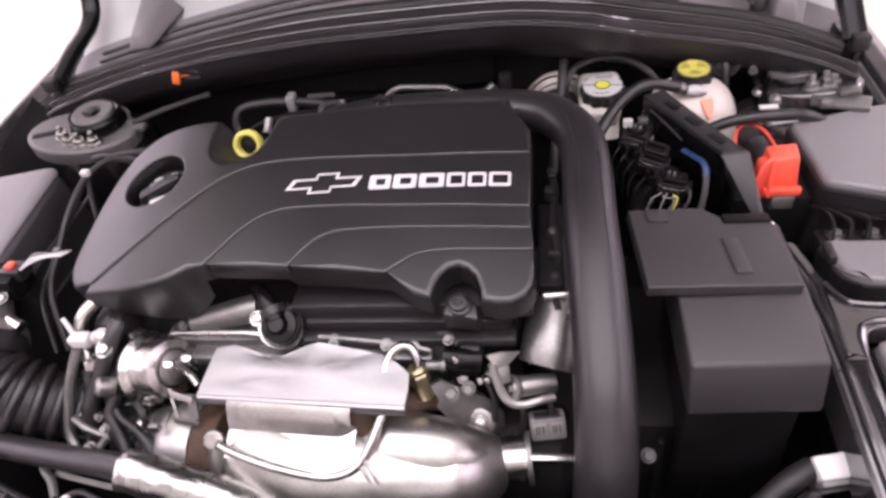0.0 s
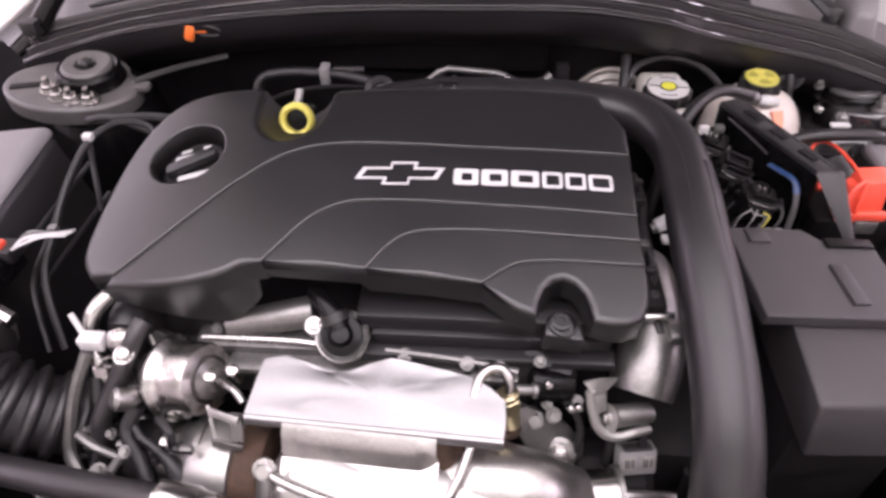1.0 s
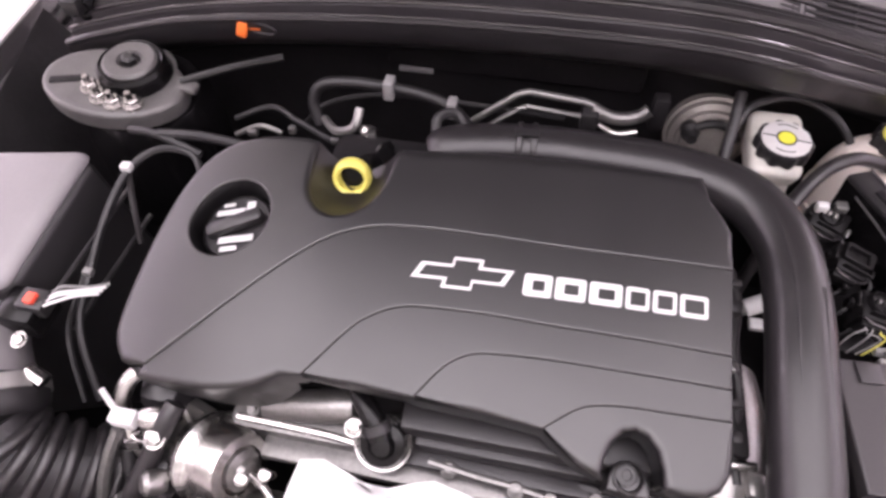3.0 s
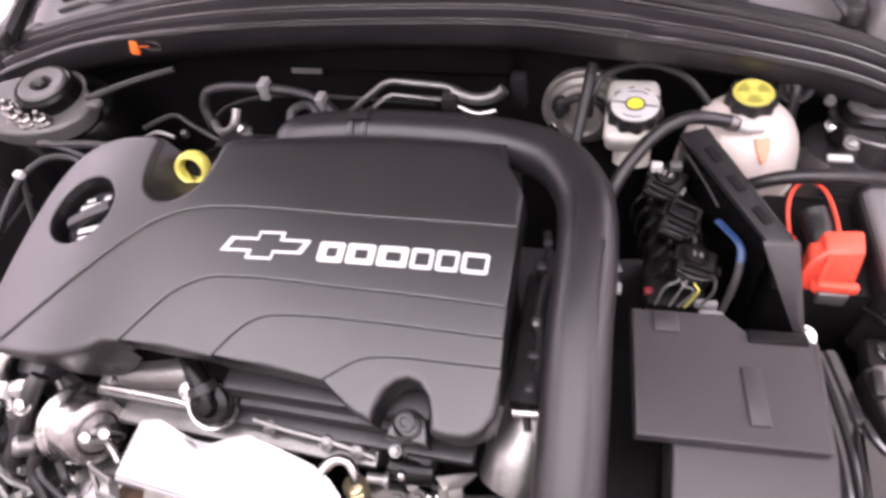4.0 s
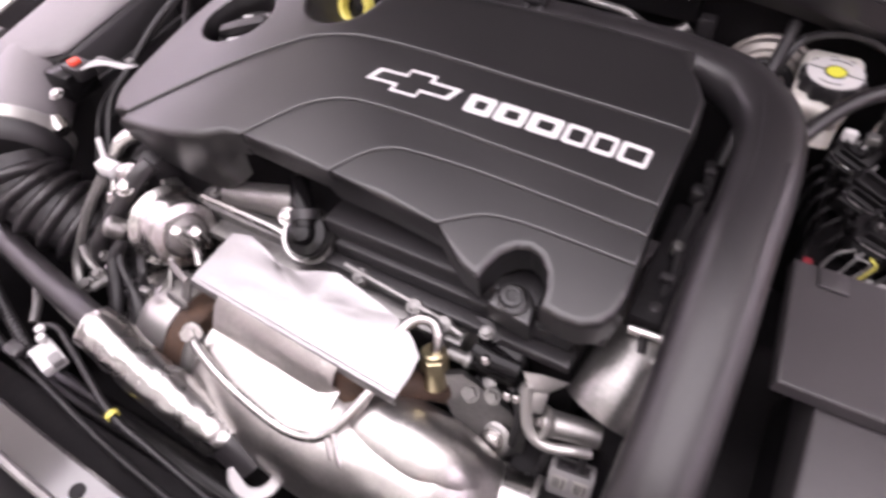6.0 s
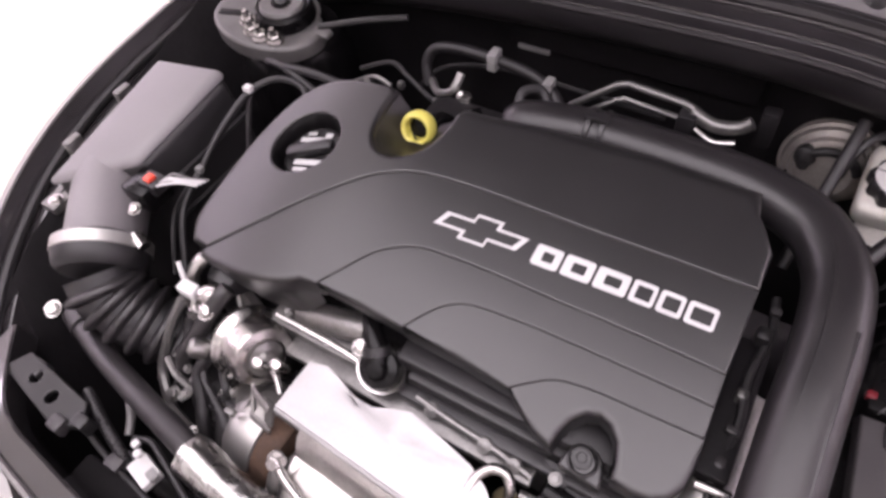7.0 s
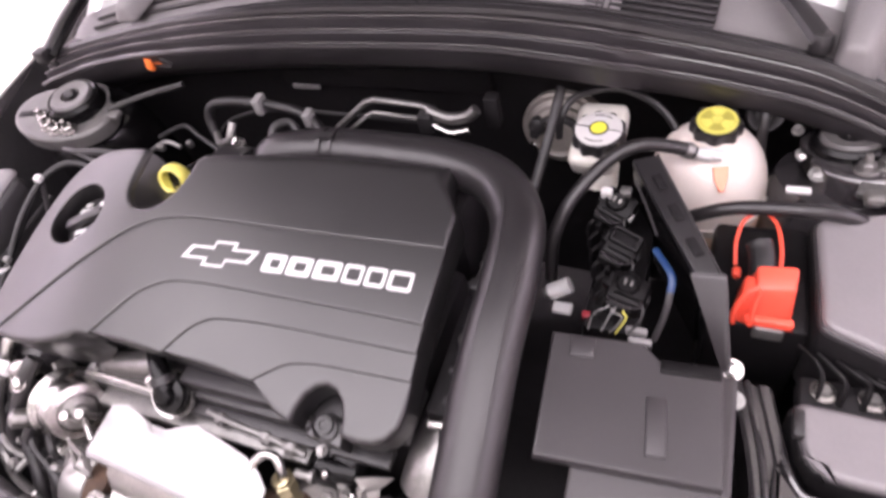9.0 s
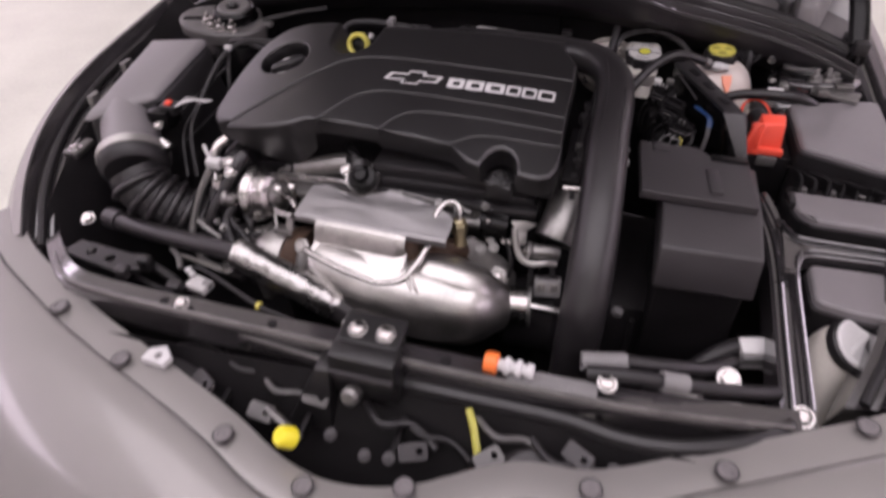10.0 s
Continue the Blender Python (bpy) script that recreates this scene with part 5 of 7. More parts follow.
part("bolt", hexhead(BM(), mpb @ Matrix.Translation((0, 0, 0.004)), 0.0088, 0.008), STEEL, pmp, "hexagon bolt")
for at, br0 in (((0.088, 0.362, 0.757), 0.0075), ((0.108, 0.367, 0.759), 0.0062), ((0.136, 0.338, 0.690), 0.006)):
    bolt(at, (0.05, -0.7, 0.7), br0, 0.009, DULLSTEEL)
plg = thing("sensor_plug", "glossy black sensor plug with a short cable", "plug", (0.10, 0.385, 0.78))
part("plug_body", hull(BM(), [(0.082, 0.372, 0.765), (0.130, 0.376, 0.765), (0.134, 0.400, 0.775), (0.086, 0.398, 0.775), (0.086, 0.372, 0.800), (0.126, 0.376, 0.800), (0.130, 0.396, 0.812), (0.090, 0.394, 0.812)], 0.008, 3), RELAY, plg)
part("plug_head", tube(BM(), [(0.082, 0.380, 0.800), (0.100, 0.380, 0.796), (0.122, 0.384, 0.790)], 0.014, 16, 3), RELAY, plg, "rounded black plug head")
part("cable", tube(BM(), [(0.10, 0.39, 0.81), (0.085, 0.40, 0.815), (0.04, 0.40, 0.80)], 0.006, 8), RUBBER, plg)
part("nipple", lathe(BM(), [(0.0055, 0.0), (0.0055, 0.016), (0.008, 0.017), (0.008, 0.021)], 12, along((0.066, 0.362, 0.808), (0.95, 0.1, -0.1))), DULLSTEEL, plg, "dull metal nipple")
for at in ((0.097, 0.373, 0.806), (0.122, 0.366, 0.777), (0.130, 0.368, 0.776)):
    part("terminal", lathe(BM(), [(0.0042, 0.0), (0.0042, 0.007), (0.0025, 0.009)], 10, along(at, (0.3, -0.7, 0.5))), STEEL, plg, "bright terminal")
solo("alternator", lathe(BM(), [(0.05, -0.06), (0.058, -0.05), (0.058, 0.02), (0.05, 0.03), (0.03, 0.035)], 26, along((0.19, 0.36, 0.64), (1, 0, 0))), DARK, "dark alternator body low on the engine", "alternator")
mis = thing("slotted_connector", "grey square connector with a barred label", "connector", (0.196, 0.350, 0.71))
mcn = Matrix.Translation((0.196, 0.348, 0.716)) @ pose(0, 0, 0, -25, 0, 8)
part("shell", box(BM(), (0, 0, 0), (0.040, 0.020, 0.030), 0.003, mcn), GREYMARK, mis)
for sx_ in (-0.0095, 0.0095):
    part("face", box(BM(), (sx_, -0.0095, 0.001), (0.014, 0.004, 0.014), 0.001, mcn), STRUTDISC, mis, "pale label panel")
    for bx_ in (-0.004, -0.001, 0.0035):
        part("label_bar", box(BM(), (sx_ + bx_, -0.0118, 0.001), (0.0014, 0.001, 0.010), 0, mcn), PLASTIC_GREY, mis, "dark printed bar")
part("top_rib", box(BM(), (0.0, -0.004, 0.0155), (0.030, 0.012, 0.003), 0.001, mcn), PLASTIC_GREY, mis)
vp = thing("vacuum_pipe", "bright bent steel pipe along the turbocharger", "pipe", (-0.33, 0.36, 0.78))
part("pipe", tube(BM(), [(-0.350, 0.418, 0.858), (-0.362, 0.402, 0.850), (-0.366, 0.384, 0.830), (-0.356, 0.368, 0.808), (-0.346, 0.360, 0.790)], 0.0085, 12, 6), POLISHED, vp)
part("nut", lathe(BM(), [(0.012, 0.0), (0.012, 0.010), (0.009, 0.012)], 6, along((-0.352, 0.364, 0.800), (-0.1, 0.4, 0.9))), STEEL, vp)
part("spring", tube(BM(), [(-0.342 + 0.010 * math.cos(1.4 * k), 0.366 + 0.004 * math.sin(1.4 * k), 0.822 - 0.0026 * k) for k in range(14)], 0.0020, 6, 3), STEEL, vp, "small bright spring")

# ---- charge air pipe ----
cp = thing("charge_air_pipe", "thick black moulded charge air pipe round the engine cover", "air pipe", (0.25, 0.5, 0.7))
CP = [(-0.118, 0.716, 0.896), (-0.098, 0.720, 0.907), (-0.02, 0.727, 0.914), (0.08, 0.727, 0.914), (0.15, 0.720, 0.914), (0.207, 0.695, 0.916), (0.241, 0.646, 0.914), (0.250, 0.58, 0.907), (0.250, 0.50, 0.892), (0.253, 0.42, 0.868), (0.255, 0.34, 0.832), (0.255, 0.288, 0.786), (0.253, 0.260, 0.73), (0.250, 0.250, 0.60)]
part("pipe", tube(BM(), CP, lambda s: 0.0275 + 0.0045 * s if s > 0.03 else 0.0245 + 0.105 * s, 20, 7, flat=0.9), HOSE, cp)
part("mould_ridge", tube(BM(), [(x - (0.010 if y < 0.66 else 0), y + (0.004 if y > 0.66 else 0), z + 0.0228) for x, y, z in CP[2:11]], 0.0035, 6, 7), HOSE, cp, "moulded ridge along the pipe")
part("side_ridge", tube(BM(), [(x + 0.013, y, z + 0.0222) for x, y, z in CP[7:12]], 0.0035, 6, 7), HOSE, cp, "second moulded ridge")
for f, rr in (((-0.030, 0.726, 0.9135), 0.0290), ((-0.014, 0.7272, 0.914), 0.0285)):
    part("collar", lathe(BM(), [(rr - 0.003, -0.004), (rr, -0.0025), (rr, 0.0025), (rr - 0.003, 0.004)], 24, along(f, (1, 0.05, 0)), False), HOSE, cp, "moulded collar ring")
part("clip_tab", box(BM(), (-0.022, 0.722, 0.9415), (0.026, 0.012, 0.005), 0.001), PLASTIC, cp)

# ---- air filter side ----
air = thing("air_filter_box", "dark grey plastic air filter housing with an outlet duct", "air filter box", (-0.63, 0.57, 0.6))
ab_ = BM()
hull(ab_, [(-0.655, 0.40, 0.62), (-0.465, 0.462, 0.62), (-0.440, 0.622, 0.62), (-0.62, 0.612, 0.62), (-0.604, 0.400, 0.868), (-0.508, 0.468, 0.884), (-0.486, 0.617, 0.920), (-0.592, 0.602, 0.915)], 0.010, 3)
part("housing", ab_, PLASTIC, air)
ab_ = BM()
hull(ab_, [(-0.612, 0.392, 0.864), (-0.506, 0.464, 0.882), (-0.485, 0.622, 0.918), (-0.600, 0.606, 0.913), (-0.607, 0.398, 0.879), (-0.514, 0.470, 0.895), (-0.493, 0.617, 0.931), (-0.595, 0.602, 0.926)], 0.007, 3)
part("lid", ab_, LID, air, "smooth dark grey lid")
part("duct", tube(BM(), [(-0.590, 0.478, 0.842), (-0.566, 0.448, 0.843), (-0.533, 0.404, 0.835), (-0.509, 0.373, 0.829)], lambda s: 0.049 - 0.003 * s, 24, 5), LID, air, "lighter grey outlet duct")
for rz in (0.845, 0.80):
    part("side_rib", tube(BM(), [(-0.500 + (0.884 - rz) * 0.2, 0.468, rz), (-0.478 + (0.920 - rz) * 0.2, 0.618, rz + 0.030)], 0.003, 6, 3), PLASTIC, air)
for cx_, cy_, cz_ in ((-0.60, 0.46, 0.84), (-0.59, 0.55, 0.86)):
    part("lid_clip", box(BM(), (cx_ - 0.035, cy_, cz_ + 0.03), (0.012, 0.025, 0.03), 0.003), DULLSTEEL, air, "steel lid clip")
md = along((-0.505, 0.367, 0.828), (0.42, -0.66, -0.28))
inh = thing("intake_bellows", "ribbed black rubber intake hose", "intake hose", (-0.45, 0.33, 0.72))
part("cuff", lathe(BM(), [(0.048, -0.012), (0.055, -0.008), (0.056, 0.010), (0.053, 0.022), (0.046, 0.028)], 30, md), RUBBER, inh)
BL = catmull([(-0.493, 0.346, 0.818), (-0.476, 0.335, 0.797), (-0.450, 0.335, 0.774), (-0.418, 0.342, 0.750), (-0.385, 0.350, 0.728), (-0.355, 0.358, 0.705)], 12)
part("core", tube(BM(), BL, lambda s: 0.043 - 0.005 * s, 24, smooth=False), RUBBER, inh)
for k in range(7):
    i = 9 + 7 * k
    if i < len(BL) - 1:
        rr = 0.0425 - 0.005 * i / len(BL)
        part("rib", lathe(BM(), [(rr - 0.001, -0.0078), (rr + 0.0040, -0.0060), (rr + 0.0078, -0.0030), (rr + 0.0088, 0.0), (rr + 0.0078, 0.0030), (rr + 0.0040, 0.0060), (rr - 0.001, 0.0078)], 30, along(BL[i], BL[i + 1] - BL[i - 1]), False), HOSE, inh)
clm = thing("hose_clamp", "bright steel worm-drive hose clamp on the intake hose", "hose clamp", (-0.535, 0.375, 0.80))
part("strap", lathe(BM(), [(0.0565, -0.010), (0.0578, -0.009), (0.0578, 0.005), (0.0565, 0.006)], 32, md, False), BRIGHT, clm)
part("screw", tube(BM(), [(-0.464, 0.397, 0.850), (-0.446, 0.391, 0.843)], 0.0085, 8, 2), STEEL, clm)
maf = thing("air_flow_sensor", "black sensor with a red lock and pale wires", "sensor", (-0.52, 0.46, 0.86))
part("body", box(BM(), (-0.522, 0.456, 0.852), (0.040, 0.040, 0.034), 0.004), RELAY, maf)
part("plug", box(BM(), (-0.508, 0.461, 0.866), (0.030, 0.024, 0.018), 0.003), PLASTIC, maf)
part("lock", box(BM(), (-0.507, 0.459, 0.8775), (0.010, 0.012, 0.006), 0.0015), RED, maf, "red locking tab")
for k in range(4):
    wy = 0.455 + 0.0055 * k
    part("wire", tube(BM(), [(-0.492, wy, 0.874), (-0.478, wy + 0.004, 0.880 + 0.002 * (k % 2)), (-0.460, wy + 0.012, 0.883 - 0.003 * k), (-0.444, wy + 0.022, 0.876 - 0.002 * k)], 0.0016, 6, 4), (PALE, WHITE, PALE, GREYMARK)[k], maf, ("pale wire", "white wire", "pale wire", "grey wire")[k])
part("screw_head", hexhead(BM(), along((-0.512, 0.425, 0.852), (0, -0.3, 1)), 0.0065, 0.006), STEEL, maf)
maf.location = maf.location + Vector((0.032, -0.005, 0.012))

loom = thing("wiring_loom", "black wiring loom with clips beside the engine cover", "wiring loom", (-0.45, 0.55, 0.8))
part("main", tube(BM(), [(-0.425, 0.405, 0.78), (-0.450, 0.455, 0.835), (-0.456, 0.506, 0.860), (-0.453, 0.560, 0.892), (-0.445, 0.612, 0.912), (-0.422, 0.645, 0.918), (-0.388, 0.652, 0.908), (-0.368, 0.625, 0.892)], 0.0042, 8, 6), RUBBER, loom)
part("clip", box(BM(), (-0.445, 0.614, 0.917), (0.012, 0.010, 0.009), 0.002), PALE, loom, "pale cable clip")
part("clip", box(BM(), (-0.455, 0.507, 0.865), (0.010, 0.009, 0.009), 0.002), GREYMARK, loom, "grey cable clip")
part("strand", tube(BM(), [(-0.440, 0.40, 0.78), (-0.463, 0.45, 0.830), (-0.466, 0.50, 0.850), (-0.462, 0.545, 0.872), (-0.452, 0.585, 0.896), (-0.447, 0.610, 0.910)], 0.003, 6, 6), RUBBER, loom)
part("strand", tube(BM(), [(-0.447, 0.614, 0.908), (-0.444, 0.600, 0.890), (-0.440, 0.585, 0.870), (-0.438, 0.570, 0.84)], 0.0036, 6, 6), PLASTIC_GREY, loom, "dull grey clip tail")
part("branch", tube(BM(), [(-0.455, 0.69, 0.895), (-0.40, 0.695, 0.895), (-0.33, 0.70, 0.88), (-0.27, 0.69, 0.87)], 0.006, 8, 5), RUBBER, loom)
part("branch", tube(BM(), [(-0.50, 0.70, 0.885), (-0.46, 0.69, 0.895), (-0.40, 0.68, 0.88)], 0.005, 8, 5), RUBBER, loom)

# hoses at the air filter side of the engine front
vfit = thing("vacuum_fitting", "pale plastic vacuum fitting with a thin pipe", "fitting", (-0.343, 0.372, 0.83))
part("body", box(BM(), (-0.345, 0.370, 0.845), (0.026, 0.016, 0.016), 0.003), PALE, vfit)
part("collar", lathe(BM(), [(0.012, -0.01), (0.014, 0.0), (0.012, 0.012)], 16, along((-0.318, 0.376, 0.842), (1, 0.2, 0.1))), STEEL, vfit)
part("tail", tube(BM(), [(-0.357, 0.376, 0.850), (-0.368, 0.386, 0.866)], 0.003, 6, 3), PALE, vfit)
part("thin_pipe", tube(BM(), [(-0.350, 0.362, 0.838), (-0.362, 0.340, 0.81), (-0.372, 0.318, 0.775), (-0.372, 0.295, 0.745), (-0.345, 0.272, 0.725), (-0.305, 0.262, 0.715), (-0.27, 0.262, 0.715)], 0.0062, 8, 6), DULLSTEEL, vfit, "grey metal pipe")
vfit.location = vfit.location + Vector((-0.008, 0.003, -0.005))
hose("breather_hose", [(-0.306, 0.392, 0.850), (-0.313, 0.374, 0.840), (-0.330, 0.344, 0.806), (-0.346, 0.320, 0.775), (-0.352, 0.306, 0.73)], 0.0100, HOSE, "thick black breather hose", "hose", 14)
hose("coolant_pipe_small", [(-0.305, 0.33, 0.795), (-0.315, 0.312, 0.775), (-0.300, 0.292, 0.755), (-0.288, 0.272, 0.735), (-0.28, 0.265, 0.70)], 0.0075, RUBBER, "small black coolant hose", "hose", 10)
hose("coolant_pipe_small", [(-0.36, 0.36, 0.80), (-0.35, 0.33, 0.76), (-0.33, 0.31, 0.72), (-0.31, 0.29, 0.69)], 0.009, RUBBER, "small black coolant hose", "hose", 10)
sol = thing("boost_solenoid", "small brass solenoid with a black plug", "solenoid", (-0.30, 0.34, 0.79))
part("body", lathe(BM(), [(0.010, 0), (0.012, 0.004), (0.012, 0.018), (0.008, 0.022)], 14, along((-0.308, 0.335, 0.80), (-0.6, -0.4, 0.5))), CAST, sol)
part("plug", box(BM(), (-0.315, 0.352, 0.795), (0.02, 0.02, 0.022), 0.003), PLASTIC, sol)
bolt((-0.318, 0.362, 0.835), (0, -0.4, 0.9), 0.008, 0.008, STEEL)
bolt((-0.345, 0.285, 0.742), (0, -0.4, 0.9), 0.007, 0.009, DULLSTEEL)
bolt((-0.30, 0.262, 0.722), (0.3, -0.4, 0.9), 0.008, 0.010, STEEL)

rh = thing("radiator_hose", "black radiator hose with a foil wrapped section", "radiator hose", (-0.35, 0.25, 0.74))
part("hose", tube(BM(), [(-0.535, 0.300, 0.750), (-0.515, 0.294, 0.752), (-0.456, 0.278, 0.760), (-0.355, 0.259, 0.771), (-0.275, 0.246, 0.780), (-0.240, 0.239, 0.784)], 0.0145, 16, 6), HOSE, rh)
part("end_cuff", tube(BM(), [(-0.540, 0.302, 0.749), (-0.508, 0.292, 0.753)], 0.0175, 16, 3), HOSE, rh)
part("end_cap", tube(BM(), [(-0.548, 0.305, 0.748), (-0.539, 0.302, 0.7495)], 0.012, 14, 2), PALE, rh, "pale plastic end")
fw = tube(BM(), [(-0.252, 0.238, 0.785), (-0.235, 0.237, 0.782), (-0.195, 0.232, 0.768), (-0.150, 0.229, 0.750), (-0.118, 0.228, 0.733), (-0.100, 0.228, 0.722)], 0.0225, 24, 10)
for v in fw.verts:
    v.co += 0.0019 * Vector((1.6 * noise.noise(v.co * 120), noise.noise(v.co * 75 + Vector((5, 0, 0))), noise.noise(v.co * 75 + Vector((0, 9, 0)))))
part("lower_hose", tube(BM(), [(-0.130, 0.228, 0.740), (-0.105, 0.228, 0.726), (-0.085, 0.228, 0.712), (-0.070, 0.226, 0.700)], 0.0205, 16, 4), HOSE, rh)
part("end_ring", lathe(BM(), [(0.014, -0.004), (0.024, -0.004), (0.026, 0.004), (0.023, 0.009), (0.014, 0.006)], 24, along((-0.062, 0.220, 0.702), (0.5, -0.3, 0.8)), False), CAP_GREY, rh, "pale plastic end ring")
part("foil_wrap", fw, FOIL, rh, "crumpled silver foil sleeve")
cd = thing("loom_conduit", "black corrugated wiring conduit beside the radiator", "conduit", (-0.40, 0.22, 0.735))
cpath = catmull([(-0.447, 0.236, 0.738), (-0.418, 0.226, 0.741), (-0.388, 0.216, 0.742), (-0.358, 0.206, 0.738), (-0.332, 0.196, 0.730)], 12)
part("conduit", tube(BM(), cpath, lambda s: 0.0062 + 0.0012 * (1 if int(s * 48) % 2 else 0), 10, smooth=False), RUBBER, cd)
part("elbow", tube(BM(), [(-0.395, 0.262, 0.742), (-0.382, 0.252, 0.750), (-0.364, 0.239, 0.751), (-0.352, 0.222, 0.746)], 0.0048, 12, 5), TOWER, cd, "grey hose elbow")
fc = thing("front_connector", "pale grey ribbed wiring connector beside the radiator", "connector", (-0.32, 0.205, 0.738))
mfc = Matrix.Translation((-0.318, 0.209, 0.742)) @ Matrix.Rotation(radians(-13), 4, "Z")
part("shell", box(BM(), (0.012, -0.004, -0.002), (0.036, 0.024, 0.012), 0.002, mfc), CAP_GREY, fc)
for k in range(2):
    part("rib", box(BM(), (-0.018 + 0.012 * k, 0.006 - 0.004 * k, 0.008), (0.009, 0.010, 0.008), 0.003, mfc), PALE, fc)
part("latch", box(BM(), (0.024, 0, 0.001), (0.014, 0.011, 0.010), 0.002, mfc), GREYMARK, fc)
hose("edge_strip", [(-0.372, 0.2535, 0.742), (-0.330, 0.246, 0.742), (-0.290, 0.240, 0.740)], 0.0035, STRUTDISC, "thin pale metal strip under the radiator hose", "strip", 6, 3)
hose("front_cable", [(-0.345, 0.222, 0.744), (-0.323, 0.229, 0.748), (-0.295, 0.221, 0.746), (-0.258, 0.208, 0.742), (-0.205, 0.190, 0.735), (-0.158, 0.185, 0.725), (-0.110, 0.181, 0.712), (-0.05, 0.176, 0.695)], 0.0036, RUBBER, "black cable along the radiator", "cable", 10)
hose("front_cable", [(-0.43, 0.205, 0.728), (-0.37, 0.192, 0.725), (-0.30, 0.182, 0.720), (-0.20, 0.168, 0.710), (-0.10, 0.160, 0.700)], 0.0040, RUBBER, "black cable along the radiator", "cable", 10)
solo("cable_tie", lathe(BM(), [(0.0045, -0.003), (0.0062, -0.0025), (0.0062, 0.0025), (0.0045, 0.003)], 14, along((-0.203, 0.190, 0.735), (1, -0.2, -0.15)), False), YELLOW, "small yellow cable tie", "cable tie")
for at, sz in (((-0.345, 0.192, 0.742), (0.022, 0.016, 0.008)), ((-0.52, 0.225, 0.745), (0.025, 0.02, 0.02)), ((-0.43, 0.19, 0.752), (0.02, 0.018, 0.02))):
    bb = box(BM(), at, sz, 0.003, I4)
    solo("mounting_bracket", bb, PLASTIC_GREY if sz[0] < 0.03 else PLASTIC, "small dark bracket behind the headlamp", "bracket", "brackets at the front")
ac = thing("wing_latch_rail", "grey slotted bracket on the wing edge", "bracket", (-0.66, 0.38, 0.77))
part("bracket", box(BM(), (-0.672, 0.415, 0.795), (0.03, 0.05, 0.014), 0.003), DULLSTEEL, ac)
part("bolt_head", hexhead(BM(), along((-0.668, 0.405, 0.802), (0, 0, 1)), 0.008, 0.007), STEEL, ac)

# ---- battery side ----
box_t = thing("battery_cover_box", "black plastic battery and control box with a stepped lid", "battery box", (0.39, 0.43, 0.45))
def side_prism(prof, xl, xr, dy, dz, bev):
    bm = BM()
    VL = [bm.verts.new((xl, y, z)) for y, z in prof]
    VR = [bm.verts.new((xr, y + dy, z + dz)) for y, z in prof]
    bm.faces.new(VL)
    bm.faces.new(VR)
    for k in range(len(prof)):
        bm.faces.new((VL[k - 1], VL[k], VR[k], VR[k - 1]))
    bmesh.ops.bevel(bm, geom=bm.edges[:], offset=bev, segments=3, affect="EDGES", profile=0.5, clamp_overlap=True)
    return bm


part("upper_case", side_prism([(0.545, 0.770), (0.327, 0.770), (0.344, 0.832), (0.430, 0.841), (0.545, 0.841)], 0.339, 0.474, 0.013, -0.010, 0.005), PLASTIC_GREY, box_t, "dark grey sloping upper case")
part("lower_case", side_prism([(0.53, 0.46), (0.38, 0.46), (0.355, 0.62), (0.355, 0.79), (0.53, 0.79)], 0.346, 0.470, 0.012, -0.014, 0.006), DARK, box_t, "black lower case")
LM = Matrix.Translation((0.379, 0.495, 0.854)) @ pose(0, 0, 0, 1.0, 5.5, 6.0)
lb = BM()
plate(lb, [[(-0.080, -0.062), (0.082, -0.064), (0.086, 0.050), (0.028, 0.050), (0.012, 0.066), (-0.076, 0.066)]], 0.0, -0.013, 0.0025, LM)
part("lid", lb, PLASTIC_GREY, box_t, "flat dark grey lid")
part("lid_rib", box(BM(), (0.026, -0.018, 0.0008), (0.018, 0.056, 0.0045), 0.0016, LM), PLASTIC_GREY, box_t)
part("lid_tab", box(BM(), (-0.045, 0.052, 0.001), (0.024, 0.022, 0.004), 0.0015, LM), PLASTIC_GREY, box_t)
part("lid_back_rib", box(BM(), (0.056, 0.043, 0.0015), (0.054, 0.013, 0.004), 0.0012, LM), CONNECTOR, box_t, "darker back tab")

pan = thing("relay_bracket", "black plastic bracket panel with slots and a blue edge strip", "bracket panel", (0.40, 0.70, 0.7))
A0, B0 = Vector((0.340, 0.782, 0.886)), Vector((0.422, 0.638, 0.878))
A1, B1 = A0 + Vector((0.028, 0.012, 0.0)), B0 + Vector((0.026, 0.003, 0.0))
pb = BM()
hull(pb, [A0 - Vector((0, 0, 0.008)), B0 - Vector((0, 0, 0.008)), B1 - Vector((0, 0, 0.008)), A1 - Vector((0, 0, 0.008)), A0, B0, B1, A1], 0.002)
part("top_strip", pb, PLASTIC, pan)
part("strip_edge", tube(BM(), [A1 + Vector((-0.002, 0, 0.0005)), B1 + Vector((-0.002, 0, 0.0005))], 0.0012, 6, 2), PLASTIC_GREY, pan)
pb = BM()
dn_ = Vector((0.012, 0.006, -0.14))
hull(pb, [A0 + dn_, B0 + dn_, B0 + dn_ + Vector((0.005, 0.003, 0)), A0 + dn_ + Vector((0.005, 0.003, 0)), A0 - Vector((0, 0, 0.006)), B0 - Vector((0, 0, 0.006)), B0 + Vector((0.005, 0.003, -0.006)), A0 + Vector((0.005, 0.003, -0.006))], 0.001)
part("side_panel", pb, RELAY, pan)
pb = BM()
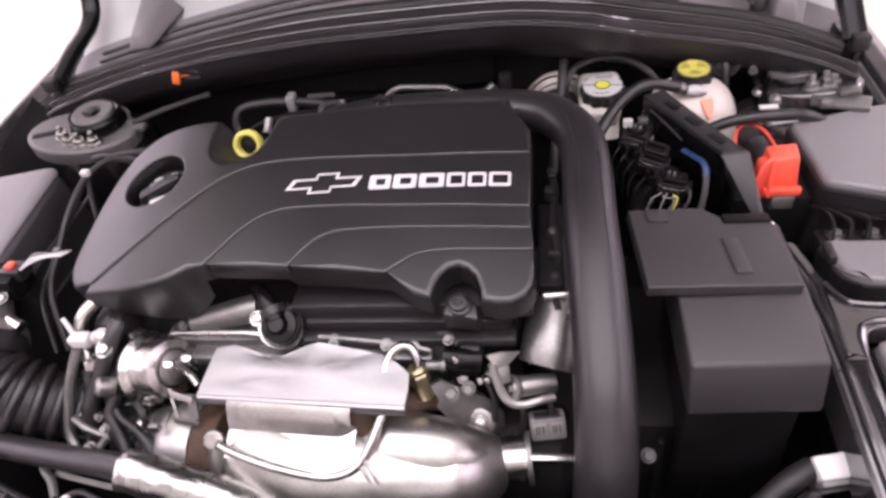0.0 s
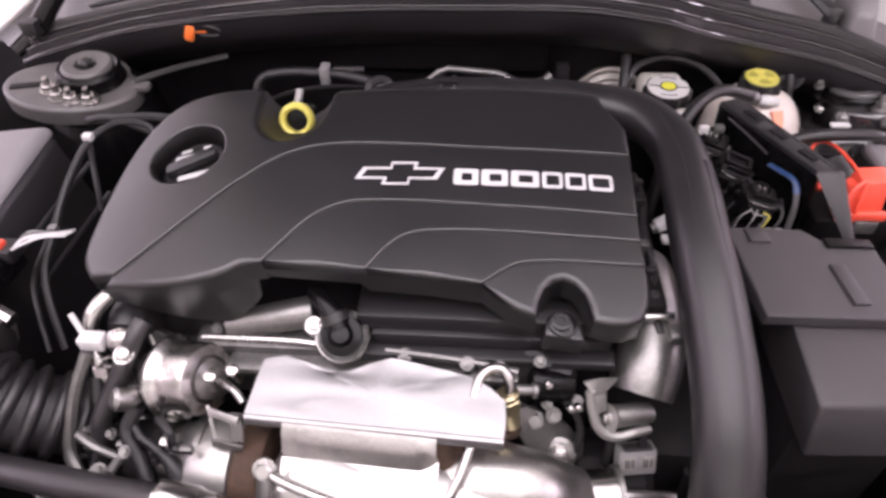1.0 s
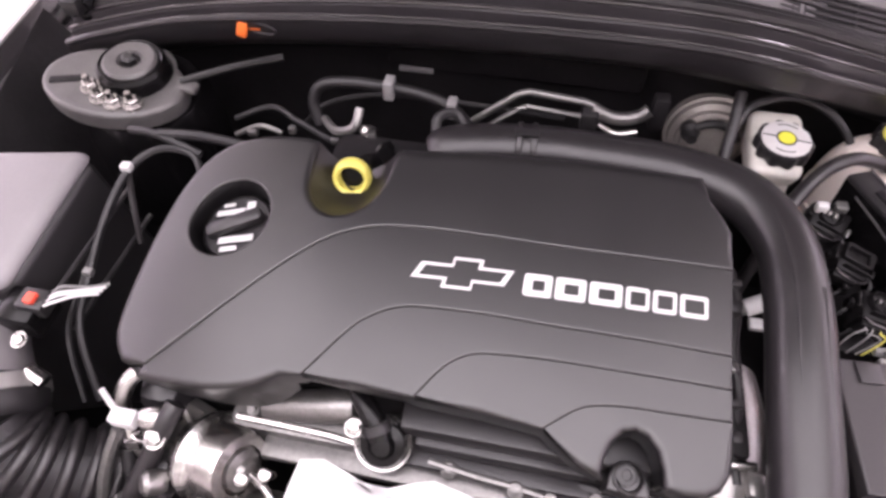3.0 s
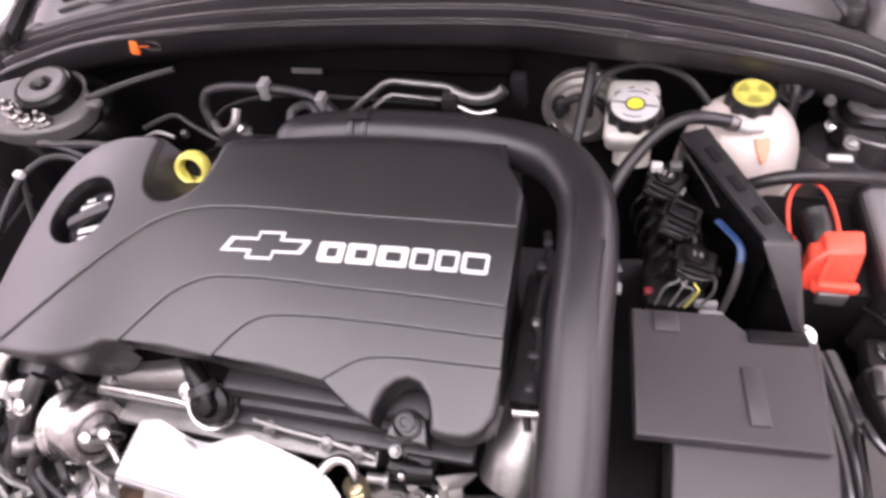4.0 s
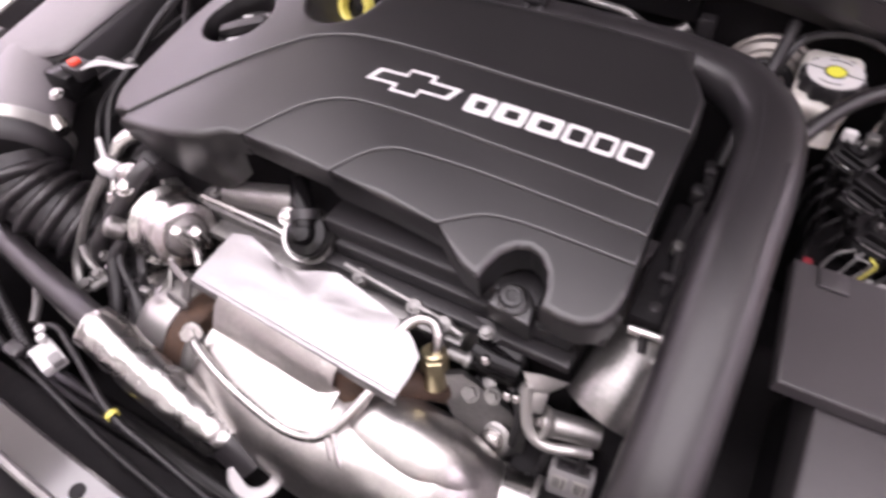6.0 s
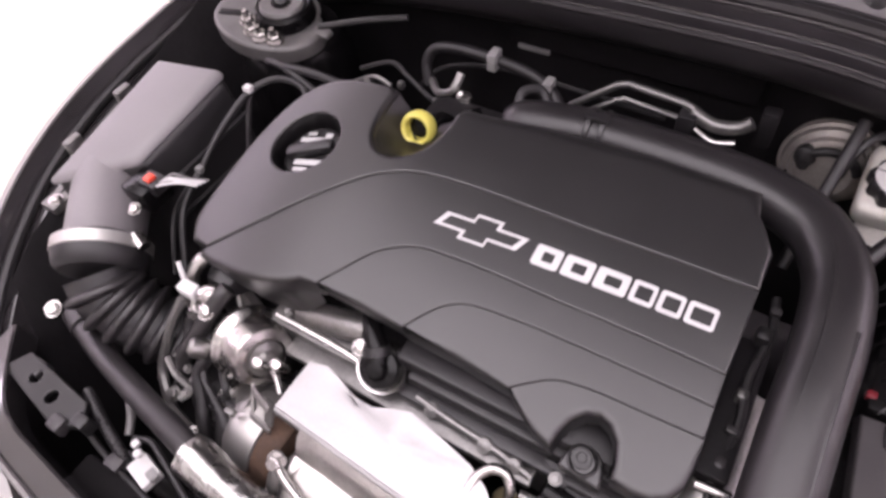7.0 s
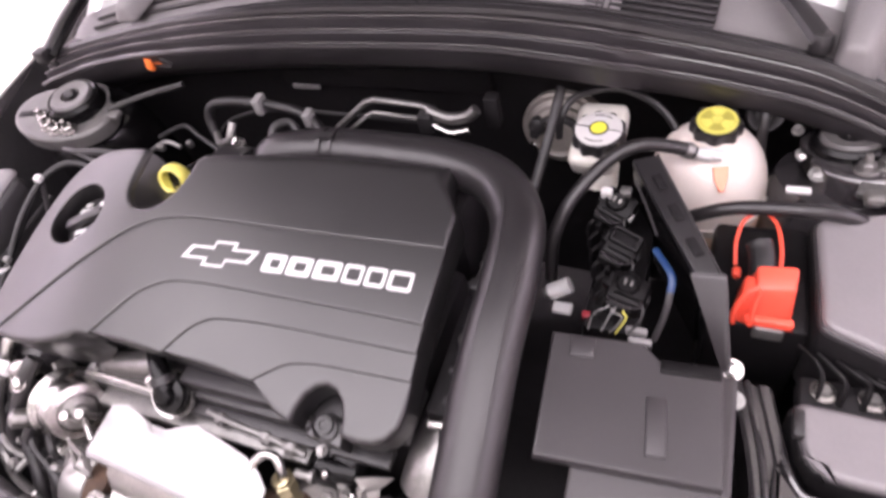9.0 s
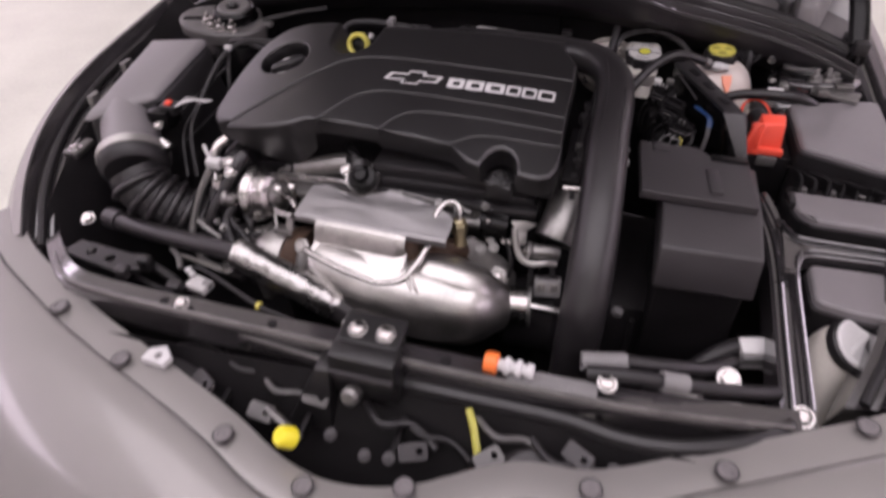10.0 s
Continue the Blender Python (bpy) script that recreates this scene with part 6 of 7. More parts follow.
hull(pb, [(0.460, 0.572, 0.806), (0.468, 0.570, 0.806), (0.470, 0.576, 0.808), (0.462, 0.578, 0.808), B0 + Vector((-0.004, -0.004, -0.002)), B1 + Vector((0.004, -0.004, -0.002)), B1 + Vector((0.004, 0.002, 0)), B0 + Vector((-0.004, 0.002, 0))], 0.0015)
part("end_flap", pb, PLASTIC_GREY, pan, "dark grey tapered end flap")
for f in (0.25, 0.52, 0.80):
    c = A0.lerp(B1, f) * 0.5 + A1.lerp(B0, f) * 0.5
    d = (B0 - A0).normalized()
    mm = Matrix.Translation(c + Vector((0, 0, 0.001))) @ Matrix.Rotation(math.atan2(d.y, d.x), 4, "Z")
    part("slot", box(BM(), (0, 0, 0), (0.024, 0.010, 0.003), 0.001, mm), DARK, pan, "dark slot")
part("blue_strip", tube(BM(), [(0.380, 0.674, 0.862), (0.388, 0.663, 0.862), (0.399, 0.646, 0.862), (0.402, 0.636, 0.858), (0.4015, 0.628, 0.852)], 0.0040, 10, 5, flat=0.5), BLUE, pan, "blue tape strip")
part("grey_tail", tube(BM(), [(0.4015, 0.628, 0.852), (0.401, 0.620, 0.842), (0.398, 0.610, 0.824), (0.392, 0.598, 0.802)], 0.0036, 8, 4, flat=0.5), PLASTIC_GREY, pan, "grey end of the tape")
part("pale_edge", tube(BM(), [(0.348, 0.757, 0.876), (0.366, 0.720, 0.872), (0.380, 0.688, 0.868)], 0.0013, 6, 4), PLASTIC_GREY, pan, "thin grey edge")
bolt((0.470, 0.579, 0.803), (-0.1, -0.4, 0.9), 0.0085, 0.008, STEEL)
solo("bolt_spacer", lathe(BM(), [(0.007, -0.03), (0.009, -0.008), (0.009, 0.0)], 14, along((0.478, 0.556, 0.785), (0, -0.3, 1))), DULLSTEEL, "dull steel spacer below the bracket bolt", "spacer")

rel = thing("relay_block", "stack of black relays and connectors with loose wires", "relay block", (0.335, 0.68, 0.78))
for k in range(3):
    c = Vector((0.330, 0.742, 0.842)).lerp(Vector((0.360, 0.634, 0.842)), k / 2)
    mm = Matrix.Translation(c + Vector((0, -0.004 * k, 0.006))) @ pose(0, 0, 0, 22 - 8 * k, 12 + 4 * (k % 2), -20 + 6 * k)
    w_ = 0.040 - 0.003 * (k % 2)
    rl = part("relay", box(BM(), (0, 0, -0.012), (w_, 0.034, 0.034), 0.004, mm), CONNECTOR, rel, "black moulded connector")
    if k == 1:
        part("rim", plate(BM(), [rounded(-0.017, 0.017, -0.004, 0.016, 0.003), rounded(-0.014, 0.012, 0.000, 0.012, 0.002)], 0.011, 0.004, 0.0012, mm), CONNECTOR, rl)
    else:
        part("socket", lathe(BM(), [(0.013, -0.002), (0.0135, 0.008), (0.0115, 0.011), (0.0095, 0.006)], 20, mm @ Matrix.Translation((-0.003, 0.004, 0))), CONNECTOR, rl, "round black socket")
        for px_ in (-0.006, 0.001):
            part("pin", box(BM(), (px_, 0.004, 0.008), (0.0025, 0.006, 0.006), 0.0005, mm), DULLSTEEL, rl, "small metal pin")
    part("latch", box(BM(), (0.002, -0.011, 0.007), (0.030, 0.002, 0.010), 0.0008, mm), CONNECTOR, rl)
    part("step", box(BM(), (-0.004, -0.020, -0.008), (0.028, 0.010, 0.020), 0.003, mm), CONNECTOR, rl)
    # thin glossy tube added to draw the highlight along the relay's edge
    part("lip", tube(BM(), [mm @ Vector(v) for v in ((-0.018, -0.018, 0.005), (-0.010, -0.022, 0.006), (0.008, -0.022, 0.006), (0.018, -0.016, 0.005))], 0.0013, 6, 3), PAINT_BLACK, rl, "glossy lip added for the edge highlight")
    part("side_clip", box(BM(), (-w_ / 2 - 0.001, 0.004, -0.004), (0.004, 0.018, 0.014), 0.001, mm), CONNECTOR, rl)
    part("prong", box(BM(), (w_ / 2 + 0.002, -0.006, 0.0), (0.003, 0.010, 0.016), 0.001, mm), DULLSTEEL if k == 0 else CONNECTOR, rl)
    part("wire", tube(BM(), [mm @ Vector(v) for v in ((0.012, -0.010, 0.004), (0.020, -0.018, 0.008), (0.022, -0.030, 0.000), (0.016, -0.040, -0.012))], 0.0016, 6, 4), RUBBER, rl, "thin black wire")
part("fuse_top", box(BM(), (0.317, 0.748, 0.862), (0.013, 0.010, 0.012), 0.002), CAP_GREY, rel, "pale square connector")
part("fuse_top", box(BM(), (0.338, 0.752, 0.862), (0.013, 0.012, 0.010), 0.002), DULLSTEEL, rel, "dull square connector")
for k in range(7):
    f = k / 6
    at = Vector((0.312, 0.735, 0.835)).lerp(Vector((0.345, 0.612, 0.838)), f)
    part("terminal", box(BM(), at + Vector((-0.004 * (k % 2), 0, 0.004 * (k % 3))), (0.006, 0.007, 0.012), 0.0015), DULLSTEEL if k % 3 == 0 else CONNECTOR, rel)
    part("lead", tube(BM(), [at + Vector((-0.002, 0, 0)), at + Vector((-0.012, -0.006, -0.010)), at + Vector((-0.016, -0.002, -0.030)), at + Vector((-0.014, 0.004, -0.06))], 0.0018, 6, 4), RUBBER, rel, "thin black lead")
part("red_plug", box(BM(), (0.318, 0.612, 0.806), (0.010, 0.009, 0.009), 0.002), RED_DARK, rel, "dull red plug")
part("base", box(BM(), (0.345, 0.69, 0.780), (0.06, 0.19, 0.06), 0.006, I4), CONNECTOR, rel)
for k, (x0, wm, wl) in enumerate(((0.344, GREYMARK, "grey wire"), (0.352, GREYMARK, "grey wire"), (0.361, YELLOW, "yellow wire"), (0.349, GREYMARK, "grey wire"))):
    part("wire", tube(BM(), [(x0, 0.606, 0.846), (x0 - 0.002, 0.600, 0.848 - 0.002 * k), (x0 - 0.014 + 0.008 * k, 0.594, 0.842), (x0 - 0.020 + 0.006 * k, 0.590, 0.815)], 0.0010, 6, 4), wm, rel, wl)
part("grey_plug", box(BM(), (0.374, 0.594, 0.820), (0.022, 0.007, 0.010), 0.002, I4), GREYMARK, rel, "grey ribbed plug")
part("grey_plug", box(BM(), (0.379, 0.584, 0.816), (0.024, 0.007, 0.010), 0.002, I4), GREYMARK, rel, "grey ribbed plug")
cn = thing("silver_connector", "pale cylindrical connector beside the air pipe", "connector", (0.272, 0.663, 0.75))
part("barrel", tube(BM(), [(0.262, 0.664, 0.762), (0.286, 0.672, 0.773)], 0.0105, 14, 2), PALE, cn)
part("collar", tube(BM(), [(0.256, 0.662, 0.760), (0.263, 0.664, 0.763)], 0.008, 14, 2), DULLSTEEL, cn)
part("tab", box(BM(), (0.280, 0.650, 0.752), (0.024, 0.015, 0.008), 0.002), PALE, cn)

# red terminal cover
rt = thing("battery_terminal_cover", "red plastic positive terminal cover with a red strap loop", "terminal cover", (0.49, 0.64, 0.8))
rb = BM()
hull(rb, [(0.480, 0.622, 0.806), (0.524, 0.626, 0.806), (0.528, 0.664, 0.806), (0.478, 0.660, 0.806), (0.486, 0.630, 0.854), (0.520, 0.634, 0.856), (0.522, 0.660, 0.860), (0.484, 0.656, 0.860)], 0.0035, 2)
part("cover", rb, RED, rt)
rb = BM()
hull(rb, [(0.468, 0.622, 0.802), (0.484, 0.620, 0.802), (0.484, 0.646, 0.802), (0.470, 0.648, 0.802), (0.473, 0.630, 0.844), (0.488, 0.628, 0.848), (0.488, 0.650, 0.850), (0.475, 0.652, 0.846)], 0.003, 2)
part("hinge_block", rb, RED, rt)
part("front_lip", box(BM(), (0.503, 0.6215, 0.812), (0.046, 0.010, 0.012), 0.003), RED, rt)
part("rib", tube(BM(), [(0.470, 0.620, 0.804), (0.469, 0.621, 0.825), (0.476, 0.627, 0.846), (0.487, 0.631, 0.856)], 0.0032, 8, 4), RED, rt)
part("rib", tube(BM(), [(0.486, 0.618, 0.806), (0.486, 0.622, 0.832), (0.489, 0.629, 0.852)], 0.0028, 8, 4), RED, rt)
part("strap", tube(BM(), [(0.468, 0.690, 0.812), (0.466, 0.715, 0.822), (0.472, 0.740, 0.830), (0.489, 0.753, 0.832), (0.504, 0.738, 0.832), (0.510, 0.705, 0.831), (0.509, 0.672, 0.834), (0.508, 0.660, 0.846)], 0.0022, 8, 6), RED, rt, "thin red loop")
part("strap_end", box(BM(), (0.470, 0.682, 0.808), (0.009, 0.012, 0.010), 0.003), RED, rt)
part("terminal", box(BM(), (0.505, 0.63, 0.796), (0.03, 0.03, 0.02), 0.003), DULLSTEEL, rt, "grey lead terminal")
rt.location = rt.location + Vector((-0.004, 0.012, 0.006))
solo("battery_block", box(BM(), (0.49, 0.70, 0.735), (0.10, 0.14, 0.15), 0.008), CONNECTOR, "black plastic battery top beside the terminal", "battery")
hose("battery_cable", [(0.484, 0.722, 0.835), (0.487, 0.712, 0.832), (0.490, 0.690, 0.828), (0.49, 0.664, 0.815)], 0.014, RUBBER, "thick black battery cable boot", "cable", 12)

# fuse boxes beside the wing
def fuse_lid(name, corners, z, th, label, bev=0.006):
    t = thing(name, label, "fuse box", (0.62, sum(c[1] for c in corners) / len(corners), 0.6), "fuse boxes")
    mm = Matrix.Translation((0, 0, z)) @ I4
    lid = BM()
    plate(lid, [corners], 0.0, -th, bev, mm)
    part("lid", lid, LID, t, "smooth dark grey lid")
    cx, cy = sum(c[0] for c in corners) / len(corners), sum(c[1] for c in corners) / len(corners)
    big = [(cx + (x - cx) * 1.05, cy + (y - cy) * 1.05) for x, y in corners]
    rimb = BM()
    plate(rimb, [big], -th * 0.6, -0.12, 0.004, mm)
    part("case", rimb, DARK, t, "black lower case")
    lip = BM()
    mid = [(cx + (x - cx) * 1.03, cy + (y - cy) * 1.03) for x, y in corners]
    plate(lip, [mid], -th * 0.45, -th, 0.002, mm)
    part("lid_step", lip, PLASTIC_GREY, t)
    return t


def corner_round(pts, r=0.012, n=3):
    outl = []
    P = [Vector((x, y)) for x, y in pts]
    for i, p in enumerate(P):
        a = (P[i - 1] - p).normalized() * r
        b = (P[(i + 1) % len(P)] - p).normalized() * r
        for k in range(n + 1):
            t = k / n
            q = (p + a) * (1 - t) ** 2 + p * 2 * t * (1 - t) + (p + b) * t * t
            outl.append((q.x, q.y))
    return outl


fuse_lid("fuse_box", corner_round([(0.545, 0.628), (0.655, 0.584), (0.685, 0.592), (0.685, 0.80), (0.655, 0.797), (0.54, 0.765)]), 0.838, 0.018, "large flat fuse box with a grey lid")
f2 = fuse_lid("fuse_box", corner_round([(0.540, 0.505), (0.556, 0.493), (0.70, 0.488), (0.70, 0.558), (0.528, 0.562)]), 0.798, 0.020, "fuse box with a latched grey lid")
part("latch", box(BM(), (0.5315, 0.538, 0.797), (0.010, 0.028, 0.012), 0.002), PLASTIC, f2)
fuse_lid("fuse_box", corner_round([(0.552, 0.356), (0.60, 0.344), (0.70, 0.338), (0.70, 0.434), (0.552, 0.430)]), 0.768, 0.028, "lower fuse box with a rounded grey lid")
gap = thing("cable_rail", "black cable rail with steel studs between the fuse boxes", "cable rail", (0.62, 0.585, 0.75))
part("rail", box(BM(), (0.62, 0.585, 0.765), (0.17, 0.035, 0.03), 0.006), DARK, gap)
for k in range(4):
    part("stud", hexhead(BM(), Matrix.Translation((0.556 + 0.042 * k, 0.585, 0.780)), 0.0065, 0.010), DULLSTEEL, gap, "steel stud nut")
    part("cable_eye", lathe(BM(), [(0.008, 0.0), (0.0125, 0.0005), (0.0125, 0.003), (0.008, 0.0035)], 16, Matrix.Translation((0.556 + 0.042 * k, 0.585, 0.781)), False), STEEL, gap, "bright cable eye")
for k in range(8):
    part("cable", tube(BM(), [(0.530 + 0.017 * k, 0.622 - 0.006 * k, 0.802), (0.545 + 0.018 * k, 0.604 - 0.004 * k, 0.806 - 0.004 * (k % 2)), (0.552 + 0.020 * k, 0.590, 0.798), (0.550 + 0.020 * k, 0.574, 0.78)], 0.0022 + 0.0006 * (k % 3), 8, 4), CONNECTOR, gap)

# glossy wing rail
rail = thing("wing_rail", "glossy black enamelled wing support rail", "wing rail", (0.51, 0.4, 0.7))
rr = BM()
RL = catmull([(0.494, 0.585, 0.772), (0.514, 0.50, 0.768), (0.521, 0.42, 0.762), (0.523, 0.30, 0.745), (0.528, 0.175, 0.722)], 6)
rows = []
for off, dz in ((-0.022, -0.05), (-0.020, -0.004), (-0.016, 0.0), (-0.008, 0.0), (-0.005, -0.004), (0.004, -0.004), (0.007, 0.0), (0.015, 0.0), (0.019, -0.004), (0.021, -0.05)):
    rows.append([p + Vector((off, 0, dz)) for p in RL])
band(rr, rows)
part("rail", rr, PAINT_BLACK, rail)
part("branch", plate(BM(), [corner_round([(0.516, 0.512), (0.535, 0.484), (0.70, 0.480), (0.70, 0.447), (0.548, 0.443), (0.536, 0.40), (0.512, 0.40)], 0.014)], 0.7725, 0.745, 0.005), PAINT_BLACK, rail, "glossy cross shelf")
part("branch_bead", tube(BM(), [(0.700, 0.472, 0.774), (0.60, 0.474, 0.774), (0.548, 0.477, 0.774), (0.534, 0.487, 0.774), (0.524, 0.510, 0.774)], 0.004, 8, 5), PAINT_BLACK, rail, "raised glossy bead")
part("branch_bead", tube(BM(), [(0.700, 0.454, 0.774), (0.60, 0.453, 0.774), (0.552, 0.450, 0.774), (0.538, 0.436, 0.773), (0.533, 0.40, 0.768), (0.536, 0.32, 0.752), (0.541, 0.20, 0.730)], 0.004, 8, 5), PAINT_BLACK, rail, "raised glossy bead")
part("rail_bead", tube(BM(), [(0.488, 0.585, 0.774), (0.507, 0.50, 0.770), (0.513, 0.42, 0.765), (0.515, 0.30, 0.748), (0.520, 0.175, 0.725)], 0.0035, 8, 5), PAINT_BLACK, rail, "raised glossy bead")
part("end_plate", box(BM(), (0.528, 0.185, 0.716), (0.045, 0.04, 0.008), 0.003), DULLSTEEL, rail, "dull steel end plate")
plug = thing("loom_plug", "silver grey loom plug with a red lock on a black cable", "plug", (0.515, 0.34, 0.66))
mm = Matrix.Translation((0.497, 0.318, 0.690)) @ pose(0, 0, 0, 15, 0, 12)
part("upper_shell", box(BM(), (0, 0, 0.012), (0.056, 0.026, 0.016), 0.004, mm), PALE, plug, "pale grey shell")
part("lower_shell", box(BM(), (0.002, -0.006, -0.016), (0.054, 0.026, 0.016), 0.004, mm), PALE, plug, "pale grey shell")
part("core", box(BM(), (0, -0.002, -0.002), (0.052, 0.032, 0.030), 0.003, mm), GREYMARK, plug, "grey plug body")
part("lock", box(BM(), (0.031, -0.004, 0.008), (0.008, 0.014, 0.010), 0.002, mm), RED, plug, "small red lock")
part("cable", tube(BM(), [(0.472, 0.316, 0.694), (0.445, 0.300, 0.690), (0.415, 0.282, 0.668), (0.38, 0.268, 0.64), (0.36, 0.26, 0.60)], 0.013, 10, 5), RUBBER, plug)
for at in ((0.455, 0.222, 0.718), (0.405, 0.195, 0.735), (0.36, 0.16, 0.745)):
    bolt(at, (0, -0.4, 0.9), 0.008, 0.010, STEEL)
rf = thing("washer_pump_pipe", "grey coupling on a horizontal black pipe", "coupling", (0.33, 0.17, 0.74))
part("coupling", tube(BM(), [(0.355, 0.158, 0.787), (0.385, 0.164, 0.780)], 0.012, 12, 2), GREYMARK, rf)
part("pipe", tube(BM(), [(0.27, 0.145, 0.79), (0.315, 0.150, 0.792), (0.40, 0.168, 0.775), (0.46, 0.19, 0.755), (0.50, 0.21, 0.74)], 0.009, 10, 5), RUBBER, rf)
solo("round_plug", lathe(BM(), [(0.020, -0.02), (0.022, -0.01), (0.022, 0.006), (0.016, 0.012)], 18, along((0.385, 0.165, 0.752), (0, -0.6, 0.8))), DULLSTEEL, "dull round plug behind the front rail", "plug")

# ---- brake and coolant reservoirs ----
bo = thing("brake_booster", "round metal brake booster on the bulkhead", "brake booster", (0.235, 0.95, 0.8))
mbo = along((0.222, 0.934, 0.792), (0, -1, 0.12))
part("shell", lathe(BM(), [(0.055, -0.05), (0.057, 0.0), (0.053, 0.010), (0.046, 0.014), (0.044, 0.020), (0.040, 0.022), (0.038, 0.028), (0.028, 0.033), (0.024, 0.030), (0.020, 0.030)], 40, mbo), BEIGE_STEEL, bo)
part("seam", lathe(BM(), [(0.0560, -0.004), (0.0600, -0.002), (0.0600, 0.004), (0.0560, 0.006)], 40, mbo, False), BEIGE_STEEL, bo, "rolled bright seam")
part("check_valve", lathe(BM(), [(0.010, 0.0), (0.013, 0.004), (0.013, 0.016), (0.009, 0.020), (0.007, 0.034)], 18, mbo @ Matrix.Translation((-0.030, 0.018, 0.016))), RUBBER, bo, "black rubber check valve")
part("hose_ring", tube(BM(), [mbo @ Vector((0.034 * math.cos(radians(a_)), 0.034 * math.sin(radians(a_)), 0.030)) for a_ in range(20, 200, 30)], 0.006, 10, 4), RUBBER, bo, "curved black hose")
for a_ in (35, 215):
    part("stud", hexhead(BM(), mbo @ Matrix.Translation((0.046 * math.cos(radians(a_)), 0.046 * math.sin(radians(a_)), 0.012)), 0.007, 0.008), STEEL, bo, "bright stud nut")
br_ = thing("brake_fluid_reservoir", "milky white brake fluid reservoir with a black cap", "reservoir", (0.295, 0.84, 0.78))
rb = BM()
hull(rb, [(0.262, 0.812, 0.818), (0.318, 0.812, 0.818), (0.324, 0.885, 0.818), (0.264, 0.885, 0.818), (0.258, 0.798, 0.856), (0.324, 0.798, 0.856), (0.328, 0.900, 0.876), (0.258, 0.900, 0.876)], 0.012, 4)
part("bottle", rb, RESERVOIR, br_)
part("lower_bowl", tube(BM(), [(0.298, 0.822, 0.795), (0.298, 0.835, 0.822)], 0.024, 18, 3), RESERVOIR, br_)
part("neck", lathe(BM(), [(0.024, 0.85), (0.024, 0.868)], 24, Matrix.Translation((0.295, 0.838, 0))), RESERVOIR, br_)


def ribbed_cap(bm, m, r, h, n=10):
    rows = []
    for z, f in ((0, 0.97), (h * 0.15, 1.0), (h * 0.8, 1.0), (h, 0.94)):
        rows.append([bm.verts.new(m @ Vector(((r * f + 0.0022 * math.cos(n * a)) * math.cos(a), (r * f + 0.0022 * math.cos(n * a)) * math.sin(a), z))) for a in [2 * math.pi * k / 80 for k in range(80)]])
    for A, B in zip(rows, rows[1:]):
        for k in range(80):
            bm.faces.new((A[k - 1], A[k], B[k], B[k - 1]))
    bm.faces.new(rows[0])
    bm.faces.new(rows[-1])
    return bm


mc = Matrix.Translation((0.295, 0.838, 0.862)) @ pose(0, 0, 0, 4, 0, -8)
bcap = part("cap", ribbed_cap(BM(), mc, 0.033, 0.018), PLASTIC, br_, "black ribbed screw cap")
part("cap_disc", lathe(BM(), [(0.0295, 0.0165), (0.0295, 0.0192), (0.0285, 0.0198)], 36, mc), CAP_GREY, bcap, "pale grey printed disc")
part("cap_line", plate(BM(), [rounded(-0.028, -0.011, -0.0008, 0.0008, 0.0003)], 0.0204, 0.0196, 0.0001, mc), PLASTIC, bcap, "dark printed line")
part("cap_line", plate(BM(), [rounded(0.011, 0.028, -0.0008, 0.0008, 0.0003)], 0.0204, 0.0196, 0.0001, mc), PLASTIC, bcap, "dark printed line")
for a0 in (60, 240):
    arc = [radians(a0 + 10 * q) for q in range(7)]
    part("cap_arc", plate(BM(), [[(0.0235 * math.cos(q), 0.0235 * math.sin(q)) for q in arc] + [(0.0222 * math.cos(q), 0.0222 * math.sin(q)) for q in reversed(arc)]], 0.0204, 0.0196, 0.0001, mc), PLASTIC_GREY, bcap, "grey printed arc")
part("cap_dot_ring", lathe(BM(), [(0.0100, 0.0195), (0.0104, 0.0204), (0.0122, 0.0204), (0.0124, 0.0195)], 28, mc, False), PLASTIC_GREY, bcap)
part("cap_dot", lathe(BM(), [(0.0100, 0.0195), (0.0100, 0.0208)], 24, mc), LIME, bcap, "lime yellow centre dot")
br_.location = br_.location + Vector((-0.006, 0.014, -0.013))

ta = thing("coolant_tank", "round translucent white coolant tank with a black and yellow cap", "coolant tank", (0.42, 0.85, 0.70))
tb = BM()
T = 26
prof = []
for k in range(T + 1):
    a = -math.pi / 2 + math.pi * k / T
    prof.append((max(0.002, 0.073 * max(0.0, math.cos(a)) ** (0.58 if a > 0 else 0.30)), 0.776 + (0.090 if a > 0 else 0.12) * math.sin(a)))
mt_ = Matrix.Translation((0.424, 0.860, -0.008))
lathe(tb, [p for p in prof if p[1] > 0.757], 40, mt_, True)
part("upper_shell", tb, TANK, ta)
tb = BM()
lathe(tb, [(p[0] + 0.0006, p[1]) for p in prof if p[1] <= 0.764], 40, mt_, True)
part("lower_shell", tb, TANK_LOW, ta, "coolant-tinted lower half")
part("seam", lathe(BM(), [(0.0715, 0.772), (0.0755, 0.773), (0.0755, 0.777), (0.0715, 0.778)], 40, mt_, False), TANK, ta)
mcap = Matrix.Translation((0.426, 0.876, 0.842)) @ pose(0, 0, 0, 3, 0, 0) @ Matrix.Diagonal((0.90, 0.90, 1.0, 1.0))
part("neck", lathe(BM(), [(0.028, -0.012), (0.028, 0.004)], 26, mcap), TANK, ta)
tcap = part("cap", ribbed_cap(BM(), mcap, 0.0325, 0.030, 8), PLASTIC, ta, "black ribbed pressure cap")
part("cap_label", lathe(BM(), [(0.0265, 0.0285), (0.0265, 0.0312), (0.0258, 0.0318)], 32, mcap), YELLOW_LABEL, tcap, "yellow printed disc")
lbm = BM()
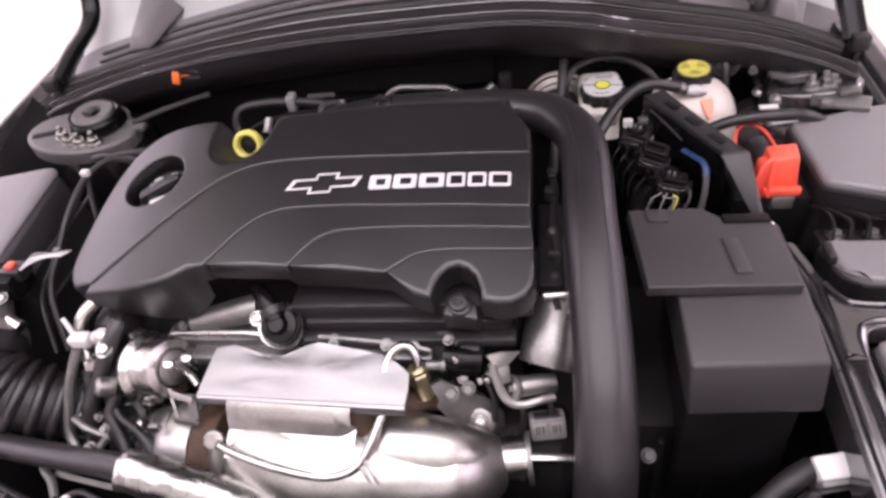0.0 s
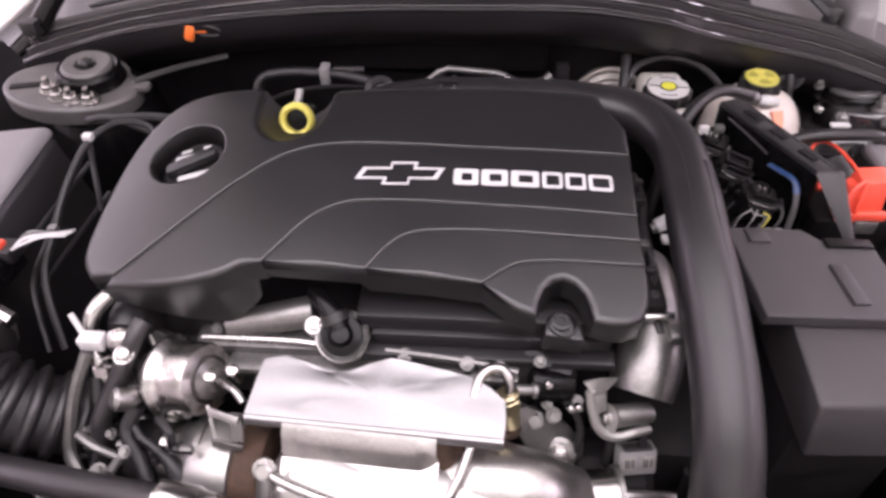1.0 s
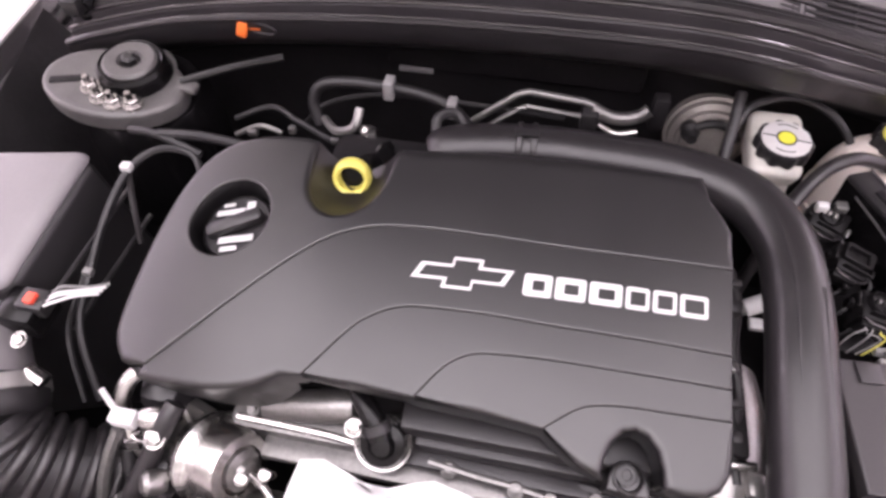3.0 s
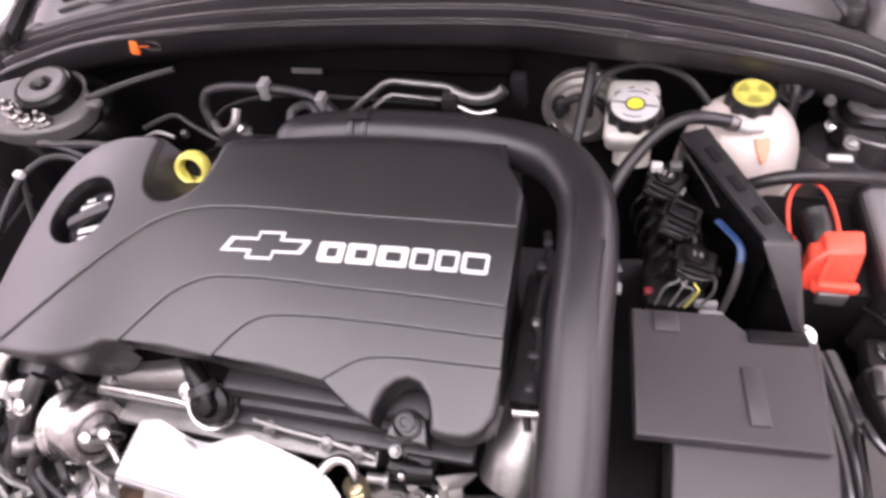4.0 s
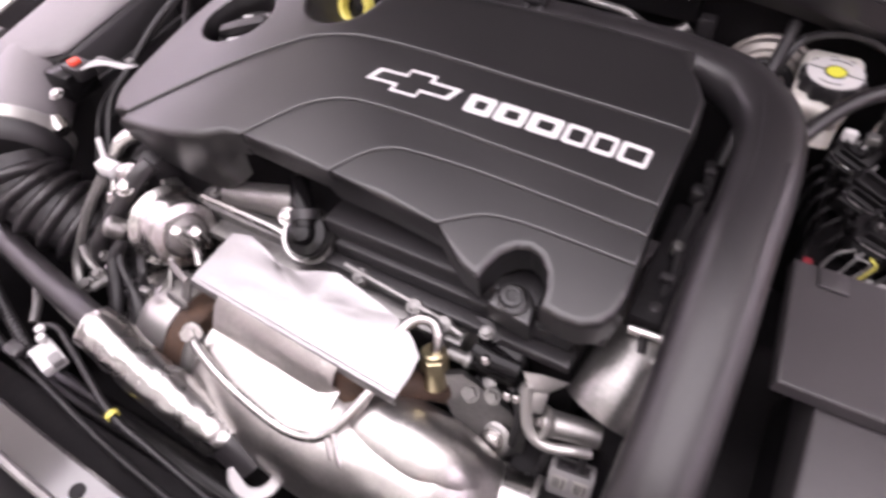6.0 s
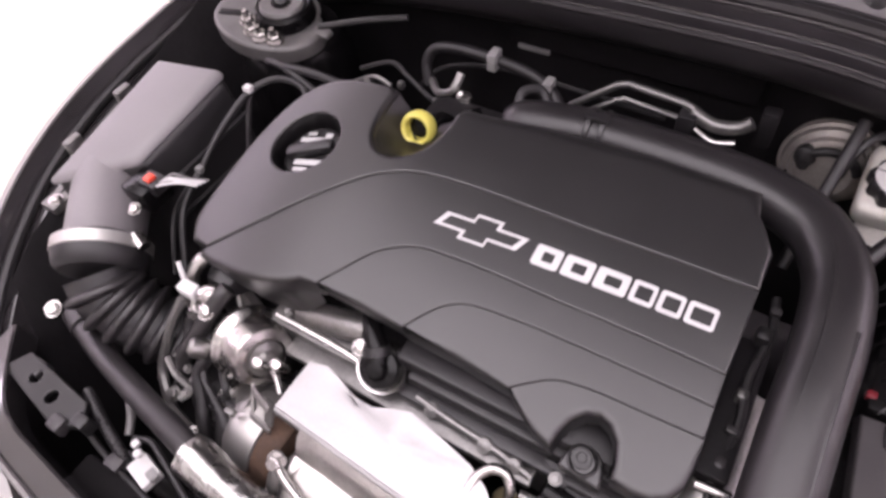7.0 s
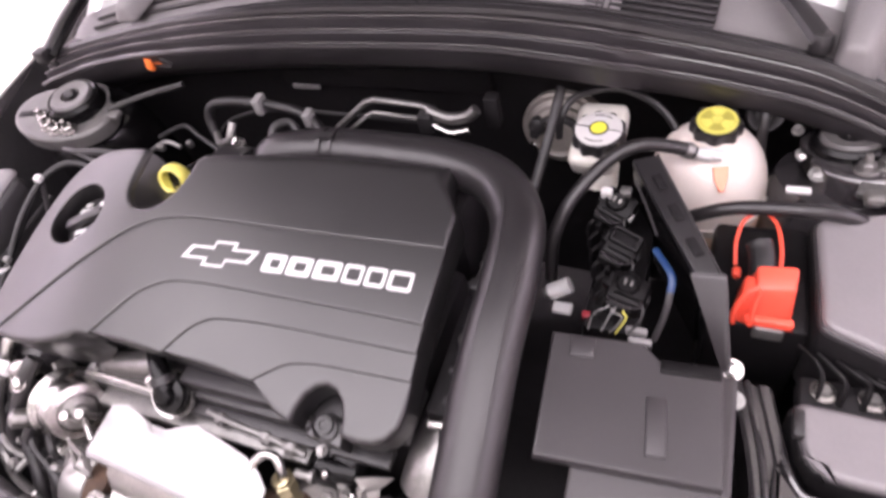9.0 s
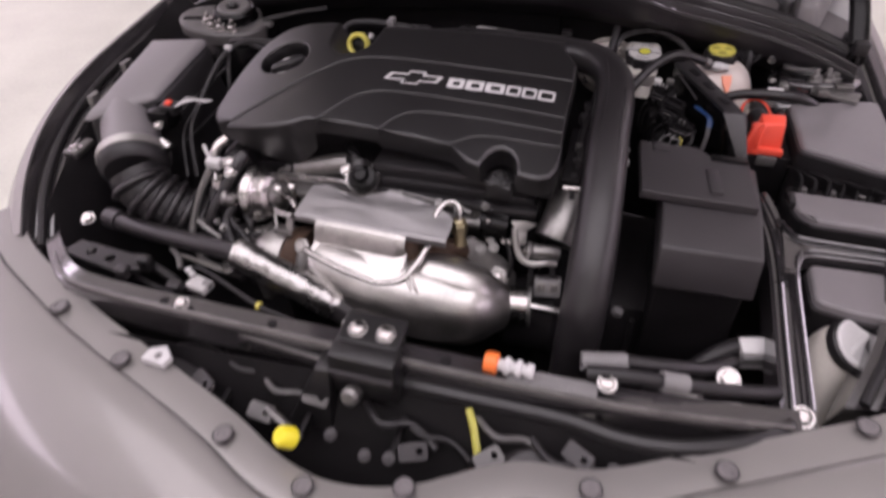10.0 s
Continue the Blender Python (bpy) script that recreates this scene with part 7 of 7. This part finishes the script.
for k in range(3):
    arc = [radians(60 + 120 * k + 6 + 48 * j / 6) for j in range(7)]
    plate(lbm, [[(0.0205 * math.cos(q), 0.0205 * math.sin(q)) for q in arc] + [(0.0085 * math.cos(q), 0.0085 * math.sin(q)) for q in reversed(arc)]], 0.0330, 0.0310, 0.0004, mcap)
lathe(lbm, [(0.0062, 0.0310), (0.0062, 0.0326), (0.0054, 0.0332)], 16, mcap)
lathe(lbm, [(0.0226, 0.0310), (0.0229, 0.0328), (0.0246, 0.0328), (0.0250, 0.0310)], 32, mcap, False)
part("cap_symbol", lbm, YELLOW, tcap, "raised yellow symbol")
lbm = BM()
for k in range(3):
    arc = [radians(120 * k + 4 + 52 * j / 6) for j in range(7)]
    plate(lbm, [[(0.0205 * math.cos(q), 0.0205 * math.sin(q)) for q in arc] + [(0.0085 * math.cos(q), 0.0085 * math.sin(q)) for q in reversed(arc)]], 0.0321, 0.0310, 0.0002, mcap)
part("cap_recess", lbm, YELLOW_DARK, tcap, "olive recess between the symbols")
lv = BM()
plate(lv, [[(-0.009, 0.015), (0.009, 0.015), (0.008, 0.002), (0.002, -0.015), (-0.003, -0.015), (-0.008, 0.0)]], 0.002, -0.004, 0.001, along((0.439, 0.807, 0.841), (0.20, -0.70, 0.69)))
part("level_mark", lv, SALMON, ta, "salmon red level mark")
mn = along((0.440, 0.824, 0.862), (-1, -0.05, 0.10))
part("nipple", lathe(BM(), [(0.0065, 0.004), (0.0065, 0.014), (0.0085, 0.016), (0.0085, 0.026), (0.007, 0.028), (0.007, 0.044)], 16, mn), WHITE, ta, "white hose nipple")
oh = thing("overflow_hose", "black overflow hose curving over the relays", "hose", (0.27, 0.70, 0.78))
part("hose", tube(BM(), [(0.406, 0.822, 0.866), (0.385, 0.818, 0.876), (0.347, 0.803, 0.890), (0.315, 0.784, 0.882), (0.288, 0.752, 0.866), (0.270, 0.722, 0.846), (0.260, 0.702, 0.812), (0.256, 0.695, 0.75)], 0.0082, 14), HOSE, oh)
part("clamp", tube(BM(), [(0.402, 0.822, 0.868), (0.394, 0.820, 0.872)], 0.0098, 14, 2), DULLSTEEL, oh, "dull spring clamp")
hose("tank_hose", [(0.395, 0.768, 0.80), (0.417, 0.760, 0.826), (0.457, 0.758, 0.848), (0.513, 0.760, 0.852), (0.56, 0.765, 0.846), (0.60, 0.775, 0.82)], 0.0082, HOSE, "black hose in front of the coolant tank", "hose", 12)
gr = thing("bulkhead_grommet", "round black rubber grommet with a cable", "grommet", (0.474, 0.905, 0.86))
part("ring", lathe(BM(), [(0.006, 0.001), (0.012, -0.002), (0.0165, 0.003), (0.0205, 0.006), (0.0225, 0.002), (0.022, -0.004)], 26, along((0.480, 0.908, 0.858), (0, -0.8, 0.6)), False), RUBBER, gr)
part("cable", tube(BM(), [(0.480, 0.918, 0.867), (0.480, 0.900, 0.854), (0.481, 0.892, 0.827), (0.484, 0.890, 0.78)], 0.0065, 10, 5), RUBBER, gr)
hose("brake_pipe", [(0.232, 0.87, 0.830), (0.236, 0.875, 0.862), (0.252, 0.895, 0.880), (0.30, 0.912, 0.884), (0.345, 0.905, 0.872), (0.375, 0.89, 0.850), (0.395, 0.87, 0.82)], 0.005, RUBBER, "thin black brake pipe over the booster", "pipe", 8)
hose("vacuum_hose", [(0.232, 0.90, 0.89), (0.228, 0.87, 0.87), (0.222, 0.83, 0.84), (0.215, 0.78, 0.81), (0.21, 0.75, 0.78)], 0.0072, RUBBER, "black vacuum hose to the booster", "hose", 10)

# ---- bulkhead pipes ----
hs2 = thing("heater_hose", "black heater hose with two grey clips", "heater hose", (-0.2, 0.83, 0.87))
part("hose", tube(BM(), [(-0.300, 0.805, 0.835), (-0.309, 0.818, 0.862), (-0.296, 0.827, 0.884), (-0.255, 0.831, 0.890), (-0.206, 0.832, 0.888), (-0.160, 0.832, 0.882), (-0.126, 0.828, 0.871), (-0.102, 0.812, 0.860), (-0.085, 0.790, 0.850)], 0.0076, 12, 6), RUBBER, hs2)
part("clip", box(BM(), (-0.206, 0.829, 0.890), (0.013, 0.022, 0.026), 0.002), GREYMARK, hs2, "grey plastic clip")
part("clip", box(BM(), (-0.124, 0.824, 0.874), (0.012, 0.020, 0.024), 0.002), GREYMARK, hs2, "grey plastic clip")
part("joint", lathe(BM(), [(0.008, 0), (0.011, 0.003), (0.011, 0.014), (0.007, 0.018)], 12, along((-0.225, 0.775, 0.862), (0.5, -0.7, 0.4))), STEEL, hs2, "small bright pipe joint")
part("joint_hose", tube(BM(), [(-0.29, 0.80, 0.85), (-0.265, 0.775, 0.855), (-0.240, 0.772, 0.868), (-0.235, 0.79, 0.885)], 0.006, 8, 5), DULLSTEEL, hs2)
for pts, rad, mt2, lb2 in (
        ([(-0.34, 0.838, 0.800), (-0.30, 0.850, 0.835), (-0.22, 0.862, 0.850), (-0.10, 0.868, 0.846), (0.02, 0.872, 0.838)], 0.0035, RUBBER, "thin black cable along the bulkhead"),
        ([(-0.42, 0.80, 0.83), (-0.37, 0.815, 0.845), (-0.33, 0.80, 0.84), (-0.27, 0.775, 0.835), (-0.22, 0.765, 0.84)], 0.0042, RUBBER, "thin black cable along the bulkhead"),
        ([(-0.40, 0.760, 0.84), (-0.365, 0.765, 0.856), (-0.335, 0.762, 0.852)], 0.0036, DULLSTEEL, "short dull pipe on the bulkhead")):
    hose("bulkhead_cable", pts, rad, mt2, lb2, "cable", 8, 6, "cables along the bulkhead")
for at, sz in (((-0.375, 0.760, 0.848), (0.014, 0.010, 0.010)), ((-0.325, 0.772, 0.850), (0.010, 0.010, 0.012)), ((-0.270, 0.775, 0.838), (0.012, 0.009, 0.009))):
    solo("cable_clip", box(BM(), at, sz, 0.003), DULLSTEEL, "small dull metal clip behind the engine", "clip", "clips on the bulkhead")
acp = thing("air_conditioning_pipes", "pair of bent bare aluminium pipes on the bulkhead", "pipes", (0.03, 0.88, 0.83))
part("pipe", tube(BM(), [(-0.100, 0.845, 0.845), (-0.044, 0.858, 0.888), (-0.030, 0.860, 0.892), (0.039, 0.860, 0.887), (0.055, 0.860, 0.882)], 0.0050, 10, smooth=False), DULLSTEEL, acp)
part("pipe", tube(BM(), [(-0.085, 0.838, 0.840), (-0.042, 0.848, 0.872), (-0.032, 0.850, 0.876), (0.038, 0.850, 0.872), (0.06, 0.850, 0.868)], 0.0034, 8, smooth=False), DULLSTEEL, acp)
part("pipe_joint", tube(BM(), [(0.050, 0.858, 0.880), (0.080, 0.858, 0.868), (0.108, 0.860, 0.872), (0.122, 0.864, 0.882)], 0.0085, 12, 4), DULLSTEEL, acp, "dull pipe joint")
part("pipe_joint", tube(BM(), [(0.060, 0.846, 0.864), (0.085, 0.846, 0.852), (0.112, 0.850, 0.856)], 0.006, 10, 4), STEEL, acp)
part("saddle", box(BM(), (0.05, 0.856, 0.866), (0.022, 0.03, 0.03), 0.003), RUBBER, acp)
part("block", box(BM(), (0.138, 0.885, 0.865), (0.02, 0.02, 0.05), 0.003), DARK, acp)
hose("small_loop_hose", [(-0.125, 0.735, 0.90), (-0.128, 0.755, 0.915), (-0.110, 0.768, 0.915), (-0.095, 0.760, 0.90)], 0.006, RUBBER, "small black hose loop behind the engine cover", "hose", 8)
acp.location = acp.location + Vector((0, 0, -0.007))
manifold = thing("inlet_manifold", "dark inlet manifold behind the engine cover", "manifold", (-0.05, 0.72, 0.80))
part("plenum", box(BM(), (-0.05, 0.72, 0.80), (0.42, 0.10, 0.14), 0.02), DARK, manifold)
for k in range(4):
    rx_ = -0.19 + 0.094 * k
    part("runner", tube(BM(), [(rx_, 0.655, 0.80), (rx_, 0.675, 0.845), (rx_, 0.715, 0.866), (rx_, 0.76, 0.845), (rx_, 0.775, 0.80)], 0.016, 12, 4), RELAY, manifold)
gbx = thing("gearbox", "dark gearbox housing below the battery box", "gearbox", (0.30, 0.50, 0.43))
part("housing", box(BM(), (0.30, 0.50, 0.55), (0.26, 0.25, 0.24), 0.03), DARK, gbx)
for k in range(4):
    part("rib", box(BM(), (0.21 + 0.06 * k, 0.372, 0.56), (0.008, 0.012, 0.18), 0.003), DARK, gbx)

# small connectors in the gap beside the engine cover
for at, sz, mt2, lb2 in (((0.209, 0.462, 0.836), (0.012, 0.014, 0.020), PLASTIC_GREY, "grey plastic injector connector beside the cover"), ((0.207, 0.528, 0.850), (0.011, 0.013, 0.016), DULLSTEEL, "dull steel connector in a dark gap"), ((0.206, 0.585, 0.868), (0.014, 0.016, 0.018), PLASTIC, "black connector beside the cover")):
    solo("gap_connector", box(BM(), at, sz, 0.004), mt2, lb2, "connector", "connectors beside the engine cover")
gl = thing("gap_loom", "thin black wiring loom with small clips beside the engine cover", "wiring loom", (0.21, 0.52, 0.84))
part("loom", tube(BM(), [(0.212, 0.425, 0.826), (0.208, 0.455, 0.836), (0.213, 0.500, 0.846), (0.207, 0.545, 0.856), (0.212, 0.590, 0.866), (0.206, 0.630, 0.872)], 0.0045, 8, 6), RUBBER, gl)
for at, sz in (((0.209, 0.492, 0.850), (0.012, 0.008, 0.007)), ((0.209, 0.612, 0.875), (0.010, 0.008, 0.007))):
    part("clip", box(BM(), at, sz, 0.002), PLASTIC_GREY, gl, "dark grey clip")
hose("bright_pin", [(0.196, 0.438, 0.836), (0.226, 0.440, 0.836)], 0.005, STEEL, "short bright steel pin between cover and pipe", "pin", 10, 2)

# pipes and fasteners crowded between the intake hose and the turbocharger
rnd = random.Random(7)
for k in range(9):
    x0, y0, z0 = -0.385 + 0.016 * k, 0.300 + 0.05 * rnd.random(), 0.735 + 0.05 * rnd.random()
    pts = [(x0, y0, z0)]
    for s in range(4):
        pts.append((pts[-1][0] + rnd.uniform(-0.014, 0.024), pts[-1][1] - rnd.uniform(0.002, 0.016), pts[-1][2] - rnd.uniform(-0.006, 0.020)))
    bare = k % 3 == 1
    hose("thin_pipe" if bare else "thin_hose", pts, 0.0032 + 0.0025 * rnd.random(), DULLSTEEL if bare else RUBBER, "thin dull metal pipe beside the turbocharger" if bare else "thin black hose beside the turbocharger", "pipe" if bare else "hose", 8, 5, "pipes beside the turbocharger")
for k in range(8):
    at = (-0.375 + 0.018 * k + 0.006 * rnd.random(), 0.285 + 0.06 * rnd.random(), 0.752 + 0.035 * rnd.random())
    if k % 2:
        solo("pipe_clip", box(BM(), at, (0.010 + 0.006 * rnd.random(), 0.008, 0.010), 0.0025), DULLSTEEL, "small dull steel pipe clip", "clip", "clips beside the turbocharger")
    else:
        bolt(at, (rnd.uniform(-0.4, 0.4), -0.5, 0.8), 0.0045, 0.006, DULLSTEEL)
for k in range(7):
    at = (0.085 + 0.016 * k, 0.372 + 0.012 * rnd.random(), 0.742 + 0.03 * rnd.random())
    if k % 2:
        bolt(at, (rnd.uniform(-0.3, 0.3), -0.5, 0.8), 0.0048, 0.006, DULLSTEEL, "small dull bolt below the engine cover")
    else:
        hose("thin_hose", [at, (at[0] + 0.012, at[1] - 0.010, at[2] - 0.004), (at[0] + 0.020, at[1] - 0.022, at[2] - 0.022), (at[0] + 0.018, at[1] - 0.03, at[2] - 0.05)], 0.004, RUBBER, "thin black hose below the engine cover", "hose", 8, 4, "hoses below the engine cover")
